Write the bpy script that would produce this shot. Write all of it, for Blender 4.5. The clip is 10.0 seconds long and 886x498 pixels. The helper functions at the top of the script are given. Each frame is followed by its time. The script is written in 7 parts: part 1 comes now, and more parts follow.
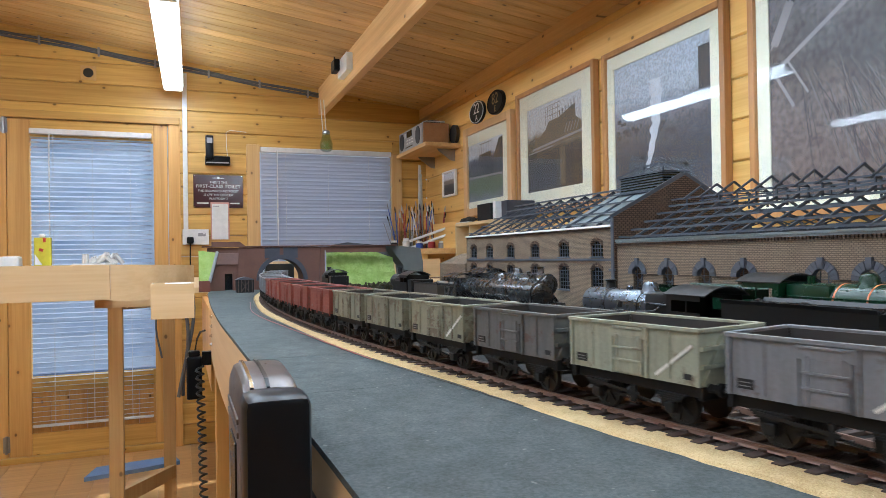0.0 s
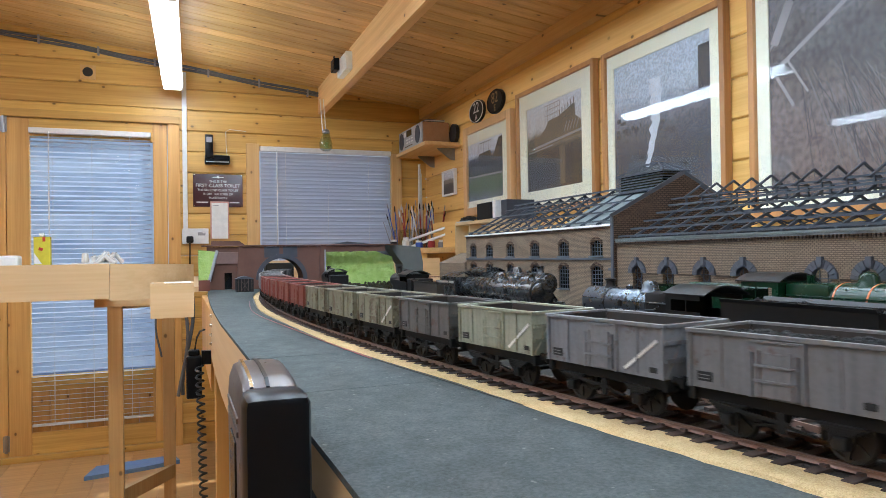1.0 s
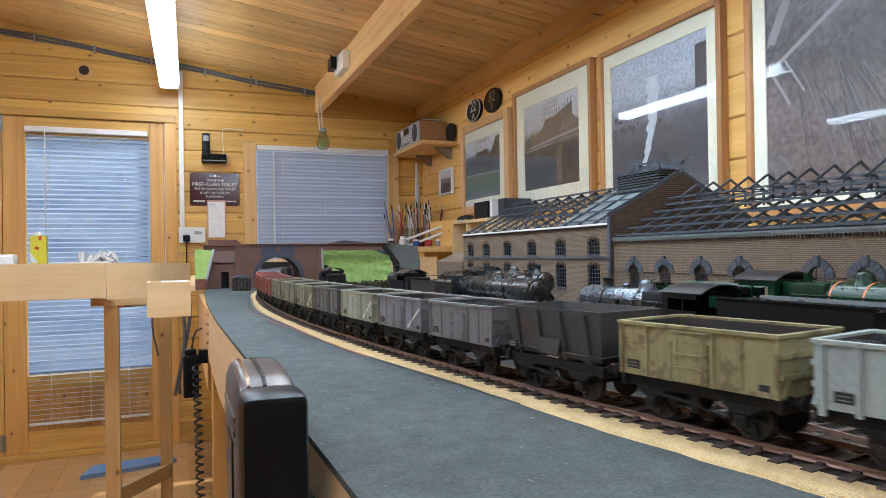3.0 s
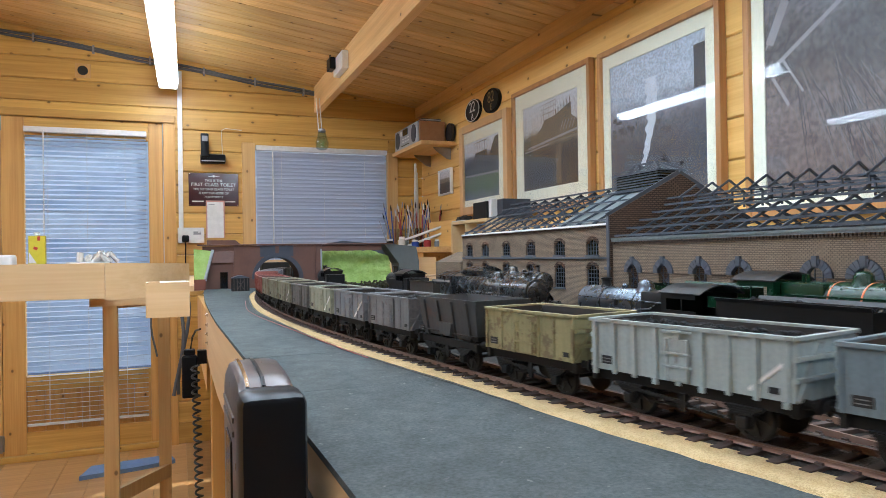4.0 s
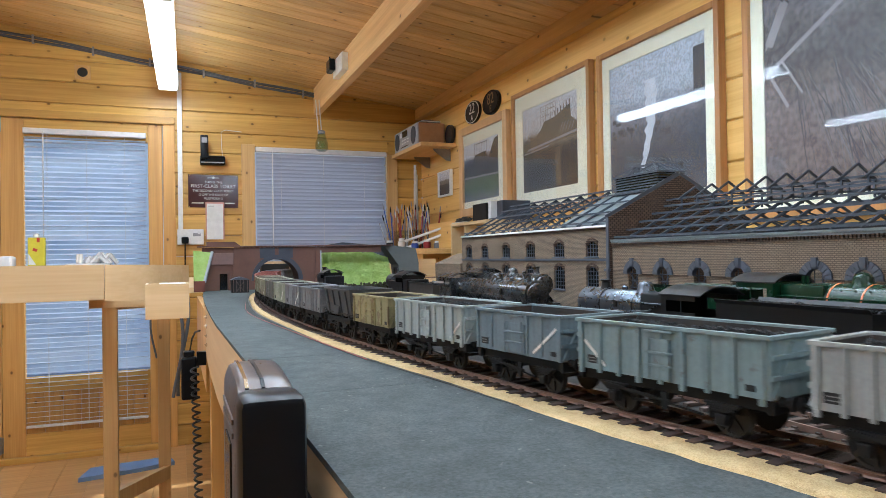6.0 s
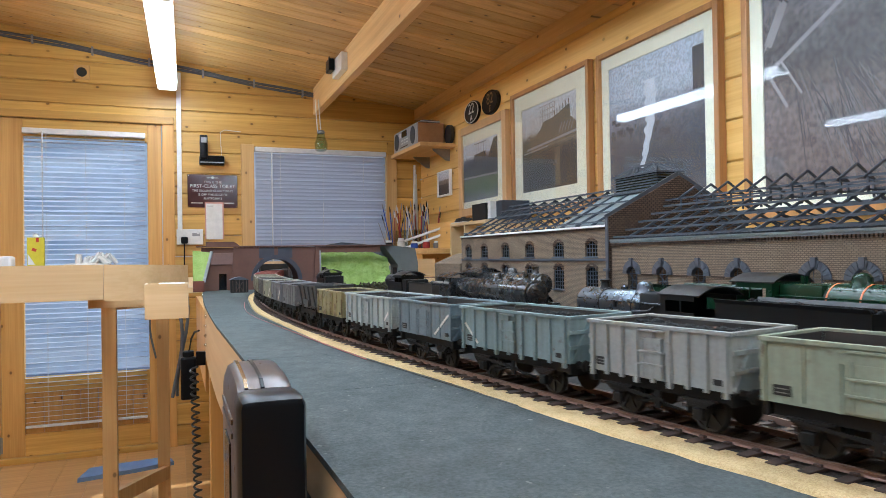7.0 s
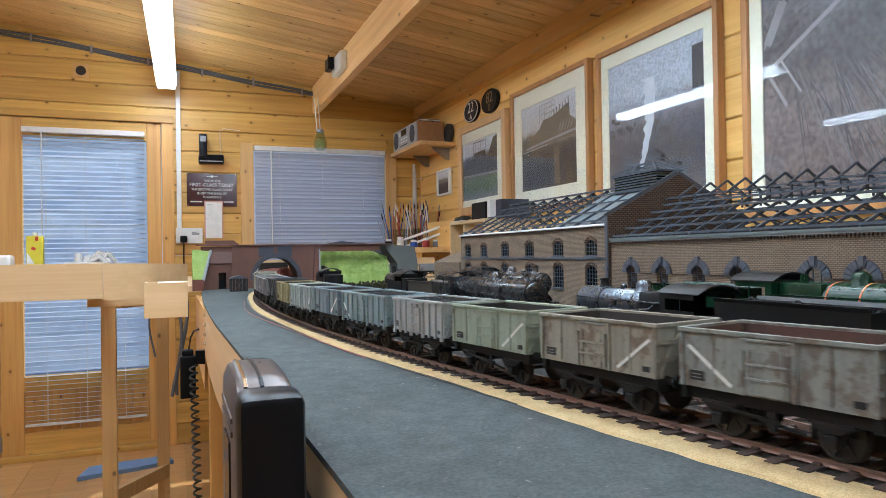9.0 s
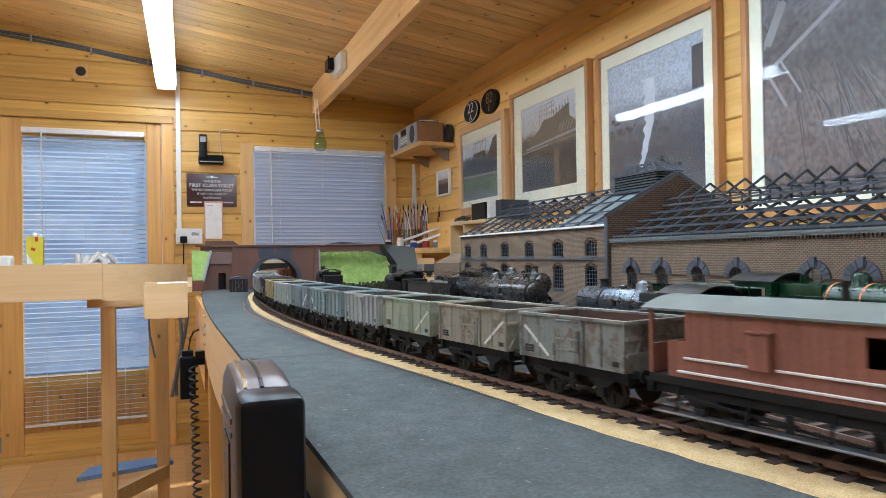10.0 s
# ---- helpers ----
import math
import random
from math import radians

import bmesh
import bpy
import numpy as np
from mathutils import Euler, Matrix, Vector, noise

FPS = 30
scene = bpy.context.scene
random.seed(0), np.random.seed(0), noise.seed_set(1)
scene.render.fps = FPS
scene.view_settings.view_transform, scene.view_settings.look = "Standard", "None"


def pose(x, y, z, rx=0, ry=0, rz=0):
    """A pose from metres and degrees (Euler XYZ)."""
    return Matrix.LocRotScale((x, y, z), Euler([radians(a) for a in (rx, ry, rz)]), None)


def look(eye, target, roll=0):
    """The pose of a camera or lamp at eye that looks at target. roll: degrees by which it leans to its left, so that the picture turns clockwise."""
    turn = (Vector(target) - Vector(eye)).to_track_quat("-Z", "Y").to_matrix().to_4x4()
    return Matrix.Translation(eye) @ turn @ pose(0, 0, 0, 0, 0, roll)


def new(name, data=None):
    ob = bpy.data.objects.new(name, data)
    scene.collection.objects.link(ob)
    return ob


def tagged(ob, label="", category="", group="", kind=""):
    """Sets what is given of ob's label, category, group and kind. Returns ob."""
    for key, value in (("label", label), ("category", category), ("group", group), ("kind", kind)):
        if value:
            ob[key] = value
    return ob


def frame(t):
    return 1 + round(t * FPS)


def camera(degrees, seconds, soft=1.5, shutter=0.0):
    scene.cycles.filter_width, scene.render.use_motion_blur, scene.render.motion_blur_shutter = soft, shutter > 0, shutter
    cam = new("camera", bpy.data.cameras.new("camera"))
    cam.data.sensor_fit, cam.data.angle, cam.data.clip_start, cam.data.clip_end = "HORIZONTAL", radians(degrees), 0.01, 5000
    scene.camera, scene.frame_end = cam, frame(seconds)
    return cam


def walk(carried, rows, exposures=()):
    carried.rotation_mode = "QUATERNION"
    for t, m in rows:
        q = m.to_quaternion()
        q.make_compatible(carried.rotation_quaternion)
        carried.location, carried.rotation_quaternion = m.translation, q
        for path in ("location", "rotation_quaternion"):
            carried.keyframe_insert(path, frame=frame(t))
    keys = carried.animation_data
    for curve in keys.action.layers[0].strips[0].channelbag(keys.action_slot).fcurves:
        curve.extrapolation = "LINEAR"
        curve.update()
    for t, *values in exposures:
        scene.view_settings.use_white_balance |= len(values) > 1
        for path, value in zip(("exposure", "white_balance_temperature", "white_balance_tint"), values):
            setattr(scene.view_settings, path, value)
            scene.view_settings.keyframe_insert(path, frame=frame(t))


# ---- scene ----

# ======== camera and its walk ========
EYE_Z = 1.159
YAW, PITCH, ROLL = 21.6, 0.5, -0.9
cam = camera(66.32, 10.0, soft=0.55, shutter=0.5)


def aim(dyaw, dpitch):
    a, b = radians(YAW + dyaw), radians(PITCH + dpitch)
    eye = Vector((0, 0, EYE_Z))
    return look(eye, eye + Vector((math.sin(a) * math.cos(b), math.cos(a) * math.cos(b), math.sin(b))), ROLL)


SWAY = [(0, 10.3, 1.4), (0.5, 10.2, 0.3), (1, 9.8, 0.0), (1.5, 9.2, -0.5), (2, 8.0, -1.5), (2.5, 6.2, -2.0), (3.2, 4.3, -2.0), (4, 3.0, -1.5),
        (4.5, 2.7, 0.0), (5, 2.6, 1.2), (5.5, 2.6, 1.3), (7, 1.2, 1.2), (7.5, 1.1, 1.2), (8, 0.8, 0.7), (8.5, 0.5, 0.0), (9, 0.3, -1.0),
        (9.5, 0.1, -0.7), (10, 0.0, 0.0)]
walk(cam, [(t, aim(-math.degrees(a / 1200), math.degrees(b / 1200))) for t, a, b in SWAY], exposures=[(0, 0.92, 5300, 5), (10, 0.92, 5300, 5)])

# ======== world and light ========
world = bpy.data.worlds.new("sky")
scene.world = world
world.use_nodes = True
wn = world.node_tree.nodes
sky = wn.new("ShaderNodeTexSky")
sky.sky_type, sky.sun_disc, sky.sun_elevation, sky.sun_rotation = "NISHITA", False, radians(38), radians(140)
world.node_tree.links.new(sky.outputs[0], wn["Background"].inputs[0])
wn["Background"].inputs[1].default_value = 0.085
sun = new("sun", bpy.data.lights.new("sun", "SUN"))
sun.data.energy, sun.data.angle, sun.data.color = 2.2, radians(0.5), (1, 0.95, 0.87)
sun.matrix_basis = look((0, 0, 0), (-0.6, -0.55, -0.65))


# ======== materials ========
def nodes_of(name):
    m = bpy.data.materials.new(name)
    m.use_nodes = True
    n, l = m.node_tree.nodes, m.node_tree.links
    return m, n, l, n["Principled BSDF"]


def ramp(n, l, src, stops):
    r = n.new("ShaderNodeValToRGB")
    e = r.color_ramp.elements
    e[0].position, e[0].color = stops[0][0], (*stops[0][1], 1)
    e[1].position, e[1].color = stops[-1][0], (*stops[-1][1], 1)
    for p, c in stops[1:-1]:
        k = e.new(p)
        k.color = (*c, 1)
    l.new(src, r.inputs[0])
    return r.outputs[0]


def noise_of(n, l, vec, scale, detail=4.0, rough=0.55):
    t = n.new("ShaderNodeTexNoise")
    t.inputs["Scale"].default_value, t.inputs["Detail"].default_value, t.inputs["Roughness"].default_value = scale, detail, rough
    if vec:
        l.new(vec, t.inputs["Vector"])
    return t.outputs["Fac"]


def coords(n, l, stretch=(1, 1, 1), shift=True):
    tc = n.new("ShaderNodeTexCoord")
    mp = n.new("ShaderNodeMapping")
    mp.inputs["Scale"].default_value = stretch
    l.new(tc.outputs["Object"], mp.inputs["Vector"])
    if not shift:
        return mp.outputs[0]
    oi = n.new("ShaderNodeObjectInfo")
    mul = n.new("ShaderNodeMath")
    mul.operation = "MULTIPLY"
    mul.inputs[1].default_value = 37.0
    l.new(oi.outputs["Random"], mul.inputs[0])
    add = n.new("ShaderNodeVectorMath")
    l.new(mp.outputs[0], add.inputs[0])
    l.new(mul.outputs[0], add.inputs[1])
    return add.outputs[0]


def mixed(n, l, fac, a, b, kind="MIX"):
    m = n.new("ShaderNodeMix")
    m.data_type, m.blend_type = "RGBA", kind
    for sock, v in ((m.inputs[0], fac), (m.inputs[6], a), (m.inputs[7], b)):
        if isinstance(v, bpy.types.NodeSocket):
            l.new(v, sock)
        elif isinstance(v, (int, float)):
            sock.default_value = v
        else:
            sock.default_value = (*v, 1)
    return m.outputs[2]


def bump(n, l, b, height, strength, dist):
    k = n.new("ShaderNodeBump")
    k.inputs["Strength"].default_value, k.inputs["Distance"].default_value = strength, dist
    l.new(height, k.inputs["Height"])
    l.new(k.outputs[0], b.inputs["Normal"])


def plain(name, c1, c2=None, rough=0.5, metal=0.0, scale=40.0, bumps=0.15, dist=0.001, spec=0.5):
    """A surface of two close tones with fine grain and slow stains."""
    m, n, l, b = nodes_of(name)
    c2 = c2 or tuple(v * 0.75 for v in c1)
    v = coords(n, l)
    slow, fine = noise_of(n, l, v, scale * 0.15, 3), noise_of(n, l, v, scale, 6, 0.65)
    col = mixed(n, l, ramp(n, l, slow, [(0.35, (0, 0, 0)), (0.68, (1, 1, 1))]), c1, c2)
    col = mixed(n, l, 0.35, col, ramp(n, l, fine, [(0.3, tuple(x * 0.7 for x in c1)), (0.7, tuple(min(1, x * 1.15) for x in c1))]))
    l.new(col, b.inputs["Base Color"])
    rr = n.new("ShaderNodeMapRange")
    rr.inputs[3].default_value, rr.inputs[4].default_value = max(0.03, rough - 0.1), min(1, rough + 0.12)
    l.new(fine, rr.inputs[0])
    l.new(rr.outputs[0], b.inputs["Roughness"])
    b.inputs["Metallic"].default_value = metal
    b.inputs["Specular IOR Level"].default_value = spec
    if bumps:
        bump(n, l, b, fine, bumps, dist)
    return m


def pine(name, light, dark, axis=0, rough=0.42, knots=True, spread=0.16, cross=None):
    """Varnished pine: grain along one axis, growth streaks, knots, and a tone of its own for each board."""
    m, n, l, b = nodes_of(name)
    st = [26.0, 26.0, 26.0]
    st[axis] = 1.1
    v = coords(n, l, tuple(st))
    g = noise_of(n, l, v, 1.0, 6, 0.6)
    st2 = [120.0, 120.0, 120.0]
    st2[axis] = 3.0
    g2 = noise_of(n, l, coords(n, l, tuple(st2)), 1.0, 3, 0.5)
    mid = tuple((a + c) / 2 for a, c in zip(light, dark))
    col = ramp(n, l, g, [(0.3, dark), (0.48, mid), (0.62, light)])
    col = mixed(n, l, 0.3, col, ramp(n, l, g2, [(0.35, dark), (0.65, light)]))
    if knots:
        cross = cross if cross is not None else {0: 2, 1: 2, 2: 0}[axis]
        sp = n.new("ShaderNodeSeparateXYZ")
        l.new(coords(n, l, (1, 1, 1)), sp.inputs[0])
        cb = n.new("ShaderNodeCombineXYZ")
        for i_, (ax, f) in enumerate(((axis, 5.2), (cross, 7.5))):
            mm = n.new("ShaderNodeMath")
            mm.operation = "MULTIPLY"
            mm.inputs[1].default_value = f
            l.new(sp.outputs[ax], mm.inputs[0])
            l.new(mm.outputs[0], cb.inputs[i_])
        vo = n.new("ShaderNodeTexVoronoi")
        vo.voronoi_dimensions = "2D"
        vo.inputs["Scale"].default_value = 1.0
        l.new(cb.outputs[0], vo.inputs["Vector"])
        ring = ramp(n, l, vo.outputs["Distance"], [(0.05, (1, 1, 1)), (0.16, (0, 0, 0))])
        pick = n.new("ShaderNodeSeparateColor")
        l.new(vo.outputs["Color"], pick.inputs[0])
        some = ramp(n, l, pick.outputs[0], [(0.46, (0, 0, 0)), (0.52, (1, 1, 1))])
        ring = mixed(n, l, 1.0, ring, some, "MULTIPLY")
        col = mixed(n, l, mixed(n, l, 0.5, (0, 0, 0), ring), col, dark)
        k = ramp(n, l, vo.outputs["Distance"], [(0.03, (1, 1, 1)), (0.062, (0, 0, 0))])
        col = mixed(n, l, mixed(n, l, 1.0, k, some, "MULTIPLY"), col, tuple(x * 0.36 for x in dark))
    oi = n.new("ShaderNodeObjectInfo")
    geo = n.new("ShaderNodeNewGeometry")
    s = n.new("ShaderNodeMath")
    s.operation = "ADD"
    l.new(oi.outputs["Random"], s.inputs[0])
    l.new(geo.outputs["Random Per Island"], s.inputs[1])
    fr = n.new("ShaderNodeMath")
    fr.operation = "FRACT"
    l.new(s.outputs[0], fr.inputs[0])
    tone = ramp(n, l, fr.outputs[0], [(0.0, (1 - spread, 1 - spread * 1.1, 1 - spread * 1.3)), (1.0, (1 + spread * 0.5, 1 + spread * 0.5, 1 + spread * 0.4))])
    col = mixed(n, l, 1.0, col, tone, "MULTIPLY")
    l.new(col, b.inputs["Base Color"])
    b.inputs["Roughness"].default_value = rough
    bump(n, l, b, g2, 0.12, 0.001)
    return m


def glow(name, color, strength):
    m, n, l, b = nodes_of(name)
    b.inputs["Base Color"].default_value = (*color, 1)
    b.inputs["Emission Color"].default_value = (*color, 1)
    b.inputs["Emission Strength"].default_value = strength
    return m


def brickwork(name, c1, c2, mortar, size):
    """Model brickwork, too fine to be modelled brick by brick."""
    m, n, l, b = nodes_of(name)
    tc = n.new("ShaderNodeTexCoord")
    sep = n.new("ShaderNodeSeparateXYZ")
    l.new(tc.outputs["Object"], sep.inputs[0])
    add = n.new("ShaderNodeMath")
    l.new(sep.outputs[0], add.inputs[0])
    l.new(sep.outputs[1], add.inputs[1])
    com = n.new("ShaderNodeCombineXYZ")
    l.new(add.outputs[0], com.inputs[0])
    l.new(sep.outputs[2], com.inputs[1])
    br = n.new("ShaderNodeTexBrick")
    br.inputs["Scale"].default_value = 1.0
    br.inputs["Brick Width"].default_value, br.inputs["Row Height"].default_value = size, size * 0.42
    br.inputs["Mortar Size"].default_value = size * 0.09
    br.inputs["Bias"].default_value = -0.1
    for k, c in (("Color1", c1), ("Color2", c2), ("Mortar", mortar)):
        br.inputs[k].default_value = (*c, 1)
    l.new(com.outputs[0], br.inputs["Vector"])
    st = noise_of(n, l, tc.outputs["Object"], 25.0, 5)
    col = mixed(n, l, 0.35, br.outputs["Color"], ramp(n, l, st, [(0.3, tuple(x * 0.65 for x in c1)), (0.7, tuple(x * 1.25 for x in c2))]))
    l.new(col, b.inputs["Base Color"])
    b.inputs["Roughness"].default_value = 0.85
    b.inputs["Specular IOR Level"].default_value = 0.2
    inv = n.new("ShaderNodeMath")
    inv.operation = "SUBTRACT"
    inv.inputs[0].default_value = 1.0
    l.new(br.outputs["Fac"], inv.inputs[1])
    bump(n, l, b, inv.outputs[0], 0.5, 0.0004)
    return m


def sandy(name, c1, c2, c3, scale):
    m, n, l, b = nodes_of(name)
    v = coords(n, l, shift=False)
    vo = n.new("ShaderNodeTexVoronoi")
    vo.inputs["Scale"].default_value = scale
    l.new(v, vo.inputs["Vector"])
    sep = n.new("ShaderNodeSeparateColor")
    l.new(vo.outputs["Color"], sep.inputs[0])
    col = ramp(n, l, sep.outputs[0], [(0.1, c3), (0.4, c1), (0.8, c2)])
    col = mixed(n, l, 0.4, col, ramp(n, l, noise_of(n, l, v, scale * 0.06, 4), [(0.35, c3), (0.6, c2)]))
    l.new(col, b.inputs["Base Color"])
    b.inputs["Roughness"].default_value = 0.95
    bump(n, l, b, vo.outputs["Distance"], 0.6, 0.0012)
    return m


def translucent(name, color, amount):
    m, n, l, b = nodes_of(name)
    b.inputs["Base Color"].default_value = (*color, 1)
    b.inputs["Roughness"].default_value = 0.45
    tr = n.new("ShaderNodeBsdfTranslucent")
    tr.inputs[0].default_value = (*color, 1)
    mx = n.new("ShaderNodeMixShader")
    mx.inputs[0].default_value = amount
    l.new(b.outputs[0], mx.inputs[1])
    l.new(tr.outputs[0], mx.inputs[2])
    l.new(mx.outputs[0], n["Material Output"].inputs[0])
    return m


def glass(name, tint=(1, 1, 1), rough=0.0, face_on=0.03):
    m, n, l, b = nodes_of(name)
    tr, gl, lw, mx = (n.new("ShaderNodeBsdfTransparent"), n.new("ShaderNodeBsdfGlossy"), n.new("ShaderNodeLayerWeight"), n.new("ShaderNodeMixShader"))
    tr.inputs[0].default_value = (*tint, 1)
    gl.inputs["Roughness"].default_value = rough
    lw.inputs[0].default_value = 0.5
    pw, ad = n.new("ShaderNodeMath"), n.new("ShaderNodeMath")
    pw.operation, ad.operation = "POWER", "MULTIPLY_ADD"
    pw.inputs[1].default_value, ad.inputs[1].default_value, ad.inputs[2].default_value = 4.0, 0.85, face_on
    l.new(lw.outputs["Facing"], pw.inputs[0])
    l.new(pw.outputs[0], ad.inputs[0])
    l.new(ad.outputs[0], mx.inputs[0])
    l.new(tr.outputs[0], mx.inputs[1])
    l.new(gl.outputs[0], mx.inputs[2])
    l.new(mx.outputs[0], n["Material Output"].inputs[0])
    return m


def felted(name, c):
    """Matt fibrous felt: drifts of dust, fine fibre and pale flecks."""
    m, n, l, b = nodes_of(name)
    v = coords(n, l, shift=False)
    drift, mid, fibre, fleck = noise_of(n, l, v, 7, 4, 0.6), noise_of(n, l, v, 55, 5, 0.65), noise_of(n, l, v, 420, 4, 0.7), noise_of(n, l, v, 150, 2, 0.5)
    col = ramp(n, l, drift, [(0.3, tuple(x * 0.85 for x in c)), (0.7, tuple(x * 1.12 for x in c))])
    col = mixed(n, l, 1.0, col, ramp(n, l, mid, [(0.3, (0.8,) * 3), (0.7, (1.18,) * 3)]), "MULTIPLY")
    col = mixed(n, l, 1.0, col, ramp(n, l, fibre, [(0.3, (0.72,) * 3), (0.7, (1.24,) * 3)]), "MULTIPLY")
    col = mixed(n, l, ramp(n, l, fleck, [(0.70, (0, 0, 0)), (0.76, (0.6,) * 3)]), col, (0.22, 0.22, 0.21))
    l.new(col, b.inputs["Base Color"])
    b.inputs["Roughness"].default_value = 0.95
    b.inputs["Specular IOR Level"].default_value = 0.15
    bump(n, l, b, fibre, 0.6, 0.0008)
    return m


M = {}
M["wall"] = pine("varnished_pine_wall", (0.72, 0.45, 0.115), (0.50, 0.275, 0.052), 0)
# side pine coloured lighter than the end wall to make up for weak light
M["wall_y_lit"] = pine("varnished_pine_side_lightened", (0.84, 0.54, 0.165), (0.66, 0.37, 0.085), 1)
M["pine_v"] = pine("varnished_pine_upright", (0.72, 0.43, 0.13), (0.52, 0.265, 0.06), 2)
M["pine_pale"] = pine("pale_pine_trim", (0.70, 0.47, 0.20), (0.55, 0.32, 0.11), 2)
M["ceiling"] = pine("pine_ceiling_boards", (0.74, 0.49, 0.19), (0.50, 0.29, 0.095), 0, spread=0.24, cross=1)
M["beam"] = pine("pine_beam", (0.76, 0.50, 0.21), (0.58, 0.34, 0.12), 1)
M["floor"] = pine("laminate_floor", (0.66, 0.39, 0.15), (0.48, 0.25, 0.085), 0, rough=0.3, knots=False)
M["ply"] = pine("birch_plywood", (0.66, 0.48, 0.26), (0.56, 0.38, 0.18), 0, rough=0.5, knots=False, spread=0.08)
M["ply_y"] = pine("birch_plywood_long", (0.66, 0.48, 0.26), (0.56, 0.38, 0.18), 1, rough=0.5, knots=False, spread=0.08)
M["felt"] = felted("grey_felt", (0.077, 0.087, 0.086))
M["yard"] = plain("ash_yard", (0.036, 0.034, 0.032), (0.02, 0.02, 0.02), 0.95, scale=300, bumps=0.6, dist=0.001, spec=0.08)
M["ballast"] = sandy("sand_ballast", (0.66, 0.48, 0.23), (0.76, 0.59, 0.31), (0.54, 0.38, 0.17), 1500)
M["rail"] = plain("rusty_rail", (0.21, 0.125, 0.09), (0.27, 0.18, 0.14), 0.5, 0.3, scale=200)
M["sleeper"] = plain("brown_sleeper", (0.085, 0.055, 0.042), (0.05, 0.035, 0.028), 0.8, scale=300)
M["white"] = plain("white_plastic", (0.78, 0.78, 0.76), (0.7, 0.7, 0.68), 0.35, scale=30, bumps=0.0)
M["metal_grey"] = plain("grey_metal", (0.35, 0.35, 0.36), None, 0.35, 0.9, scale=60, bumps=0.05)
M["chrome"] = plain("chrome", (0.7, 0.7, 0.72), (0.6, 0.6, 0.62), 0.15, 1.0, scale=40, bumps=0.0)
M["black"] = plain("black_plastic", (0.006, 0.007, 0.009), (0.009, 0.010, 0.012), 0.3, scale=60, bumps=0.02, spec=0.14)
M["rubber"] = plain("black_rubber", (0.015, 0.015, 0.015), None, 0.45, scale=80, bumps=0.05)
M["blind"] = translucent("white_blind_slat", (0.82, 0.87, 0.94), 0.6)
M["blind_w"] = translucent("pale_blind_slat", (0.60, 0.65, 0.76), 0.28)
M["glass"] = glass("window_glass", face_on=0.006)
M["tube"] = glow("lamp_diffuser", (0.93, 0.97, 1.0), 11.0)
M["brick"] = brickwork("tan_model_brick", (0.265, 0.20, 0.137), (0.18, 0.135, 0.092), (0.055, 0.045, 0.036), 0.006)
M["brick_dk"] = brickwork("brown_model_brick", (0.15, 0.095, 0.062), (0.085, 0.056, 0.040), (0.012, 0.010, 0.0095), 0.0092)
M["stone"] = plain("slate_grey_stone", (0.072, 0.080, 0.098), (0.052, 0.058, 0.074), 0.7, scale=300, bumps=0.4, dist=0.0005)
M["truss"] = plain("grey_painted_girder", (0.062, 0.070, 0.086), (0.045, 0.052, 0.066), 0.5, scale=200, bumps=0.1, spec=0.35)
M["roofgl"] = plain("grey_roof_sheet", (0.16, 0.185, 0.19), (0.12, 0.14, 0.145), 0.35, scale=120, bumps=0.05)
M["dark"] = plain("dark_window", (0.008, 0.009, 0.012), (0.015, 0.017, 0.02), 0.2, scale=50, bumps=0.0)
M["brown"] = plain("brown_model_paint", (0.11, 0.05, 0.033), (0.08, 0.036, 0.025), 0.75, scale=120, bumps=0.25)
M["brown_lt"] = plain("faded_brown_panel", (0.16, 0.095, 0.08), (0.13, 0.08, 0.07), 0.7, scale=100)
M["bluebrick"] = plain("blue_engineering_brick", (0.035, 0.04, 0.055), (0.025, 0.028, 0.04), 0.6, scale=250)
M["grass"] = plain("green_scatter_grass", (0.24, 0.35, 0.075), (0.36, 0.46, 0.16), 0.95, scale=260, bumps=0.9, dist=0.004)
M["dirtbed"] = sandy("grimy_ballast", (0.055, 0.043, 0.034), (0.085, 0.065, 0.05), (0.028, 0.023, 0.02), 600)
M["rubber_grey"] = plain("grey_cable", (0.12, 0.125, 0.135), None, 0.5, scale=60, bumps=0.05)
M["stone_lt"] = plain("pale_grey_stone", (0.28, 0.30, 0.32), None, 0.8, scale=150)
M["brown_red"] = plain("red_brown_paint", (0.12, 0.035, 0.02), None, 0.7, scale=120)
M["greyblock"] = plain("grey_primer", (0.10, 0.105, 0.10), (0.085, 0.09, 0.085), 0.75, scale=60)
M["brass"] = plain("dull_brass", (0.40, 0.28, 0.12), (0.3, 0.2, 0.08), 0.4, 0.6, scale=80)
M["silver"] = plain("silver_paint", (0.42, 0.43, 0.44), (0.36, 0.37, 0.38), 0.35, 0.1, scale=60, bumps=0.0)
M["grassbase"] = plain("dull_green_base", (0.10, 0.16, 0.03), None, 0.95, scale=200, bumps=0.6)


# ======== mesh helpers ========
def box(bm, c, s, rot=None, bev=0.0):
    """A box of size s at c, turned by a matrix, its edges rounded by bev."""
    r = bmesh.ops.create_cube(bm, size=1.0)
    m = Matrix.Translation(c) @ (rot.to_4x4() if rot else Matrix()) @ Matrix.Diagonal((*s, 1))
    bmesh.ops.transform(bm, matrix=m, verts=r["verts"])
    if bev:
        ed = list({e for v in r["verts"] for e in v.link_edges})
        bmesh.ops.bevel(bm, geom=ed, offset=bev, segments=2, affect="EDGES", profile=0.5)
    return r["verts"]


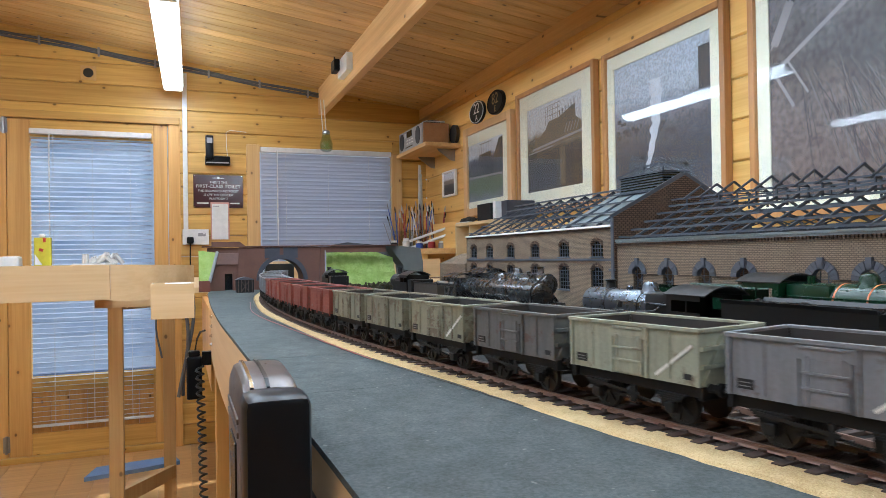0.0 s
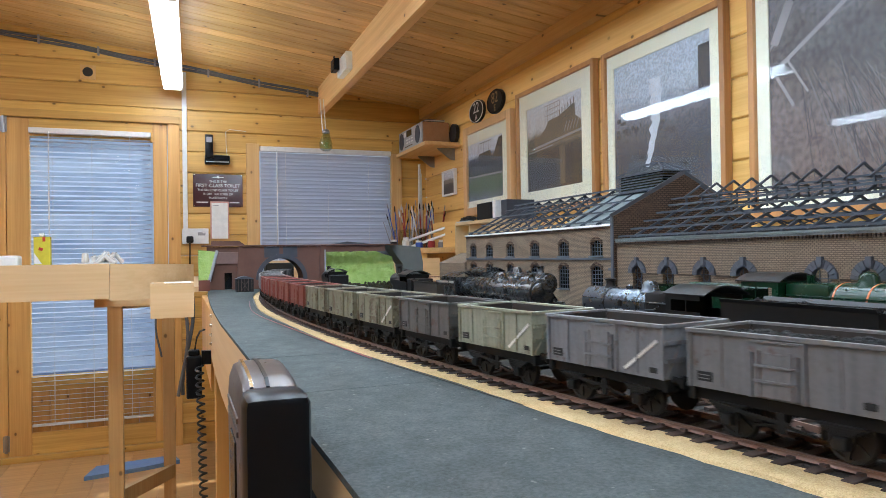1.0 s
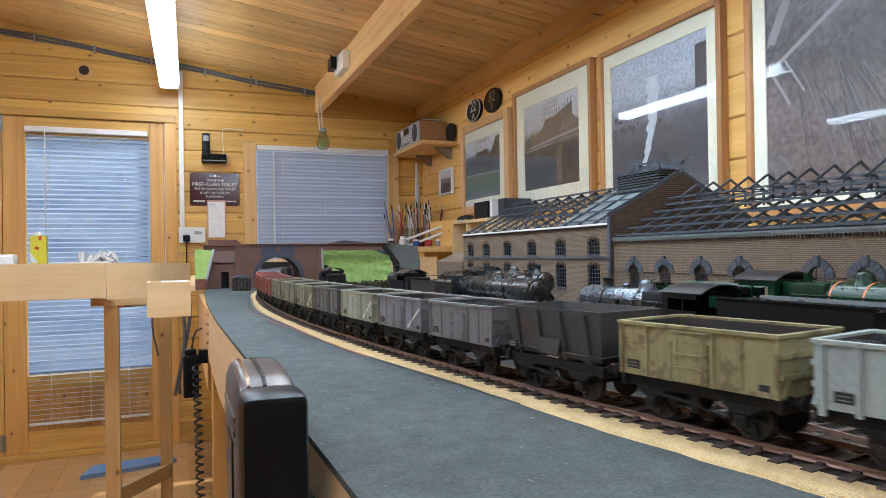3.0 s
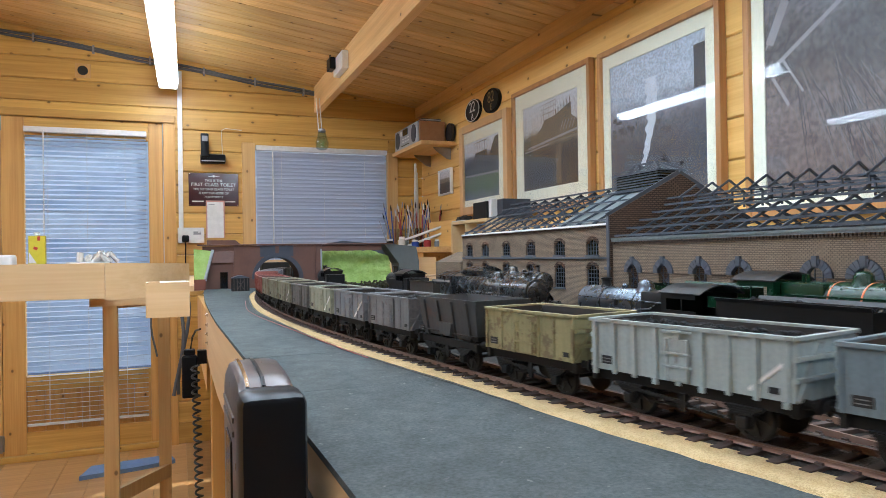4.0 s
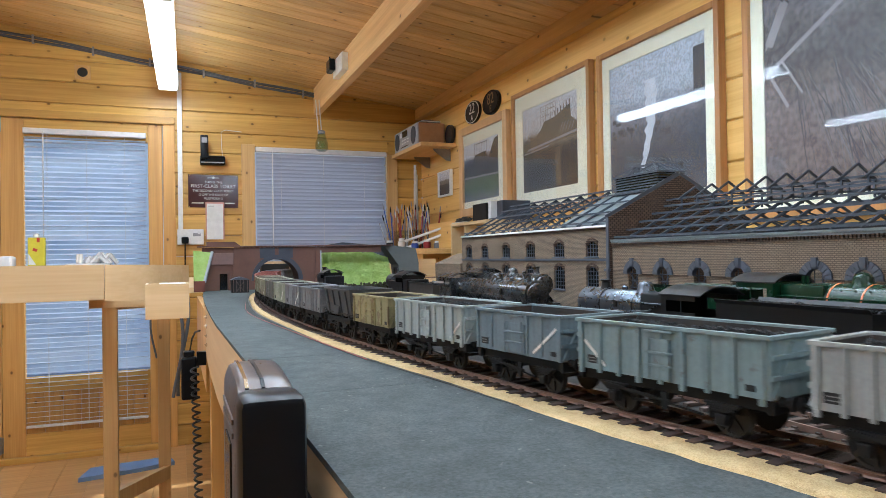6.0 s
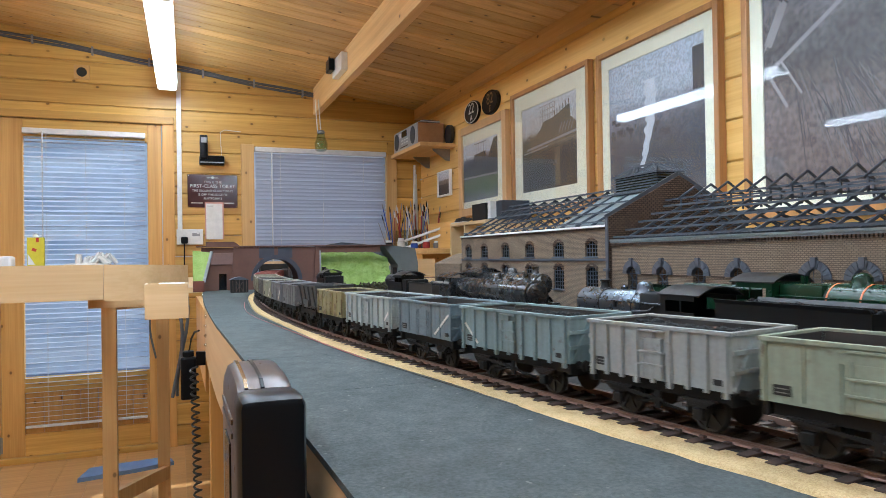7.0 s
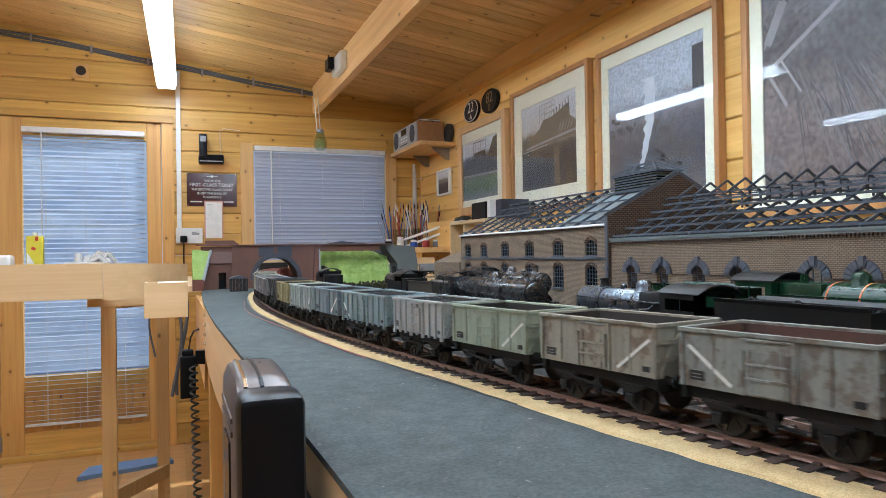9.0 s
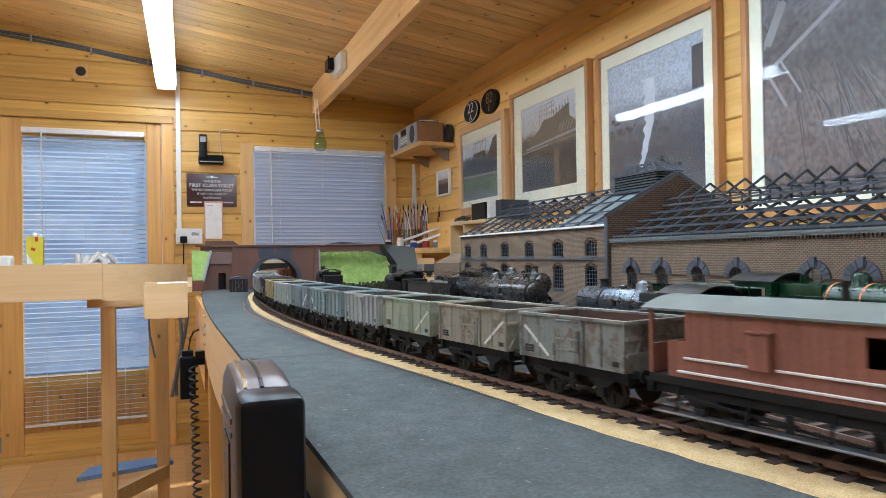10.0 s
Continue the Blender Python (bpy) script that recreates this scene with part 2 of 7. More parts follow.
def span(bm, a, b, bev=0.0):
    """A box between two opposite corners."""
    a, b = Vector(a), Vector(b)
    d = b - a
    return box(bm, (a + b) / 2, (abs(d.x), abs(d.y), abs(d.z)), None, bev)


def rod(bm, p, q, r, seg=8, r2=None, caps=True):
    p, q = Vector(p), Vector(q)
    d = q - p
    m = Matrix.Translation((p + q) / 2) @ d.to_track_quat("Z", "Y").to_matrix().to_4x4()
    bmesh.ops.create_cone(bm, cap_ends=caps, cap_tris=False, segments=seg, radius1=r, radius2=r if r2 is None else r2, depth=d.length, matrix=m)


def bar(bm, p, q, w, h):
    """A bar of rectangular section w x h from p to q."""
    p, q = Vector(p), Vector(q)
    d = q - p
    box(bm, (p + q) / 2, (w, h, d.length), d.to_track_quat("Z", "Y").to_matrix())


def prism(bm, outline, vec):
    """Extrude a closed outline of 3D points along vec, with caps."""
    vs = [bm.verts.new(p) for p in outline]
    f = bm.faces.new(vs)
    r = bmesh.ops.extrude_face_region(bm, geom=[f])
    bmesh.ops.translate(bm, vec=Vector(vec), verts=[g for g in r["geom"] if isinstance(g, bmesh.types.BMVert)])


def sweep(bm, pts, r, seg=8):
    """One tube along a line of points."""
    pts = [Vector(p) for p in pts]
    rings = []
    for i, p in enumerate(pts):
        d = (pts[min(i + 1, len(pts) - 1)] - pts[max(i - 1, 0)]).normalized()
        m = d.to_track_quat("Z", "Y").to_matrix()
        rings.append([bm.verts.new(p + m @ Vector((r * math.cos(2 * math.pi * k / seg), r * math.sin(2 * math.pi * k / seg), 0))) for k in range(seg)])
    for a, b in zip(rings, rings[1:]):
        o = min(range(seg), key=lambda k: (a[0].co - b[k].co).length)
        for k in range(seg):
            bm.faces.new((a[k], a[(k + 1) % seg], b[(k + 1 + o) % seg], b[(k + o) % seg]))
    bm.faces.new(rings[0][::-1])
    bm.faces.new(rings[-1])


def lathe(bm, prof, c, axis="Z", seg=20):
    """Turn a profile of (radius, height) about an axis through c."""
    turn = {"Z": Matrix(), "Y": Matrix.Rotation(-math.pi / 2, 4, "X"), "X": Matrix.Rotation(math.pi / 2, 4, "Y")}[axis]
    m = Matrix.Translation(c) @ turn
    rings = []
    for r, h in prof:
        rings.append([bm.verts.new(m @ Vector((max(r, 1e-5) * math.cos(2 * math.pi * i / seg), max(r, 1e-5) * math.sin(2 * math.pi * i / seg), h))) for i in range(seg)])
    for a, b in zip(rings, rings[1:]):
        for i in range(seg):
            bm.faces.new((a[i], a[(i + 1) % seg], b[(i + 1) % seg], b[i]))
    bm.faces.new(rings[0][::-1])
    bm.faces.new(rings[-1])


def mesh_of(name, bm, material, smooth=False):
    bmesh.ops.recalc_face_normals(bm, faces=bm.faces)
    me = bpy.data.meshes.new(name)
    bm.to_mesh(me)
    bm.free()
    me.materials.append(material)
    if smooth:
        me.shade_smooth()
        me.set_sharp_from_angle(angle=radians(38))
    return me


def part(name, bm, material, parent, label="", smooth=False):
    ob = new(name, mesh_of(name, bm, material, smooth))
    ob.parent = parent
    if label:
        ob["label"] = label
    return ob


def thing(name, label, category, at=None, group="", kind=""):
    ob = tagged(new(name), label, category, group, kind)
    ob.empty_display_size = 0.02
    if at is not None:
        ob.matrix_basis = at
    return ob


def solid(name, bm, material, label, category, group="", kind="", smooth=False, at=None):
    """A thing that is one mesh."""
    ob = tagged(new(name, mesh_of(name, bm, material, smooth)), label, category, group, kind)
    if at is not None:
        ob.matrix_basis = at
    return ob


def B():
    return bmesh.new()


# ======== the cabin ========
YE, XR, XL, YB = 4.548, 1.635, -3.0, -2.6  # end wall, right wall, left wall, back wall
PH = 0.131  # a wall board's height


def ceil_z(x):
    return 2.191 + 0.135 * (XR - x) if x > -1.2 else 2.191 + 0.135 * (XR + 1.2) - 0.135 * (-1.2 - x)


ROOM = {}
for nm, lab in (("wall_north", "end wall of varnished pine log boards"), ("wall_east", "long wall of varnished pine boards behind framed pictures"),
                ("wall_west", "pine board wall on the far side of the cabin"), ("wall_south", "pine board wall closing the cabin")):
    ROOM[nm] = thing(nm, lab, "wall", kind="structure")


def board(parent, a, b, material):
    """A wall board with chamfered long edges, between two corners."""
    bm = B()
    a, b = Vector(a), Vector(b)
    lo, hi = Vector((min(a.x, b.x), min(a.y, b.y), min(a.z, b.z))), Vector((max(a.x, b.x), max(a.y, b.y), max(a.z, b.z)))
    c = 0.006
    if hi.x - lo.x > hi.y - lo.y:
        o = [(lo.x, lo.y + c, lo.z + 0.0008), (lo.x, lo.y, lo.z + c), (lo.x, lo.y, hi.z - c), (lo.x, lo.y + c, hi.z - 0.0008), (lo.x, hi.y, hi.z - 0.0008), (lo.x, hi.y, lo.z + 0.0008)]
        prism(bm, o, (hi.x - lo.x, 0, 0))
    else:
        s, far = (lo.x, hi.x) if parent is not ROOM["wall_west"] else (hi.x, lo.x)
        k = c if far > s else -c
        o = [(s + k, lo.y, lo.z + 0.0008), (s, lo.y, lo.z + c), (s, lo.y, hi.z - c), (s + k, lo.y, hi.z - 0.0008), (far, lo.y, hi.z - 0.0008), (far, lo.y, lo.z + 0.0008)]
        prism(bm, o, (0, hi.y - lo.y, 0))
    part("plank", bm, material, parent)


# openings of the end wall: x0, x1, z0, z1
DOOR = (-1.95, -0.055, 0.0, 2.035)
WIN = (0.47, 1.385, 1.0, 1.885)
for i in range(20):
    z0, z1 = i * PH, (i + 1) * PH
    cuts = [(XL, XR)]
    for x0, x1, a, b in (DOOR, WIN):
        if z0 < b - 0.02 and z1 > a + 0.02:
            cuts = [q for p0, p1 in cuts for q in ((p0, min(p1, x0)), (max(p0, x1), p1)) if q[1] - q[0] > 0.01]
    for p0, p1 in cuts:
        tall = max(ceil_z(p0), ceil_z(p1), ceil_z(-1.2 + 1e-4) if p0 < -1.2 < p1 else 0)
        if z0 > tall + 0.05:
            continue
        zz = min(z1, tall + 0.3)
        board(ROOM["wall_north"], (p0, YE, z0), (p1, YE + 0.045, zz), M["wall"])
    for x0, x1, a, b in (DOOR, WIN):
        if z0 < b - 0.02 < z1 and b < z1:
            board(ROOM["wall_north"], (x0, YE, b), (x1, YE + 0.045, z1), M["wall"])
    if z0 < 2.3:
        board(ROOM["wall_east"], (XR, YB, z0), (XR + 0.045, YE, z1), M["wall_y_lit"])
    board(ROOM["wall_west"], (XL - 0.045, YB, z0), (XL, YE, z1), M["wall_y_lit"])
    board(ROOM["wall_south"], (XL, YB - 0.045, z0), (XR, YB, z1), M["wall"])

# floor of laminate boards
floor = thing("floor", "honey-brown laminate floor boards", "floor", kind="structure")
for i in range(30):
    x0 = XL + i * 0.16
    off = (i * 0.37) % 1.2
    y = YB - off
    while y < YE:
        a, b = max(y, YB), min(y + 1.2, YE + 0.04)
        if x0 < XR and b - a > 0.03:
            bm = B()
            span(bm, (x0 + 0.0008, a + 0.0008, -0.012), (min(x0 + 0.159, XR), b - 0.0008, 0.0))
            part("floor_board", bm, M["floor"], floor)
        y += 1.2
bm = B()
span(bm, (XL - 0.05, YB - 0.05, -0.06), (XR + 0.05, YE + 0.05, -0.014))
solid("subfloor", bm, M["ply"], "plywood deck under the laminate", "floor", kind="structure")

# ceiling of tongued boards running down the slope, one mesh
bm = B()
y = YB
while y < YE + 0.04:
    for x0, x1 in ((-1.2, XR + 0.05), (XL - 0.05, -1.2)):
        z0, z1 = ceil_z(x0 + 1e-4) if x0 == -1.2 else ceil_z(x0), ceil_z(x1) if x1 != -1.2 else ceil_z(-1.2 - 1e-4)
        t, c, w = 0.02, 0.004, 0.094
        o = [(x0, y, z0 + c), (x0, y + c, z0), (x0, y + w - c, z0), (x0, y + w, z0 + c), (x0, y + w, z0 + t), (x0, y, z0 + t)]
        prism(bm, o, (x1 - x0, 0, z1 - z0))
    y += 0.0945
solid("ceiling", bm, M["ceiling"], "sloping ceiling of knotty pine boards", "ceiling", kind="structure")

# roof beams along the cabin, and the plate on top of the long wall
def beam(x0, x1, z0, name="roof_beam", label="square-edged pine roof beam under the boards"):
    bm = B()
    o = [(x0, YB, z0), (x1, YB, z0), (x1, YB, ceil_z(x1)), (x0, YB, ceil_z(x0))]
    prism(bm, o, (0, YE - YB, 0))
    solid(name, bm, M["beam"], label, "beam", kind="structure")


beam(0.872, 0.915, 2.12)
beam(-1.22, -1.16, 2.35)
bm = B()
prism(bm, [(XR - 0.045, YB, 2.125), (XR - 0.002, YB, 2.125), (XR - 0.002, YB, ceil_z(XR)), (XR - 0.045, YB, ceil_z(XR - 0.045))], (0, YE - YB - 0.003, 0))
solid("wall_plate", bm, M["beam"], "pine plate where ceiling meets the long wall", "trim", kind="structure")

# cables clipped below the ceiling on the end wall
cable = thing("cable_run", "two grey cables clipped along the sloping wall top", "cable")
for k, dz in ((0, 0.0), (1, 0.018)):
    bm = B()
    pts = [Vector((x, YE - 0.012, 2.235 + (0.882 - x) * 0.1308 + dz + 0.004 * math.sin(x * 9 + k))) for x in np.linspace(-1.9, 0.872, 40)]
    sweep(bm, pts, 0.0085)
    part("cable", bm, M["rubber_grey"], cable, smooth=True)
for x in np.linspace(-1.7, 0.8, 9):
    bm = B()
    box(bm, (x, YE - 0.012, 2.244 + (0.882 - x) * 0.1308), (0.012, 0.024, 0.05), None, 0.002)
    part("clip", bm, M["metal_grey"], cable)

# door leaf with glass, lower panel and hinges
door = thing("door_1", "closed pine garden door with glass and a venetian blind", "door", kind="structure")
DX0, DX1 = -0.935, -0.07
for nm, a, b in (("door_stile", (DX0, YE + 0.004, 0.035), (DX0 + 0.115, YE + 0.045, 1.997)), ("door_stile", (DX1 - 0.085, YE + 0.004, 0.035), (DX1 - 0.004, YE + 0.045, 1.997)),
                 ("top_rail", (DX0 + 0.115, YE + 0.005, 1.885), (DX1 - 0.085, YE + 0.044, 1.997)), ("bottom_rail", (DX0 + 0.115, YE + 0.005, 0.035), (DX1 - 0.085, YE + 0.044, 0.16)),
                 ("lock_rail", (DX0 + 0.115, YE + 0.005, 0.40), (DX1 - 0.085, YE + 0.044, 0.487))):
    bm = B()
    span(bm, a, b, 0.003)
    part(nm, bm, M["pine_v"] if "stile" in nm else M["wall"], door)
for i in range(7):
    bm = B()
    w = (DX1 - 0.085 - DX0 - 0.115) / 7
    span(bm, (DX0 + 0.115 + i * w + 0.001, YE + 0.018, 0.16), (DX0 + 0.115 + (i + 1) * w - 0.001, YE + 0.032, 0.40), 0.003)
    part("panel_board", bm, M["pine_v"], door)
bm = B()
span(bm, (DX0 + 0.115, YE + 0.022, 0.487), (DX1 - 0.085, YE + 0.026, 1.885))
pane = part("glass_pane", bm, M["glass"], door)
pane.visible_shadow = False
for z in (0.11, 1.955):
    bm = B()
    rod(bm, (DX0 - 0.012, YE - 0.006, z - 0.05), (DX0 - 0.012, YE - 0.006, z + 0.05), 0.009, 10)
    box(bm, (DX0 - 0.012, YE + 0.0, z), (0.034, 0.008, 0.09), None, 0.002)
    part("hinge", bm, M["metal_grey"], door, "steel hinge")
# frame round the door opening
frame_d = thing("door_frame", "pine frame and lintel round the garden door", "door frame", kind="structure")
for a, b, m in (((DX1, YE - 0.012, 0.0), (0.0, YE + 0.05, 2.035), "pine_v"), ((-1.95, YE - 0.022, 2.0), (0.0, YE + 0.05, 2.045), "wall"),
                ((DX0 - 0.06, YE + 0.004, 0.0), (DX0 - 0.003, YE + 0.06, 1.999), "pine_v"), ((-1.95, YE - 0.03, 0.0), (-0.07, YE + 0.06, 0.034), "wall")):
    bm = B()
    span(bm, a, b, 0.003)
    part("frame_board", bm, M[m], frame_d)


def blind(name, label, x0, x1, ztop, zbot, y, pitch, tilt, mat_key, rail_z=None):
    """A venetian blind: head rail, slats, cords and a bottom rail."""
    th = thing(name, label, "blind")
    bm = B()
    span(bm, (x0 - 0.004, y - 0.018, ztop), (x1 + 0.004, y + 0.018, ztop + 0.032), 0.003)
    part("head_rail", bm, M["white"], th)
    bm = B()
    w = 0.0125
    a = radians(tilt)
    prof = [(-w, -0.0006), (0, 0.0016), (w, -0.0006), (w, 0.0), (0, 0.0022), (-w, 0.0)]
    o = [(x0, p * math.cos(a) - q * math.sin(a), p * math.sin(a) + q * math.cos(a)) for p, q in prof]
    prism(bm, o, (x1 - x0, 0, 0))
    me = mesh_of("slat", bm, M[mat_key])
    z, k = ztop - 0.02, 0
    while z > zbot + 0.015:
        s = new("slat", me)
        s.parent = th
        s.matrix_basis = pose(0, y, z, random.gauss(0, 2.2), random.gauss(0, 0.06), 0)
        z -= pitch
    bm = B()
    span(bm, (x0, y - 0.012, zbot), (x1, y + 0.012, zbot + 0.014), 0.003)
    part("bottom_rail", bm, M["white"], th)
    for f in (0.18, 0.5, 0.82):
        bm = B()
        x = x0 + (x1 - x0) * f
        for dy in (-0.013, 0.013):
            rod(bm, (x, y + dy, zbot), (x, y + dy, ztop), 0.0009, 5)
        part("cord", bm, M["white"], th)
    bm = B()
    rod(bm, (x0 + 0.1, y - 0.03, ztop - 0.75), (x0 + 0.1, y - 0.028, ztop + 0.01), 0.004, 6)
    part("tilt_wand", bm, M["white"], th)
    return th


blind("door_blind", "white venetian blind hung over the garden door", -0.812, -0.168, 1.905, 0.2, YE - 0.022, 0.0285, -15, "blind")

# window in the end wall
win = thing("window_1", "wide cabin window in a pale pine frame", "window", kind="structure")
for a, b in (((WIN[0] - 0.07, YE - 0.018, 0.95), (WIN[0] + 0.012, YE + 0.05, 1.9)), ((WIN[1] - 0.012, YE - 0.018, 0.95), (WIN[1] + 0.065, YE + 0.05, 1.87)),
             ((WIN[0] + 0.012, YE + 0.006, 1.862), (WIN[1] - 0.012, YE + 0.05, 1.9)), ((WIN[0] - 0.1, YE - 0.06, 0.955), (WIN[1] + 0.1, YE - 0.02, 0.99))):
    bm = B()
    span(bm, a, b, 0.003)
    part("window_frame", bm, M["pine_pale"], win)
bm = B()
span(bm, (WIN[0], YE + 0.03, 1.0), (WIN[1], YE + 0.034, 1.88))
wp = part("pane", bm, M["glass"], win)
wp.visible_shadow = False
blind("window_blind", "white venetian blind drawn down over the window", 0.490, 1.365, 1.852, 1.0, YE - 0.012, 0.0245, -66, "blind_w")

# fluorescent battens: two real lamps, the others added out of view as fill
def batten(x, y0, y1, zb, turn=0.0):
    th = thing("real_or_fill_batten", "long white fluorescent batten under the ceiling, real or added unseen as fill", "lamp", group="ceiling lamps")
    bm = B()
    o = [(x - 0.056, y0, zb + 0.03), (x - 0.044, y0, zb), (x + 0.044, y0, zb), (x + 0.056, y0, zb + 0.03), (x + 0.052, y0, zb + 0.04), (x - 0.052, y0, zb + 0.04)]
    prism(bm, o, (0, y1 - y0, 0))
    part("diffuser", bm, M["tube"], th, "glowing white diffuser")
    bm = B()
    span(bm, (x - 0.05, y0, zb + 0.0405), (x + 0.05, y1, zb + 0.062), 0.004)
    for y in (y0 + 0.2, y1 - 0.2):
        span(bm, (x - 0.03, y - 0.02, zb + 0.062), (x + 0.03, y + 0.02, ceil_z(x) + 0.01))
    part("housing", bm, M["white"], th)
    for y in (y0 - 0.012, y1 + 0.012):
        bm = B()
        box(bm, (x, y, zb + 0.029), (0.110, 0.022, 0.062), None, 0.008)
        part("end_cap", bm, M["white"], th)
    th.matrix_basis = Matrix.Translation((x, y1, 0)) @ Matrix.Rotation(radians(turn), 4, "Z") @ Matrix.Translation((-x, -y1, 0))


batten(-0.035, 2.9, 4.4, 2.186, -0.8)
batten(-1.9, 2.6, 4.1, 2.19)
# unseen battens added to brighten the layout and the right side
batten(-0.04, 0.7, 2.2, 2.186)
batten(-1.9, 0.2, 1.7, 2.19)
batten(0.72, -1.7, -0.2, 2.19)
batten(0.72, 0.35, 1.85, 2.16)
batten(0.35, 0.4, 1.9, 2.17)
batten(-0.6, 0.2, 1.7, 2.19)
batten(-0.6, -1.7, -0.2, 2.19)

# ======== outside the door ========
bm = B()
span(bm, (-60, YE + 0.3, -0.3), (60, 90, -0.12))
M["lawn"] = plain("lawn", (0.13, 0.15, 0.11), (0.16, 0.18, 0.12), 0.95, scale=12, bumps=0.8, dist=0.03)
solid("ground", bm, M["lawn"], "mown garden lawn", "ground", kind="structure")
bm = B()
span(bm, (-5, YE + 0.08, -0.13), (3, YE + 7.0, -0.07))
M["paving"] = plain("paving", (0.26, 0.29, 0.36), (0.17, 0.19, 0.25), 0.9, scale=40)
solid("pavement", bm, M["paving"], "pale grey gravel path outside the door", "pavement", kind="structure")
# added backdrop: white-to-blue patches stand in for bright and shaded outdoors
M["backdrop_board"] = plain("white_to_blue_backdrop", (0.80, 0.86, 0.92), (0.30, 0.42, 0.62), 0.8, scale=5)
out_backdrop = thing("backdrop_shed", "added boarded backdrop beyond the path, white to blue as bright and shaded outdoors", "shed")
for k in range(19):
    bm = B()
    o = [(-1.55, YE + 4.0 + 0.012, -0.1 + k * 0.15), (-1.55, YE + 4.0 - 0.01, -0.1 + k * 0.15), (-1.55, YE + 4.0, 0.05 + k * 0.15), (-1.55, YE + 4.02, 0.05 + k * 0.15)]
    prism(bm, o, (5.8, 0, 0))
    part("board", bm, M["backdrop_board"], out_backdrop)
bm = B()
prism(bm, [(-1.7, YE + 3.85, 2.75), (-1.7, YE + 6.2, 3.1), (-1.7, YE + 6.2, 3.16), (-1.7, YE + 3.85, 2.81)], (6.1, 0, 0))
part("roof", bm, M["bluebrick"], out_backdrop)
bm = B()
span(bm, (-1.55, YE + 4.03, -0.1), (4.25, YE + 6.0, 2.75))
part("body", bm, M["backdrop_board"], out_backdrop)
M["leaf"] = plain("hedge_leaf", (0.05, 0.11, 0.02), (0.09, 0.15, 0.03), 0.7, scale=30, bumps=0.0)
bm = B()
rng = random.Random(5)
for i in range(4200):
    c = Vector((rng.uniform(-9, -2.4), YE + 3.2 + rng.random() ** 2 * 1.3, rng.uniform(-0.1, 1) ** 1 * 2.3))
    c.z = max(0.0, c.z + 0.35 * noise.noise(c * 0.8))
    q = Euler((rng.uniform(0, 6), rng.uniform(0, 6), rng.uniform(0, 6))).to_matrix()
    s = rng.uniform(0.05, 0.1)
    vs = [bm.verts.new(c + q @ Vector(p) * s) for p in ((-1, 0, 0), (0, -0.5, 0.1), (1, 0, 0), (0, 0.5, 0.1))]
    bm.faces.new(vs)
solid("hedge", bm, M["leaf"], "leafy green garden hedge behind the cabin", "hedge", kind="stuff")


# ======== the model railway: baseboards and track ========
ZS = 1.059       # grey felt surface
ZR = 1.0645      # rail top of the running line
ZY = 1.036       # yard level, lower


def rail_x(y):
    """The near rail of the running line."""
    return 0.165 + (0.100 if y < 1.25 else 0.115) * (y - 1.25) ** 2


PATH_Y = np.concatenate([np.linspace(-2.0, 2.4, 89)])
_pts = [Vector((rail_x(max(y, 0.1)) + (0.016 if y > 0.1 else 0.016 + (0.1 - y) * 0.23), y, 0)) for y in PATH_Y]
# beyond the bridge the line bends round to the right
_p, _h = _pts[-1].copy(), math.atan2(_pts[-1].x - _pts[-2].x, _pts[-1].y - _pts[-2].y)
for i in range(44):
    _h = min(_h + 0.05 / 0.6, radians(178))
    _p = _p + Vector((math.sin(_h), math.cos(_h), 0)) * 0.05
    _pts.append(_p.copy())
_cum = [0.0]
for a, b in zip(_pts, _pts[1:]):
    _cum.append(_cum[-1] + (b - a).length)
S0 = float(np.interp(0.0, [p.y for p in _pts[:89]], _cum[:89]))  # arc length where y = 0


def on_line(s):
    """Place and heading of the running line at arc length s (0 where y is 0)."""
    s = s + S0
    x, y = float(np.interp(s, _cum, [p.x for p in _pts])), float(np.interp(s, _cum, [p.y for p in _pts]))
    e = 0.03
    x2, y2 = float(np.interp(s + e, _cum, [p.x for p in _pts])), float(np.interp(s + e, _cum, [p.y for p in _pts]))
    x1, y1 = float(np.interp(s - e, _cum, [p.x for p in _pts])), float(np.interp(s - e, _cum, [p.y for p in _pts]))
    return x, y, math.atan2(x2 - x1, y2 - y1)


def edge_x(y):
    """The outer edge of the grey board, which swings in towards the bridge."""
    return 0.068 - 0.012 * min(1, max(0, (y - 0.3) / 0.8)) + (0.02 * max(0, y - 1.2) ** 2)


def ribbon(bm, ys, left, right, z0, z1):
    """A flat slab between two long edges."""
    rows = [[bm.verts.new((left(y), y, z1)), bm.verts.new((right(y), y, z1)), bm.verts.new((right(y), y, z0)), bm.verts.new((left(y), y, z0))] for y in ys]
    for a, b in zip(rows, rows[1:]):
        for i in range(4):
            bm.faces.new((a[i], a[(i + 1) % 4], b[(i + 1) % 4], b[i]))
    bm.faces.new(rows[0])
    bm.faces.new(rows[-1][::-1])


def ball_x(y):
    return rail_x(max(y, 0.1)) + (0.1 - min(y, 0.1)) * 0.23 - 0.026 - 0.008 * min(1, max(0, (0.5 - y) / 0.18)) - 0.002 * math.sin(y * 11)


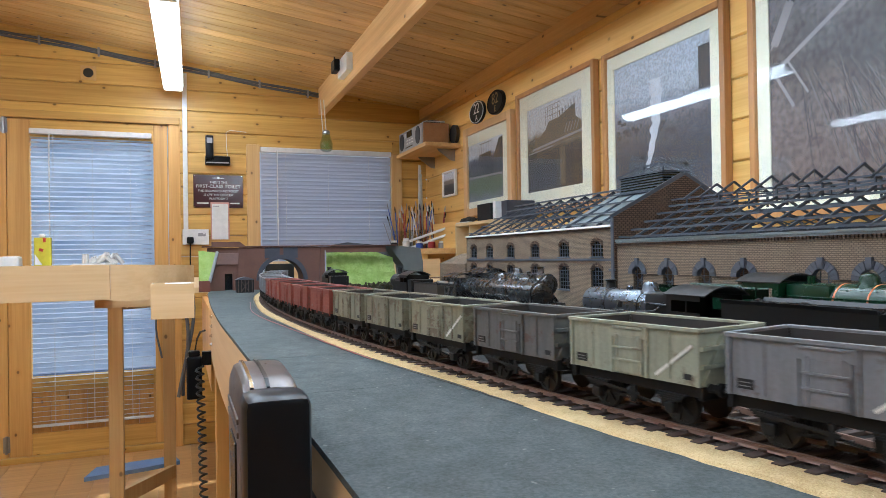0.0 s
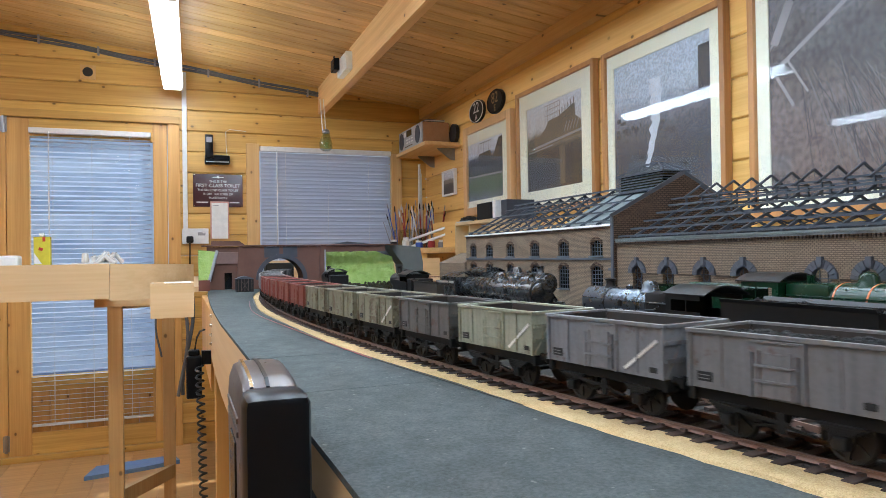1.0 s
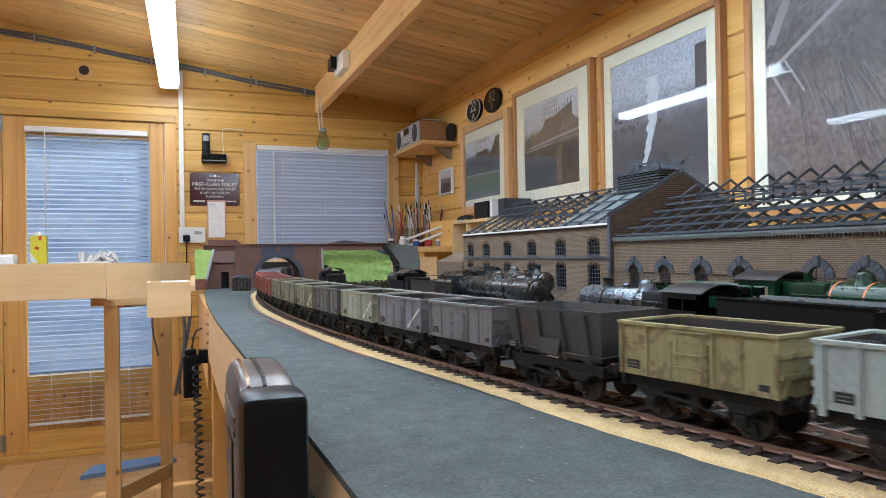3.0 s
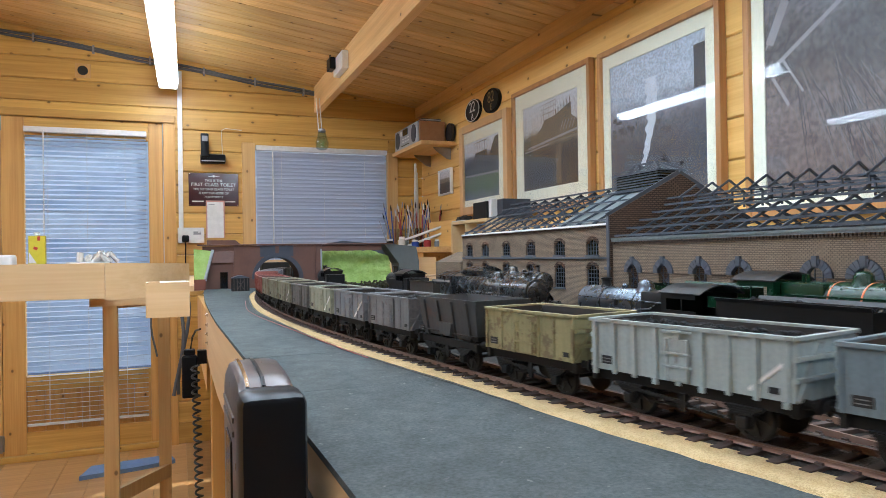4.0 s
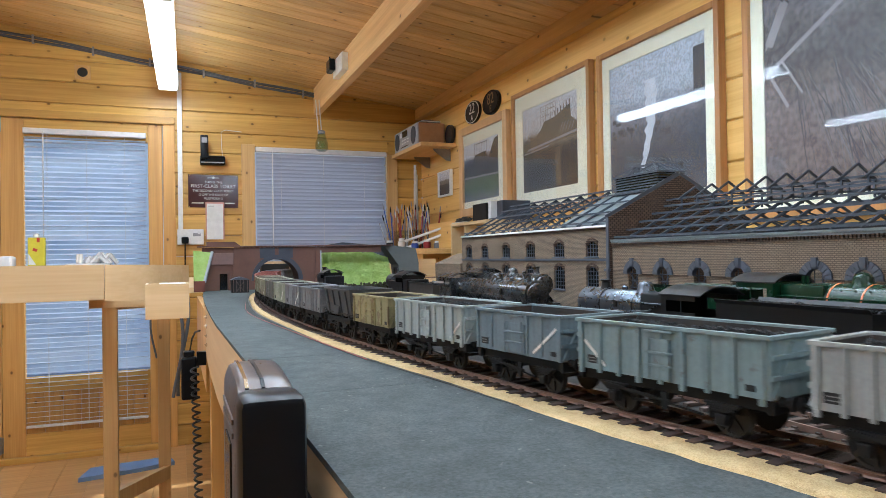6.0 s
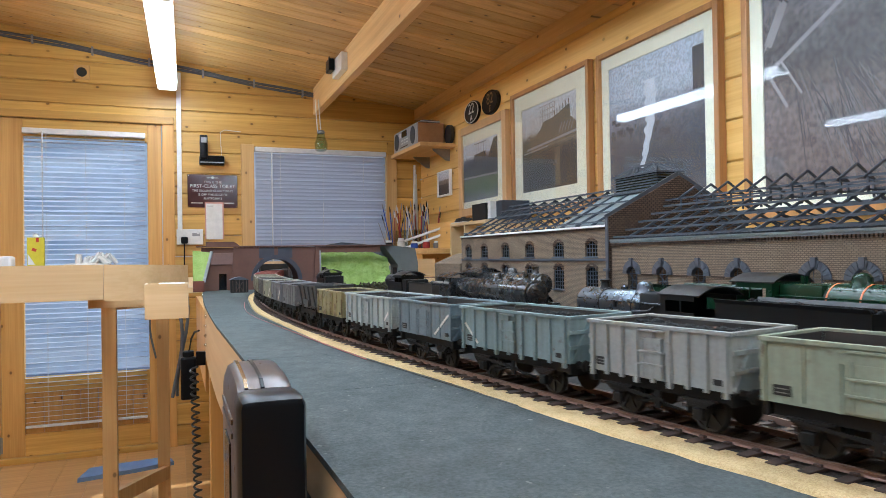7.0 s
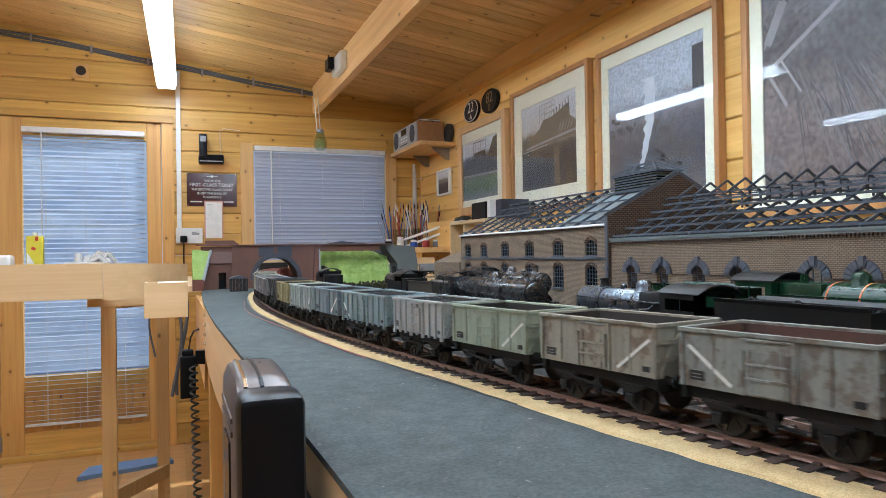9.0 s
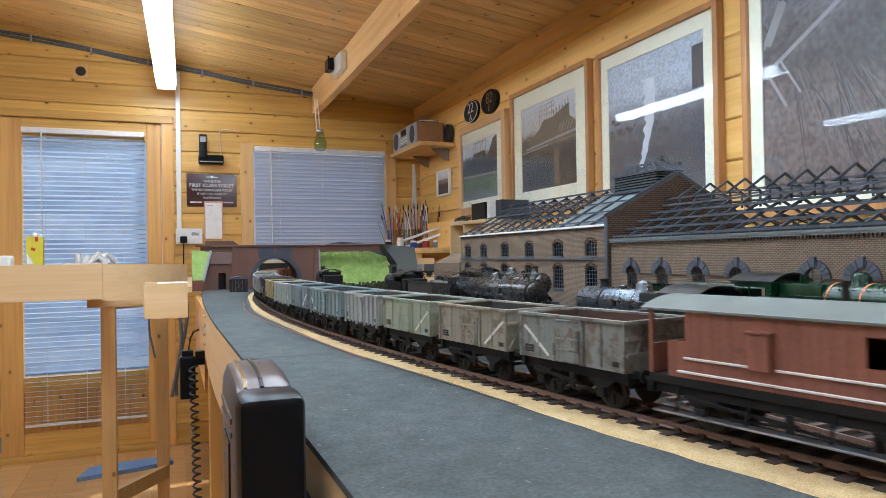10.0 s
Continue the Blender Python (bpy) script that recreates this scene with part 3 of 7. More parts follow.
layout = thing("model_railway_baseboard", "plywood model railway baseboard topped with grey felt", "baseboard")
for y0, y1 in ((-1.2, 0.5045), (0.5052, 0.6948), (0.696, 2.6)):
    bm = B()
    ribbon(bm, np.linspace(y0, y1, 30), edge_x, lambda y: ball_x(y) + 0.004, ZS - 0.004, ZS)
    part("felt_sheet", bm, M["felt"], layout, "charcoal grey felt sheet")
bm = B()
ribbon(bm, np.linspace(-1.2, 2.6, 60), lambda y: edge_x(y) + 0.0092, lambda y: ball_x(y) + 0.078, ZS - 0.016, ZS - 0.0042)
part("deck", bm, M["ply_y"], layout)
bm = B()
ribbon(bm, np.linspace(-1.2, 2.3, 60), lambda y: edge_x(y) + 0.0006, lambda y: edge_x(y) + 0.009, ZS - 0.115, ZS - 0.0043)
part("fascia", bm, M["ply_y"], layout, "curved plywood fascia")
bm = B()
span(bm, (0.2, -1.2, ZY - 0.02), (1.5, 3.4, ZY))
solid("yard_ground", bm, M["yard"], "dark ash-covered model yard ground", "ground", kind="structure")

# ballast shoulder and bed
bm = B()
ys = np.linspace(-1.2, 2.5, 240)
rows, inner, bm2 = [], [], B()
rng = random.Random(3)
for y in ys:
    b = ball_x(y) + rng.gauss(0, 0.0006)
    r_ = rail_x(max(y, 0.1)) + (0.1 - min(y, 0.1)) * 0.23
    rows.append([bm.verts.new((b, y, ZS - 0.0005)), bm.verts.new((b + 0.0025, y, ZS + 0.0016)), bm.verts.new((b + 0.009, y, ZS + 0.0021)), bm.verts.new((r_ - 0.0095, y, ZS + 0.0016)), bm.verts.new((r_ - 0.0065, y, ZS - 0.002))])
    inner.append([bm2.verts.new((r_ - 0.0078, y, ZS + 0.0008)), bm2.verts.new((r_ + 0.054, y, ZS + 0.0006)), bm2.verts.new((r_ + 0.064, y, ZS - 0.004)), bm2.verts.new((r_ + 0.091, y, ZY - 0.001))])
for a, b in zip(rows, rows[1:]):
    for i in range(4):
        bm.faces.new((a[i], a[i + 1], b[i + 1], b[i]))
for a, b in zip(inner, inner[1:]):
    for i in range(3):
        bm2.faces.new((a[i], a[i + 1], b[i + 1], b[i]))
solid("track_bed", bm2, M["dirtbed"], "dark grimy ballast between the rails", "ballast", kind="stuff")
bed = solid("ballast_bed", bm, M["ballast"], "sand-coloured ballast bed of the running line", "ballast", kind="stuff")
bm = B()
for i in range(9000):
    y = rng.uniform(0.12, 1.9) ** 1.25
    u = rng.random()
    x = ball_x(y) + 0.0003 + 0.017 * u
    r = rng.uniform(0.0003, 0.0007)
    q = Euler((rng.uniform(0, 6), rng.uniform(0, 6), 0)).to_matrix()
    vs = [bm.verts.new(Vector((x, y, ZS + 0.0016)) + q @ Vector(p) * r) for p in ((1, 0, 0), (-0.5, 0.8, 0), (-0.5, -0.8, 0), (0, 0, 1.1))]
    for f in ((0, 1, 3), (1, 2, 3), (2, 0, 3)):
        bm.faces.new([vs[k] for k in f])
solid("ballast_stones", bm, M["ballast"], "loose sandy ballast grains along the shoulder", "ballast", kind="stuff")

track = thing("running_line_track", "brown model track on closely set sleepers", "track")


def rail_mesh(off, s0, s1, zr, step=0.04):
    """A bullhead rail beside the line's centre."""
    bm = B()
    sec = [(-0.0011, -0.0032), (0.0011, -0.0032), (0.0005, -0.0022), (0.0005, -0.001), (0.0010, -0.0007), (0.0010, 0), (-0.0010, 0), (-0.0010, -0.0007), (-0.0005, -0.001), (-0.0005, -0.0022)]
    prev = None
    for s in np.arange(s0, s1, step):
        x, y, h = on_line(s)
        n_ = Vector((math.cos(h), -math.sin(h), 0))
        row = [bm.verts.new(Vector((x, y, zr + q)) + n_ * (off + p)) for p, q in sec]
        if prev:
            for i in range(10):
                bm.faces.new((prev[i], prev[(i + 1) % 10], row[(i + 1) % 10], row[i]))
        prev = row
    return bm


for off in (-0.016, 0.016):
    part("rail", rail_mesh(off, -1.0, 3.6, ZR), M["rail"], track)
bm = B()
box(bm, (0, 0, 0), (0.060, 0.0058, 0.003), None, 0.0004)
for sx in (-1, 1):
    for ox in (-0.0022, 0.0022):
        box(bm, (sx * 0.016 + ox, 0, 0.0018), (0.0022, 0.0035, 0.0018))
sl_me = mesh_of("sleeper", bm, M["sleeper"])
s = -0.3
while s < 3.2:
    x, y, h = on_line(s)
    ob = new("sleeper", sl_me)
    ob.parent = track
    ob.matrix_basis = pose(x + random.gauss(0, 0.0004), y, ZR - 0.0046, 0, 0, -math.degrees(h) + random.gauss(0, 0.8))
    s += 0.0152
# yard tracks
YARD_X = (0.405, 0.50, 0.60)
for xt in YARD_X:
    yt = thing("yard_track", "dull brown model siding track", "track", group="yard tracks")
    for off in (-0.016, 0.016):
        bm = B()
        span(bm, (xt + off - 0.001, -0.8, ZY + 0.002), (xt + off + 0.001, 2.6, ZY + 0.0065))
        part("rail", bm, M["rail"], yt)
    for k in range(110):
        ob = new("sleeper", sl_me)
        ob.parent = yt
        ob.matrix_basis = pose(xt, 0.1 + k * 0.0185, ZY + 0.0015)
bm = B()
pts = [Vector((ball_x(y) - 0.004 - 0.012 * math.sin(math.pi * (y - 0.64) / 1.0) ** 2 - 0.006 * math.sin(y * 5), y, ZS + 0.0008)) for y in np.linspace(1.6, 0.64, 40)]
sweep(bm, pts, 0.0004, 6)
rw = bm
M["redwire"] = plain("red_wire", (0.45, 0.05, 0.04), None, 0.4, scale=60, bumps=0.0)
bm = B()
ribbon(bm, np.linspace(0.40, 1.75, 60), lambda y: ball_x(y) - 0.0022 * min(1, (y - 0.39) / 0.15) - 0.0007 * math.sin(y * 17), lambda y: ball_x(y) + 0.001, ZS - 0.0035, ZS + 0.0004)
solid("felt_joint", bm, M["rubber"], "thin black line where felt meets the ballast", "trim", kind="structure")
bm = rw
solid("red_wire", bm, M["redwire"], "thin red wire lying along the ballast edge", "wire")


# ======== engine shed of the model ========
XS = 0.76
shed = thing("engine_shed", "tan brick model engine shed with an open grey roof frame", "model building")


def wall_with_holes(y0, y1, z0, z1, holes, name="wall"):
    """The long wall facing the yard, pierced by rectangular openings (y centre, half width, z0, z1)."""
    holes = sorted(holes)
    bm = B()
    t = 0.006
    y = y0
    for c, w, a, b in holes:
        span(bm, (XS, y, z0), (XS + t, c - w, z1))
        span(bm, (XS, c - w, z0), (XS + t, c + w, a))
        span(bm, (XS, c - w, b), (XS + t, c + w, z1))
        y = c + w
    span(bm, (XS, y, z0), (XS + t, y1, z1))
    bmesh.ops.remove_doubles(bm, verts=bm.verts, dist=1e-5)
    return part(name, bm, M["brick"], shed)


def arch_ring(bm, y, z, r0, r1, x0, x1, a0=0.0, a1=math.pi, n_=14):
    rows = []
    for i in range(n_ + 1):
        a = a0 + (a1 - a0) * i / n_
        c, s_ = math.cos(a), math.sin(a)
        rows.append([bm.verts.new((x0, y + r0 * c, z + r0 * s_)), bm.verts.new((x0, y + r1 * c, z + r1 * s_)), bm.verts.new((x1, y + r1 * c, z + r1 * s_)), bm.verts.new((x1, y + r0 * c, z + r0 * s_))])
    for p, q in zip(rows, rows[1:]):
        for i in range(4):
            bm.faces.new((p[i], p[(i + 1) % 4], q[(i + 1) % 4], q[i]))
    bm.faces.new(rows[0])
    bm.faces.new(rows[-1][::-1])


# single-storey shed hall
YG = 1.074
ZE = 1.180
ARCH_Y = [1.004, 0.923, 0.838, 0.758, 0.631, 0.565, 0.498, 0.43, 0.362, 0.294, 0.226]
ARCH_Z = 1.121
wall_with_holes(-0.3, YG - 0.002, ZY - 0.002, ZE, [(y, 0.0135, 1.07, ARCH_Z + 0.0135) for y in ARCH_Y])
for y in ARCH_Y:
    w = new("arched_window")
    w.parent = shed
    w.empty_display_size = 0.01
    bm = B()
    arch_ring(bm, y, ARCH_Z, 0.0135, 0.0240, XS - 0.0016, XS + 0.004)
    part("arch_back", bm, M["stone"], w)
    for k in range(10):  # voussoirs stand proud of the ring
        bm = B()
        arch_ring(bm, y, ARCH_Z, 0.0137, 0.0246, XS - 0.0034 - 0.0004 * (k % 2), XS - 0.0017, math.pi * (k + 0.06) / 10, math.pi * (k + 0.94) / 10, 2)
        part("voussoir", bm, M["stone"], w)
    bm = B()
    box(bm, (XS - 0.003, y, ARCH_Z + 0.022), (0.005, 0.0075, 0.0125))
    part("keystone", bm, M["stone"], w)
    bm = B()
    for k in (-0.5, 0.5):
        span(bm, (XS + 0.003, y + k * 0.012 - 0.0005, 1.071), (XS + 0.0042, y + k * 0.012 + 0.0005, ARCH_Z + 0.011))
    for z in (1.083, 1.096, 1.109, ARCH_Z):
        span(bm, (XS + 0.003, y - 0.013, z), (XS + 0.0042, y + 0.013, z + 0.001))
    for z in (1.083, 1.109):
        bar(bm, (XS + 0.0036, y - 0.012, z - 0.012), (XS + 0.0036, y + 0.012, z + 0.012), 0.0009, 0.0009)
        bar(bm, (XS + 0.0036, y + 0.012, z - 0.012), (XS + 0.0036, y - 0.012, z + 0.012), 0.0009, 0.0009)
    part("glazing_grid", bm, M["truss"], w)
    bm = B()
    span(bm, (XS - 0.003, y - 0.016, 1.066), (XS + 0.003, y + 0.016, 1.07))
    part("sill", bm, M["stone"], w)
y_prev = YG - 0.03
for y in ARCH_Y:  # impost band between the arches
    if y_prev - y > 0.05:
        bm = B()
        span(bm, (XS - 0.0015, y + 0.026, ARCH_Z - 0.0015), (XS - 0.0002, min(y_prev - 0.026, YG - 0.012), ARCH_Z + 0.0005))
        part("impost_band", bm, M["brick_dk"], shed)
    y_prev = y
bm = B()
span(bm, (XS - 0.003, -0.3, ZE - 0.003), (XS + 0.008, YG - 0.006, ZE))
span(bm, (XS - 0.0045, -0.3, ZE + 0.0002), (XS + 0.008, YG - 0.006, ZE + 0.004))
part("eaves_gutter", bm, M["roofgl"], shed, "grey gutter along the eaves")
bm = B()
y = -0.3
while y < YG - 0.012:
    span(bm, (XS - 0.0032, y, ZE - 0.0075), (XS - 0.0002, y + 0.0028, ZE - 0.0031))
    y += 0.0056
part("dentil_course", bm, M["brick_dk"], shed)

# two-storey offices
YO, ZO = 1.775, 1.2085
UP = [1.732, 1.628, 1.505, 1.381, 1.255, 1.132]
wall_with_holes(YG + 0.002, YO, 1.146, ZO, [(y, 0.021, 1.1525, 1.1835) for y in UP], "office_wall")
wall_with_holes(YG + 0.002, YO, ZY - 0.002, 1.1458, [(y, 0.021, 1.084, 1.1335) for y in UP], "office_wall")
bm = B()
span(bm, (XS - 0.003, YG + 0.002, 1.1445), (XS + 0.001, YO + 0.003, 1.1485))
part("string_course", bm, M["stone"], shed)
bm = B()
span(bm, (XS - 0.005, YG + 0.002, ZO + 0.0003), (XS + 0.012, YO + 0.006, ZO + 0.0042), 0.0006)
part("office_gutter", bm, M["white"], shed, "pale gutter on the office eaves")
bm = B()
y = YG + 0.004
while y < YO:
    span(bm, (XS - 0.0032, y, ZO - 0.0045), (XS - 0.0002, y + 0.0028, ZO))
    y += 0.0056
part("dentil_course", bm, M["brick_dk"], shed)
for y in UP:
    for z0, z1 in ((1.1525, 1.1835), (1.084, 1.1335)):
        w = new("office_window")
        w.parent = shed
        bm = B()
        span(bm, (XS + 0.0042, y - 0.0215, z0), (XS + 0.0056, y + 0.0215, z1))
        part("dark_pane", bm, M["dark"], w)
        bm = B()
        for k in range(-2, 3):
            span(bm, (XS + 0.0025, y + k * 0.0095 - 0.0006, z0), (XS + 0.004, y + k * 0.0095 + 0.0006, z1))
        zz = z0
        while zz < z1 + 0.001:
            span(bm, (XS + 0.0022, y - 0.0205, zz - 0.0006), (XS + 0.0039, y + 0.0205, zz + 0.0006))
            zz += 0.0079
        part("glazing_grid", bm, M["truss"], w)
        bm = B()
        arch_ring(bm, y, z1 - 0.0195, 0.0222, 0.0262, XS - 0.0012, XS + 0.003, radians(32), radians(148), 8)
        arch_ring(bm, y, z1 - 0.0195, 0.0185, 0.0222, XS + 0.0002, XS + 0.003, radians(32), radians(148), 8)
        part("brick_arch", bm, M["brick_dk"], w)
        bm = B()
        span(bm, (XS - 0.003, y - 0.0235, z0 - 0.0032), (XS + 0.003, y + 0.0235, z0))
        part("sill", bm, M["stone"], w)

# gable wall between the two roofs
bm = B()
AP = (0.921, 1.309)
o = [(XS - 0.006, YG, ZY), (XS - 0.006, YG, 1.226), (AP[0], YG, AP[1]), (2 * AP[0] - XS + 0.006, YG, 1.226), (2 * AP[0] - XS + 0.006, YG, ZY)]
prism(bm, o, (0, -0.009, 0))
part("gable_wall", bm, M["brick_dk"], shed, "dark brown brick gable wall")
bm = B()
for sx in (-1, 1):
    bar(bm, (AP[0] + sx * 0.169, YG - 0.0045, 1.2245), (AP[0], YG - 0.0045, AP[1] + 0.002), 0.0035, 0.013)
part("coping", bm, M["truss"], shed)
bm = B()
span(bm, (XS - 0.0085, YG - 0.0085, ZY), (XS - 0.0062, YG - 0.001, 1.225))
span(bm, (XS - 0.012, YG - 0.0115, 1.125), (XS - 0.0062, YG + 0.002, 1.13))
part("corner_pier", bm, M["stone"], shed)

# roof frame of the hall
def slope_pt(x, eave_z, ridge_z, half=0.161):
    return ridge_z - abs(x - AP[0]) / half * (ridge_z - eave_z)


ZRI = 1.262
ys_t = list(np.arange(1.022, -0.28, -0.0412))
for y in ys_t:
    bm = B()
    for sx in (-1, 1):
        bar(bm, (AP[0] + sx * 0.161, y, ZE + 0.004), (AP[0] + sx * 0.036, y, slope_pt(AP[0] + 0.036, ZE, ZRI)), 0.003, 0.004)
        bar(bm, (AP[0] + sx * 0.034, y, 1.235), (AP[0] + sx * 0.034, y, 1.263), 0.0028, 0.0028)
        bar(bm, (AP[0] + sx * 0.042, y, 1.2575), (AP[0], y, 1.283), 0.0028, 0.0034)
        bar(bm, (AP[0] + sx * 0.10, y, slope_pt(AP[0] + 0.10, ZE, ZRI)), (AP[0] + sx * 0.045, y, 1.196), 0.0016, 0.002)
    bar(bm, (AP[0] - 0.036, y, 1.2625), (AP[0] + 0.036, y, 1.2625), 0.002, 0.0022)
    bar(bm, (AP[0] - 0.036, y, 1.241), (AP[0] + 0.036, y, 1.241), 0.002, 0.0022)
    bar(bm, (AP[0] - 0.16, y, ZE + 0.006), (AP[0] + 0.16, y, ZE + 0.012), 0.0018, 0.0022)
    part("roof_truss", bm, M["truss"], shed)
for sx in (-1, 1):
    for f in (0.04, 0.26, 0.5, 0.74, 0.97):
        x = AP[0] + sx * 0.161 * (1 - f * 0.78)
        bm = B()
        z = slope_pt(x, ZE, ZRI) + 0.004
        span(bm, (x - 0.0022, -0.28, z), (x + 0.0022, YG - 0.01, z + 0.0035))
        part("purlin", bm, M["truss"], shed)
    bm = B()
    span(bm, (AP[0] + sx * 0.034 - 0.0015, -0.28, 1.2585), (AP[0] + sx * 0.034 + 0.0015, YG - 0.01, 1.2615))
    part("purlin", bm, M["truss"], shed)
bm = B()
span(bm, (AP[0] + 0.155, -0.3, ZY), (AP[0] + 0.161, YG - 0.01, ZE - 0.001))
part("rear_wall", bm, M["brick"], shed)
# roof frame of the offices
ZRO = 1.296
for y in [1.13, 1.187, 1.245, 1.302] + [1.36 + 0.0573 * k for k in range(8)]:
    bm = B()
    for sx in (-1, 1):
        bar(bm, (AP[0] + sx * 0.161, y, ZO + 0.005), (AP[0] - sx * 0.003, y, ZRO + 0.002), 0.0032, 0.0042)
        bar(bm, (AP[0] + sx * 0.085, y, slope_pt(AP[0] + 0.085, ZO, ZRO)), (AP[0] + sx * 0.04, y, ZO + 0.007), 0.0016, 0.002)
        bar(bm, (AP[0], y, ZRO - 0.002), (AP[0] + sx * 0.04, y, ZO + 0.007), 0.0016, 0.002)
    bar(bm, (AP[0] - 0.158, y, ZO + 0.006), (AP[0] + 0.158, y, ZO + 0.006), 0.0018, 0.0022)
    part("roof_truss", bm, M["truss"], shed)
for sx in (-1, 1):
    for f in (0.06, 0.3, 0.55, 0.8, 0.98):
        x = AP[0] + sx * 0.161 * (1 - f)
        z = slope_pt(x, ZO, ZRO) + 0.005
        bm = B()
        span(bm, (x - 0.002, YG, z), (x + 0.002, YO + 0.008, z + 0.003))
        part("purlin", bm, M["truss"], shed)
bm = B()  # sheeted part of the office roof next to the gable
o = [(XS + 0.01, YG + 0.001, slope_pt(XS + 0.01, ZO, ZRO) + 0.0005), (AP[0] - 0.006, YG + 0.001, slope_pt(AP[0] - 0.006, ZO, ZRO) + 0.0005),
     (AP[0] - 0.006, YG + 0.001, slope_pt(AP[0] - 0.006, ZO, ZRO) - 0.0012), (XS + 0.01, YG + 0.001, slope_pt(XS + 0.01, ZO, ZRO) - 0.0012)]
prism(bm, o, (0, 0.21, 0))
part("roof_sheet", bm, M["roofgl"], shed, "pale grey sheeted roof panel")
bm = B()
span(bm, (AP[0] + 0.155, YG, ZY), (AP[0] + 0.161, YO, ZO - 0.001))
span(bm, (XS, YO, ZY), (AP[0] + 0.161, YO + 0.006, ZO - 0.001))
part("rear_wall", bm, M["brick"], shed)
# louvred lantern on the office roof
lan = new("roof_lantern")
lan.parent = shed
LX, LY0, LY1, LZ0, LZ1 = 0.893, 1.095, 1.235, 1.283, 1.320
bm = B()
span(bm, (LX + 0.001, LY0 + 0.001, LZ0 - 0.03), (LX + 0.054, LY1 - 0.001, LZ1))
part("core", bm, M["dark"], lan)
for k in range(7):
    z = LZ0 + 0.0055 * k
    bm = B()
    for a, b in (((LX - 0.001, LY0), (LX - 0.001, LY1)), ((LX, LY0 - 0.001), (LX + 0.055, LY0 - 0.001))):
        bar(bm, (*a, z), (*b, z), 0.0036, 0.002)
    part("louvre", bm, M["truss"], lan)
c = [(LX - 0.006, LY0 - 0.006, LZ1), (LX + 0.061, LY0 - 0.006, LZ1), (LX + 0.061, LY1 + 0.006, LZ1), (LX - 0.006, LY1 + 0.006, LZ1)]
tp = [(LX + 0.022, LY0 + 0.04, LZ1 + 0.022), (LX + 0.033, LY0 + 0.04, LZ1 + 0.022), (LX + 0.033, LY1 - 0.04, LZ1 + 0.022), (LX + 0.022, LY1 - 0.04, LZ1 + 0.022)]
for i in range(4):
    mid_ = [(u + v) / 2 for u, v in zip(c[i], c[(i + 1) % 4])]
    for a, b, w_ in ((c[i], c[(i + 1) % 4], 0.003), (tp[i], tp[(i + 1) % 4], 0.002), (c[i], tp[i], 0.0024), (mid_, tp[i], 0.0018), (mid_, tp[(i + 1) % 4], 0.0018)):
        bm = B()
        bar(bm, a, b, w_, w_)
        part("roof_bar", bm, M["truss"], lan)

# low lean-to beyond the offices
bm = B()
o = [(XS - 0.005, YO + 0.01, ZY), (XS - 0.005, YO + 0.01, 1.135), (XS + 0.07, YO + 0.01, 1.165), (XS + 0.14, YO + 0.01, 1.135), (XS + 0.14, YO + 0.01, ZY)]
prism(bm, o, (0, 0.2, 0))
annexe = solid("shed_annexe", bm, M["brick"], "small brick annexe with a shallow gabled roof", "model building")


# ======== goods wagons ========
M["frame"] = plain("grimy_black_frame", (0.010, 0.0098, 0.0098), (0.020, 0.0165, 0.0145), 0.7, spec=0.25, scale=200, bumps=0.2, dist=0.0004)
M["wheel"] = plain("dark_wheel", (0.02, 0.018, 0.017), (0.035, 0.03, 0.026), 0.55, 0.2, scale=200)
M["wagon_in"] = plain("dark_wagon_inside", (0.035, 0.032, 0.030), (0.06, 0.045, 0.035), 0.8, scale=150, bumps=0.4)
M["wagon_rust"] = plain("rusty_wagon_inside", (0.11, 0.055, 0.04), (0.06, 0.035, 0.028), 0.85, scale=150, bumps=0.4)
M["coal"] = plain("coal", (0.009, 0.009, 0.010), (0.018, 0.018, 0.019), 0.7, scale=250, bumps=0.6, dist=0.001, spec=0.25)
M["mark"] = plain("white_marking", (0.75, 0.74, 0.70), (0.65, 0.64, 0.6), 0.6, scale=300)
M["numgrey"] = plain("faded_number_grey", (0.20, 0.20, 0.19), None, 0.7, scale=200)
M["patch"] = plain("black_number_patch", (0.015, 0.015, 0.015), None, 0.6, scale=200)


def paint(name, c, rust=0.25, rough=0.6):
    """Weathered wagon paint: dust, rust blooms and rain streaks."""
    m, n, l, b = nodes_of(name)
    v = coords(n, l)
    big = noise_of(n, l, v, 48, 7, 0.7)
    streak = noise_of(n, l, coords(n, l, (300, 300, 18)), 1.0, 3)
    fine = noise_of(n, l, v, 420, 4)
    col = mixed(n, l, ramp(n, l, streak, [(0.42, (0, 0, 0)), (0.68, (0.6, 0.6, 0.6))]), c, tuple(x * 0.55 for x in c))
    hi = 0.64 - rust * 0.29
    col = mixed(n, l, ramp(n, l, big, [(hi, (0, 0, 0)), (hi + 0.05, (0.8,) * 3)]), col, (0.095, 0.048, 0.028))
    col = mixed(n, l, 0.25, col, ramp(n, l, fine, [(0.35, tuple(x * 0.7 for x in c)), (0.65, tuple(min(1, x * 1.2) for x in c))]))
    l.new(col, b.inputs["Base Color"])
    b.inputs["Roughness"].default_value = rough
    bump(n, l, b, fine, 0.12, 0.0004)
    return m


FLOOR, TOP, HW = 0.0245, 0.0545, 0.0265


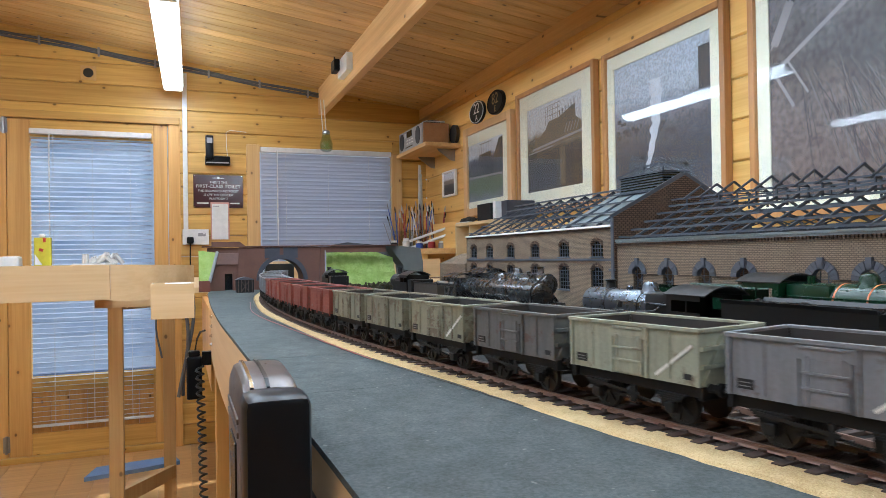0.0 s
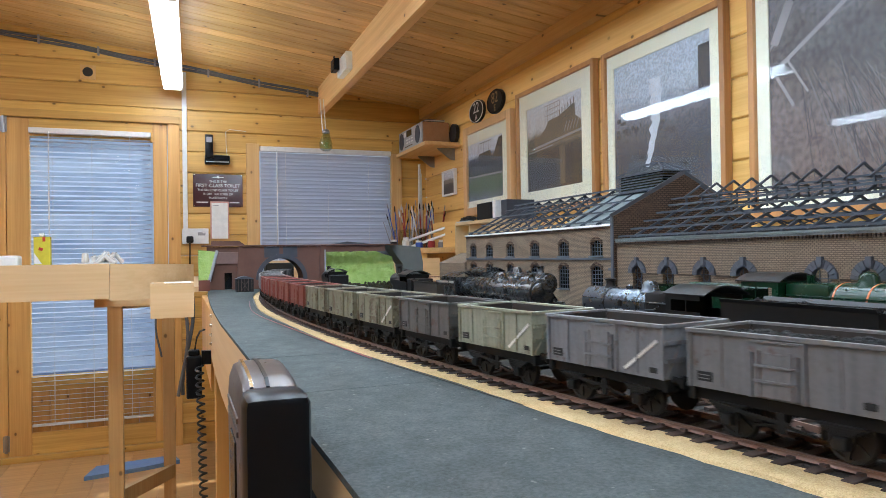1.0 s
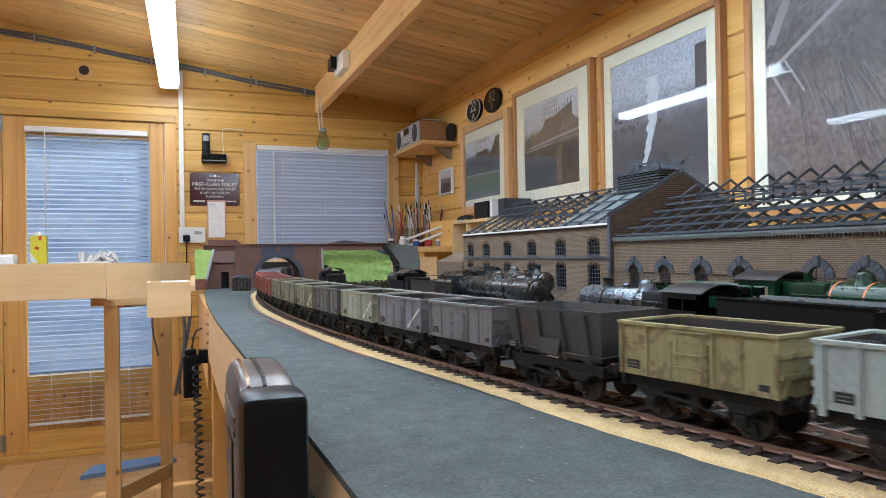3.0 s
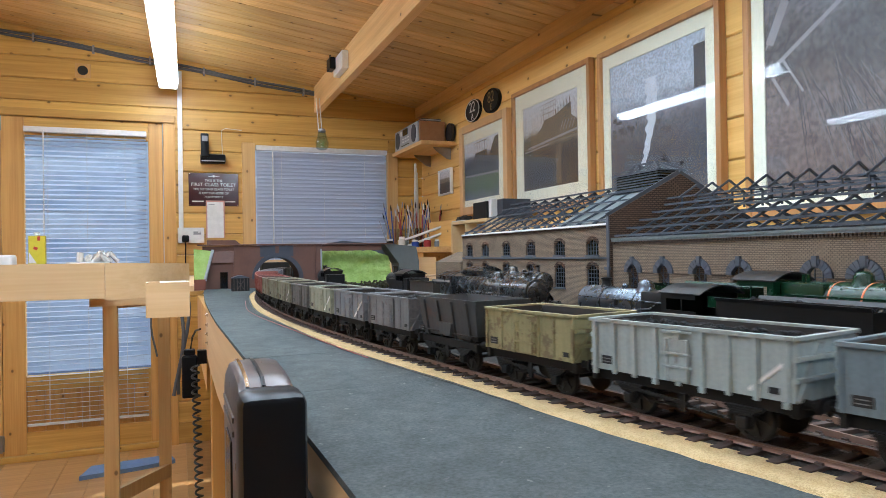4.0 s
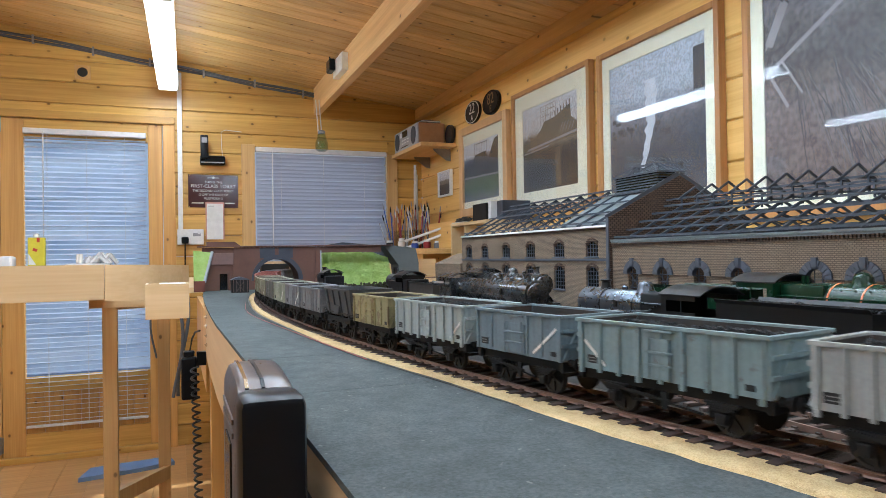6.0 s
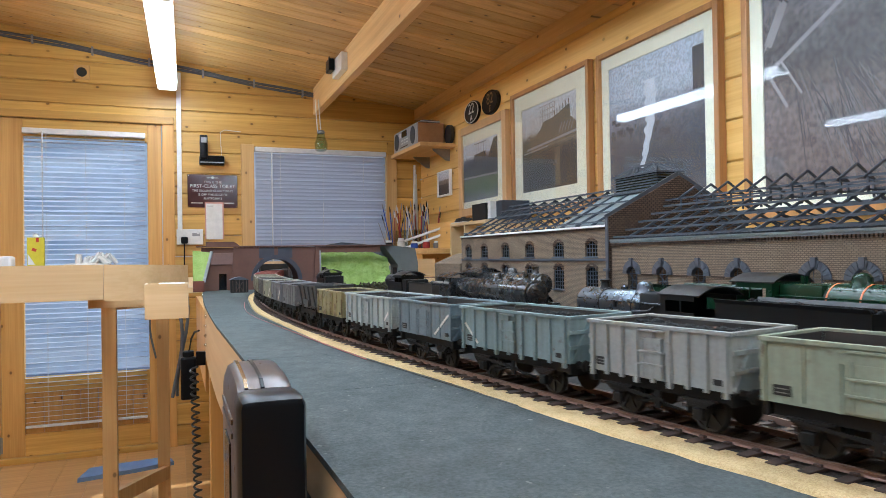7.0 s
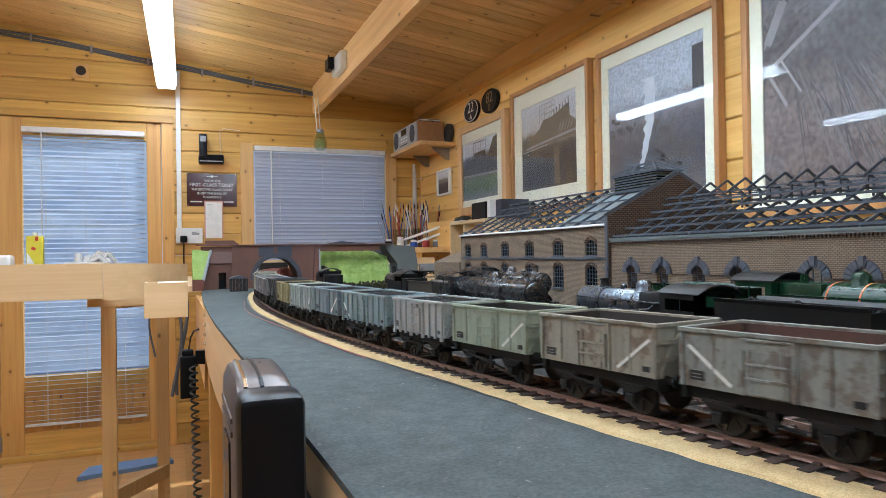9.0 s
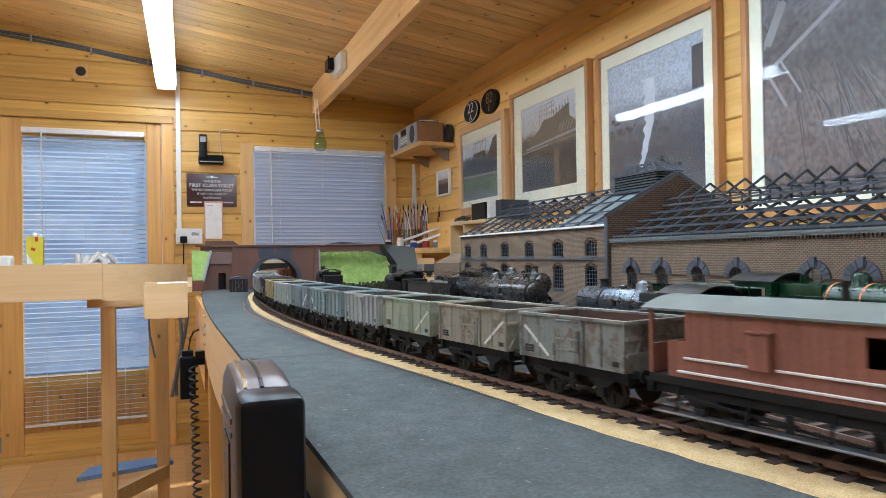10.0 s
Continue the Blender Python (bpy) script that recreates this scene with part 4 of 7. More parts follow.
def running_gear(th, L, wb):
    """Underframe, wheels, buffers and couplings below a wagon of body length L."""
    for sx in (-1, 1):
        bm = B()
        box(bm, (sx * 0.0215, 0, FLOOR - 0.0035), (0.0028, L, 0.006), None, 0.0004)
        part("solebar", bm, M["frame"], th)
        for sy in (-1, 1):
            y = sy * wb / 2
            bm = B()
            prism(bm, [(sx * 0.0222, y - 0.008, FLOOR - 0.006), (sx * 0.0222, y - 0.003, 0.0075), (sx * 0.0222, y + 0.003, 0.0075), (sx * 0.0222, y + 0.008, FLOOR - 0.006)], (sx * 0.0012, 0, 0))
            part("axle_guard", bm, M["frame"], th)
            bm = B()
            box(bm, (sx * 0.0248, y, 0.0108), (0.0042, 0.0062, 0.006), None, 0.0008)
            part("axle_box", bm, M["frame"], th)
            bm = B()
            for k in range(4):
                box(bm, (sx * 0.0242, y, 0.0148 + k * 0.0011), (0.003, 0.011 + k * 0.0032, 0.001))
            part("leaf_spring", bm, M["frame"], th)
            bm = B()
            box(bm, (sx * 0.0155, y - sy * 0.0125, 0.0125), (0.003, 0.0025, 0.009), None, 0.0005)
            bar(bm, (sx * 0.0155, y - sy * 0.0125, 0.016), (sx * 0.017, y - sy * 0.02, FLOOR - 0.004), 0.0012, 0.0012)
            part("brake_shoe", bm, M["frame"], th)
        bm = B()
        bar(bm, (sx * 0.0235, -0.004, 0.0135), (sx * 0.0265, wb / 2 + 0.006, 0.0175), 0.0012, 0.0018)
        bar(bm, (sx * 0.0235, 0.0, FLOOR - 0.006), (sx * 0.0235, 0.0, 0.009), 0.0016, 0.004)
        bar(bm, (sx * 0.0225, -wb / 2 + 0.012, 0.0105), (sx * 0.0225, 0.0, 0.0125), 0.0012, 0.0012)
        bar(bm, (sx * 0.0225, wb / 2 - 0.012, 0.0105), (sx * 0.0225, 0.0, 0.0125), 0.0012, 0.0012)
        part("brake_lever", bm, M["frame"], th)
    for sy in (-1, 1):
        bm = B()
        box(bm, (0, sy * (L / 2 - 0.001), FLOOR - 0.0035), (0.052, 0.0034, 0.0068), None, 0.0005)
        part("headstock", bm, M["frame"], th)
        for sx in (-1, 1):
            bm = B()
            lathe(bm, [(0.0026, 0), (0.002, 0.0036), (0.0013, 0.0038), (0.0013, 0.0062), (0.0038, 0.0063), (0.0036, 0.0073)] if sy > 0 else
                  [(0.0026, 0), (0.002, -0.0036), (0.0013, -0.0038), (0.0013, -0.0062), (0.0038, -0.0063), (0.0036, -0.0073)], (sx * 0.0198, sy * (L / 2 + 0.0005), 0.0235), "Y", 10)
            part("buffer", bm, M["frame"], th)
        bm = B()
        box(bm, (0, sy * (L / 2 + 0.002), 0.0225), (0.0012, 0.005, 0.002))
        for k in range(2):
            box(bm, (0, sy * (L / 2 + 0.0038 + k * 0.0032), 0.0195 - k * 0.003), (0.002, 0.0012, 0.0042), None, 0.0003)
        part("coupling", bm, M["frame"], th)
        bm = B()
        rod(bm, (-0.02, 0, 0), (0.02, 0, 0), 0.0013, 6)
        ws = part("wheelset", bm, M["wheel"], th)
        ws.matrix_basis = pose(0, sy * wb / 2, 0.0112)
        for sx in (-1, 1):
            bm = B()
            lathe(bm, [(0.0118, -0.0006), (0.0112, 0.0), (0.0108, 0.0022), (0.009, 0.0022), (0.009, 0.0012), (0.0028, 0.0012), (0.0028, 0.0026)] if sx > 0 else
                  [(0.0118, 0.0006), (0.0112, 0.0), (0.0108, -0.0022), (0.009, -0.0022), (0.009, -0.0012), (0.0028, -0.0012), (0.0028, -0.0026)], (sx * 0.0145, 0, 0), "X", 18)
            for k in range(3):
                box(bm, (sx * 0.0163, 0, 0), (0.0011, 0.0018, 0.0185), Matrix.Rotation(k * math.pi / 3, 3, "X"))
            part("wheel", bm, M["wheel"], ws)


def shell(bm, L, hw=HW, z0=FLOOR, z1=TOP, t=0.0014, taper=0.0):
    """An open box with thick sides and a floor; taper draws the foot in."""
    def ring(h, o, z):
        return [bm.verts.new(p) for p in ((-h + o, -L / 2 + o, z), (h - o, -L / 2 + o, z), (h - o, L / 2 - o, z), (-h + o, L / 2 - o, z))]
    a, b, c, d = ring(hw, taper, z0), ring(hw, 0, z1), ring(hw, t, z1), ring(hw, t + taper, z0 + 0.004)
    for p, q in ((a, b), (b, c), (c, d)):
        for i in range(4):
            bm.faces.new((p[i], p[(i + 1) % 4], q[(i + 1) % 4], q[i]))
    bm.faces.new(a[::-1])
    bm.faces.new(d)


def coal_heap(L, z, seed, heap=0.004):
    bm = B()
    rg = random.Random(seed)
    for i in range(150):
        x, y = rg.uniform(-0.022, 0.022), rg.uniform(-L / 2 + 0.006, L / 2 - 0.006)
        r = rg.uniform(0.0016, 0.0034)
        h = z + heap * (1 - (abs(x) / 0.024) ** 2) * (0.5 + 0.5 * noise.noise(Vector((x * 60, y * 60, seed))))
        bmesh.ops.create_icosphere(bm, subdivisions=1, radius=r, matrix=Matrix.Translation((x, y, h)) @ Euler((rg.random() * 6, rg.random() * 6, 0)).to_matrix().to_4x4() @ Matrix.Diagonal((1, rg.uniform(0.6, 1.2), rg.uniform(0.5, 1), 1)))
    span(bm, (-0.0245, -L / 2 + 0.0018, z - 0.006), (0.0245, L / 2 - 0.0018, z - 0.001))
    return bm


def wagon(kind, color, label, L=0.1090, stripe=0, load=0, rust=0.25, seed=0):
    """A four-wheeled open wagon. kind: steel, ribbed, wooden or hopper. stripe: 1 or -1 puts the white diagonal at that end."""
    th = thing("goods_wagon", label, "model wagon", group="wagons of the goods train")
    pm = paint("wagon_paint", color, rust)
    bm = B()
    if kind == "hopper":
        shell(bm, L, HW, FLOOR + 0.001, TOP + 0.003, taper=0.005)
    else:
        shell(bm, L)
    part("body", bm, pm, th)

    def rib(c, s, name="side_rib"):
        bm_ = B()
        box(bm_, c, s, None, 0.0003)
        part(name, bm_, pm, th)

    for sx in (-1, 1):
        if kind == "hopper":
            for k in (-0.36, -0.12, 0.12, 0.36):
                bm = B()
                bar(bm, (sx * (HW - 0.0045), k * L, FLOOR), (sx * (HW + 0.0006), k * L, TOP + 0.001), 0.0016, 0.002)
                part("side_rib", bm, pm, th)
        elif kind == "ribbed":
            for k in np.linspace(-0.47, 0.47, 9):
                rib((sx * (HW + 0.0008), k * L, (FLOOR + TOP) / 2 - 0.001), (0.0018, 0.0026, TOP - FLOOR + 0.001))
                if abs(k) > 0.4 or abs(k) < 0.15 and abs(k) > 0.05:
                    rib((sx * (HW + 0.001), k * L, FLOOR - 0.0012), (0.0022, 0.003, 0.0034), "rib_foot")
        elif kind == "steel":
            for k in (-0.49, -0.135, 0.135, 0.49):
                rib((sx * (HW + 0.0006), k * L, (FLOOR + TOP) / 2), (0.0016, 0.0022, TOP - FLOOR))
            for k in (-0.3, 0.3):
                rib((sx * (HW + 0.0004), k * L, (FLOOR + TOP) / 2), (0.0009, 0.0011, TOP - FLOOR - 0.003))
        else:
            for k in (-0.48, -0.15, 0.15, 0.48):
                rib((sx * (HW + 0.0006), k * L, (FLOOR + TOP) / 2 - 0.001), (0.0014, 0.0026, TOP - FLOOR + 0.003))
        if kind != "hopper":  # top angle
            rib((sx * (HW + 0.0004), 0, TOP - 0.0008), (0.0026, L + 0.002, 0.0022), "top_rail")
    for sy in (-1, 1):
        if kind == "hopper":
            break
        rib((0, sy * (L / 2 + 0.0003), TOP - 0.0008), (2 * HW - 0.002, 0.0024, 0.0021), "top_rail")
        if kind == "wooden":
            for k in (-0.45, 0.45):
                rib((k * HW * 1.4, sy * (L / 2 + 0.0008), (FLOOR + TOP) / 2 - 0.002), (0.0032, 0.0022, TOP - FLOOR + 0.004), "end_post")
        else:
            for k in (0.34, 0.66):
                rib((0, sy * (L / 2 + 0.0007), FLOOR + k * (TOP - FLOOR)), (2 * HW, 0.0016, 0.0024), "end_rib")
            for sx in (-1, 1):
                bm = B()
                bar(bm, (sx * (HW - 0.001), sy * (L / 2 + 0.0008), FLOOR + 0.001), (sx * HW * 0.35, sy * (L / 2 + 0.0008), TOP - 0.004), 0.0014, 0.0016)
                part("end_brace", bm, pm, th)
    if kind == "wooden":
        for sx in (-1, 1):
            for k in range(6):
                h = (TOP - FLOOR - 0.002) / 6
                bm = B()
                box(bm, (sx * (HW + 0.0002), 0, FLOOR + h * (k + 0.5)), (0.0009, L - 0.001, h - 0.0005), None, 0.0002)
                part("plank", bm, pm, th)
    if kind != "hopper":
        for sx in (-1, 1):
            bm = B()
            span(bm, (sx * (HW - 0.0022), -L / 2 + 0.0024, FLOOR + 0.0052), (sx * (HW - 0.0015), L / 2 - 0.0024, TOP - 0.0012))
            part("inner_side", bm, M["wagon_rust"] if rust > 0.44 else M["wagon_in"], th, "dark inner lining of the wagon side")
            bm = B()
            span(bm, (-HW + 0.0024, sx * (L / 2 - 0.0022), FLOOR + 0.0052), (HW - 0.0024, sx * (L / 2 - 0.0015), TOP - 0.0012))
            part("inner_end", bm, M["wagon_rust"] if rust > 0.44 else M["wagon_in"], th)
    bm = B()
    span(bm, (-HW + 0.0016, -L / 2 + 0.0016, FLOOR + 0.0042), (HW - 0.0016, L / 2 - 0.0016, FLOOR + 0.005))
    part("inner_floor", bm, M["wagon_in"], th)
    for sx in (-1, 1):
        bm = B()
        w = 0.0265 if kind != "ribbed" else 0.022
        if kind == "hopper":
            prism(bm, [(sx * HW, -0.011, FLOOR + 0.013), (sx * HW, 0.011, FLOOR + 0.013), (sx * HW, 0.008, FLOOR + 0.003), (sx * HW, -0.008, FLOOR + 0.003)], (-sx * 0.004, 0, 0))
        else:
            if kind != "ribbed":
                box(bm, (sx * (HW + 0.0008), 0, FLOOR + 0.0115), (0.0018, w * 0.8, 0.021), None, 0.0003)
                box(bm, (sx * (HW + 0.0009), 0, TOP - 0.0055), (0.0014, w, 0.0062), None, 0.0003)
            if kind == "ribbed":
                box(bm, (sx * (HW + 0.0009), 0, FLOOR + 0.012), (0.0014, w * 0.6, 0.022), None, 0.0003)
        door = part("side_door", bm, pm, th)
        if kind != "hopper":
            for z in (FLOOR + 0.0085, FLOOR + 0.0155, TOP - 0.003):
                bm = B()
                box(bm, (sx * (HW + 0.0019), 0, z), (0.0014, w * 0.8, 0.0012), None, 0.0002)
                part("door_bar", bm, pm, door)
            for k in (-0.3, 0.3):
                bm = B()
                box(bm, (sx * (HW + 0.0018), k * w, FLOOR + 0.012), (0.0012, 0.0013, 0.022), None, 0.0002)
                part("hinge_strap", bm, pm, door)
        if stripe:
            bm = B()
            y0, y1 = (0.20, 0.45) if kind == "steel" else (0.32, 0.455)
            zt_ = TOP - 0.009 if kind == "steel" else TOP - 0.013
            e_ = 1 if stripe > 0 else -1
            bar(bm, (sx * (HW + 0.0003), e_ * y1 * L, zt_), (sx * (HW + 0.0003), e_ * y0 * L, FLOOR + 0.003), 0.0006, 0.0017)
            part("diagonal_stripe", bm, M["mark"], th, "white painted diagonal stripe")
        bm = B()
        box(bm, (sx * (HW + 0.0003), 0.40 * L, FLOOR + 0.006), (0.0005, 0.0085, 0.0048))
        part("number_panel", bm, M["patch"], th)
        for z in (0.0050, 0.0068):
            bm = B()
            box(bm, (sx * (HW + 0.0006), 0.40 * L, FLOOR + z), (0.0003, 0.0058, 0.0005))
            part("number_bar", bm, M["numgrey"], th)
        bm = B()
        box(bm, (sx * (HW + 0.0004), -0.42 * L, FLOOR + 0.0045), (0.0004, 0.005, 0.003))
        part("load_mark", bm, M["patch"], th)
    if load:
        part("coal_load", coal_heap(L, FLOOR + 0.0242, seed + 2), M["coal"], th, "heaped black coal")
    running_gear(th, L, 0.055 if L < 0.12 else 0.072)
    return th


OLIVE, STONE, GREY, DARKG = (0.22, 0.215, 0.15), (0.33, 0.345, 0.26), (0.19, 0.2, 0.215), (0.055, 0.056, 0.058)
RED = (0.21, 0.045, 0.03)
SP, SPL = 0.1118, 0.145
SHORT, LONG = 0.0965, 0.127
TRAIN = []   # (thing, centre s at 10 s)
head = [("steel", GREY, "weathered grey steel mineral wagon with dirty sides", 0, 0, 0.3), ("wooden", RED, "bauxite-red wooden open wagon with plank sides", 0, 0, 0.2),
        ("steel", DARKG, "dark grey grimy steel mineral wagon", 0, 1, 0.3)]
order = [head[k] for k in (0, 0, 2, 0, 2, 0, 0, 0)] + [head[1]] * 5
order += [("steel", OLIVE, "olive-grey weathered steel mineral wagon", 0, 0, 0.4), ("steel", OLIVE, "olive-grey weathered steel mineral wagon", 0, 0, 0.3),
          ("steel", (0.25, 0.245, 0.17), "olive-grey steel wagon with a white diagonal", -1, 0, 0.35), ("steel", (0.12, 0.118, 0.112), "dark brownish-grey steel mineral wagon", 0, 0, 0.3),
          ("steel", STONE, "pale stone-green steel wagon with a white diagonal", -1, 0, 0.15), ("steel", (0.2, 0.205, 0.22), "mid-grey steel wagon with a white diagonal", -1, 0, 0.15),
          ("steel", (0.18, 0.18, 0.185), "plain mid-grey steel mineral wagon with coal", 0, 1, 0.15), ("hopper", DARKG, "dark grey tapered steel hopper wagon", 0, 0, 0.2),
          ("steel", (0.30, 0.27, 0.13), "cream-olive flaking steel mineral wagon", 0, 0, 0.42), ("ribbed", (0.36, 0.41, 0.40), "long pale grey ribbed steel wagon with coal", -1, 1, 0.05),
          ("steel", (0.17, 0.22, 0.25), "blue-grey steel wagon with a white diagonal", -1, 0, 0.1), ("ribbed", (0.21, 0.28, 0.29), "long blue-grey ribbed steel coal wagon", 1, 1, 0.05),
          ("ribbed", (0.34, 0.36, 0.35), "light grey ribbed steel wagon with coal", 0, 1, 0.05), ("steel", (0.29, 0.33, 0.25), "pale green steel wagon with a white diagonal", -1, 0, 0.05),
          ("steel", (0.28, 0.265, 0.21), "dusty weathered grey wagon with a white diagonal", -1, 0, 0.28), ("steel", (0.235, 0.25, 0.225), "rust-stained grey steel mineral wagon", 1, 0, 0.47)]
s = 3.629
for i, (kind, c, lab, st, ld, ru) in enumerate(order):
    long = kind == "ribbed" and i != 25
    w = wagon(kind, c, lab, LONG if long else SHORT, st, ld, ru, i)
    step = SPL if long else SP
    TRAIN.append((w, s - (LONG if long else SHORT) / 2))
    s -= step
VAN_FRONT = s

# brake van at the tail
M["bauxite"] = paint("bauxite_van", (0.25, 0.095, 0.06), 0.1, 0.6)
M["vanroof"] = plain("van_roof_grey", (0.15, 0.17, 0.155), (0.11, 0.125, 0.115), 0.75, scale=80)
van = thing("brake_van", "red-brown goods brake van with a grey curved roof", "model wagon", group="wagons of the goods train")
VL = 0.158
bm = B()
box(bm, (0, 0, 0.0255), (0.050, VL, 0.005), None, 0.0006)
part("floor_frame", bm, M["frame"], van)
CY0, CY1 = -VL / 2 + 0.02, VL / 2 - 0.024
for sx in (-1, 1):
    bm = B()  # cabin side with a window opening near its tail end
    x = sx * 0.0245
    wy0, wy1, wz0, wz1 = -0.047, -0.034, 0.0445, 0.0575
    for a, b in (((CY0, 0.028), (wy0, 0.0628)), ((wy1, 0.028), (CY1, 0.0628)), ((wy0, 0.028), (wy1, wz0)), ((wy0, wz1), (wy1, 0.0628))):
        span(bm, (x - 0.0007, a[0], a[1]), (x + 0.0007, b[0], b[1]))
    bmesh.ops.remove_doubles(bm, verts=bm.verts, dist=1e-6)
    part("cabin_side", bm, M["bauxite"], van)
    bm = B()
    box(bm, (sx * 0.0268, 0.012, 0.0462), (0.0042, 0.0108, 0.0178), None, 0.0007)
    box(bm, (sx * 0.0272, 0.012, 0.0555), (0.0054, 0.0125, 0.0012), None, 0.0003)
    part("ducket", bm, M["bauxite"], van, "side lookout ducket")
    bm = B()
    box(bm, (sx * 0.0246, CY1 + 0.0055, 0.0375), (0.0012, 0.011, 0.019))
    part("veranda_side", bm, M["bauxite"], van)
    for z, y0, y1 in ((0.0385, 0.0195, CY1 + 0.0), (0.0385, CY0 + 0.008, 0.0045), (0.0312, CY0 + 0.004, CY1 + 0.004)):
        bm = B()
        rod(bm, (sx * 0.0262, y0, z), (sx * 0.0262, y1, z), 0.0007, 6)
        part("handrail", bm, M["mark"], van, "off-white handrail")
    for y in (VL / 2 - 0.001, -VL / 2 + 0.001):
        bm = B()
        box(bm, (sx * 0.0236, y, 0.0456), (0.0022, 0.0022, 0.0352))
        part("veranda_post", bm, M["bauxite"], van)
    bm = B()
    box(bm, (sx * 0.027, 0, 0.0095), (0.0075, VL * 0.92, 0.0012), None, 0.0003)
    part("footboard", bm, M["metal_grey"], van, "long grey footboard")
    for y in (-0.06, -0.02, 0.02, 0.06):
        bm = B()
        bar(bm, (sx * 0.024, y, 0.0235), (sx * 0.027, y, 0.010), 0.0012, 0.0012)
        part("footboard_bracket", bm, M["frame"], van)
for y in (CY0, CY1):
    bm = B()
    span(bm, (-0.0236, y - 0.0007, 0.028), (0.0236, y + 0.0007, 0.0628))
    part("cabin_end", bm, M["bauxite"], van)
for sy in (-1, 1):
    bm = B()
    span(bm, (-0.024, sy * (VL / 2 - 0.001) - 0.0006, 0.028), (0.024, sy * (VL / 2 - 0.001) + 0.0006, 0.044))
    part("veranda_end", bm, M["bauxite"], van)
bm = B()
rows = []
for i in range(13):
    a = -1 + 2 * i / 12
    x, z = a * 0.0275, 0.0628 + 0.0062 * (1 - a * a)
    rows.append(((x, z), (x, z + 0.0012)))
o = [(p[0], -VL / 2 - 0.003, p[1]) for p, q in rows] + [(q[0], -VL / 2 - 0.003, q[1]) for p, q in rows[::-1]]
prism(bm, o, (0, VL + 0.006, 0))
part("roof", bm, M["vanroof"], van, "grey curved roof", True)
bm = B()
lathe(bm, [(0.0018, 0), (0.0018, 0.009), (0.0026, 0.0092), (0.0024, 0.011)], (0.008, -0.01, 0.0685), "Z", 10)
part("stove_pipe", bm, M["frame"], van)
running_gear(van, VL, 0.092)
TRAIN.append((van, VAN_FRONT - VL / 2))
SPEED = 0.1342


def motions():
    """The goods train draws away along its line, every wheel turning."""
    times = [0.5 * k for k in range(21)]
    for th, s10 in TRAIN:
        rows = []
        for t in times:
            x, y, h = on_line(s10 - SPEED * (10 - t))
            rows.append((t, pose(x, y, ZR, 0, 0, -math.degrees(h))))
        walk(th, rows)
        if s10 < 2.9:
            for ws in [c for c in th.children if c.name.startswith("wheelset")]:
                b = ws.matrix_basis.translation.copy()
                start = random.uniform(0, 360)
                walk(ws, [(10 * k / 86, pose(b.x, b.y, b.z, start - math.degrees(SPEED * 10 * k / 86 / 0.0112), 0, 0)) for k in range(87)])


# ======== standing engines in the yard ========
M["gunmetal"] = plain("bare_weathered_metal", (0.095, 0.099, 0.104), (0.070, 0.062, 0.054), 0.26, 0.8, scale=90, bumps=0.0)
M["steelblue"] = plain("polished_boiler_black", (0.115, 0.132, 0.155), (0.095, 0.106, 0.122), 0.27, 0.8, scale=60, bumps=0.0)
M["locoblack"] = plain("satin_loco_black", (0.007, 0.007, 0.0075), (0.012, 0.0115, 0.011), 0.38, scale=120, bumps=0.1, dist=0.0003, spec=0.3)
M["locogreen"] = plain("loco_green", (0.007, 0.030, 0.013), (0.006, 0.024, 0.011), 0.24, scale=90, bumps=0.02, spec=0.3)
M["orange"] = plain("orange_lining", (0.55, 0.14, 0.03), (0.5, 0.12, 0.03), 0.4, scale=100, bumps=0.0)
M["tender_brown"] = plain("dusty_tender_side", (0.075, 0.062, 0.048), (0.05, 0.042, 0.035), 0.4, 0.3, scale=120, bumps=0.2)


def spoked(bm, x, y, z, r, side):
    """A driving wheel in the plane of travel."""
    s_ = 1 if side > 0 else -1
    lathe(bm, [(r, 0), (r, s_ * 0.003), (r * 0.86, s_ * 0.003), (r * 0.86, 0)], (x, y, z), "X", 22)
    for k in range(7):
        box(bm, (x + s_ * 0.0015, y, z), (0.0012, 0.0013, r * 1.75), Matrix.Rotation(k * math.pi / 7, 3, "X"))
    lathe(bm, [(r * 0.2, 0), (r * 0.2, s_ * 0.0036)], (x, y, z), "X", 10)


def curved_roof(bm, hw, y0, y1, z, rise, t=0.0012):
    o = []
    for i in range(11):
        a = -1 + 2 * i / 10
        o.append((a * hw, z + rise * (1 - a * a)))
    pts = [(x, y0, zz) for x, zz in o] + [(x, y0, zz + t) for x, zz in o[::-1]]
    prism(bm, pts, (0, y1 - y0, 0))


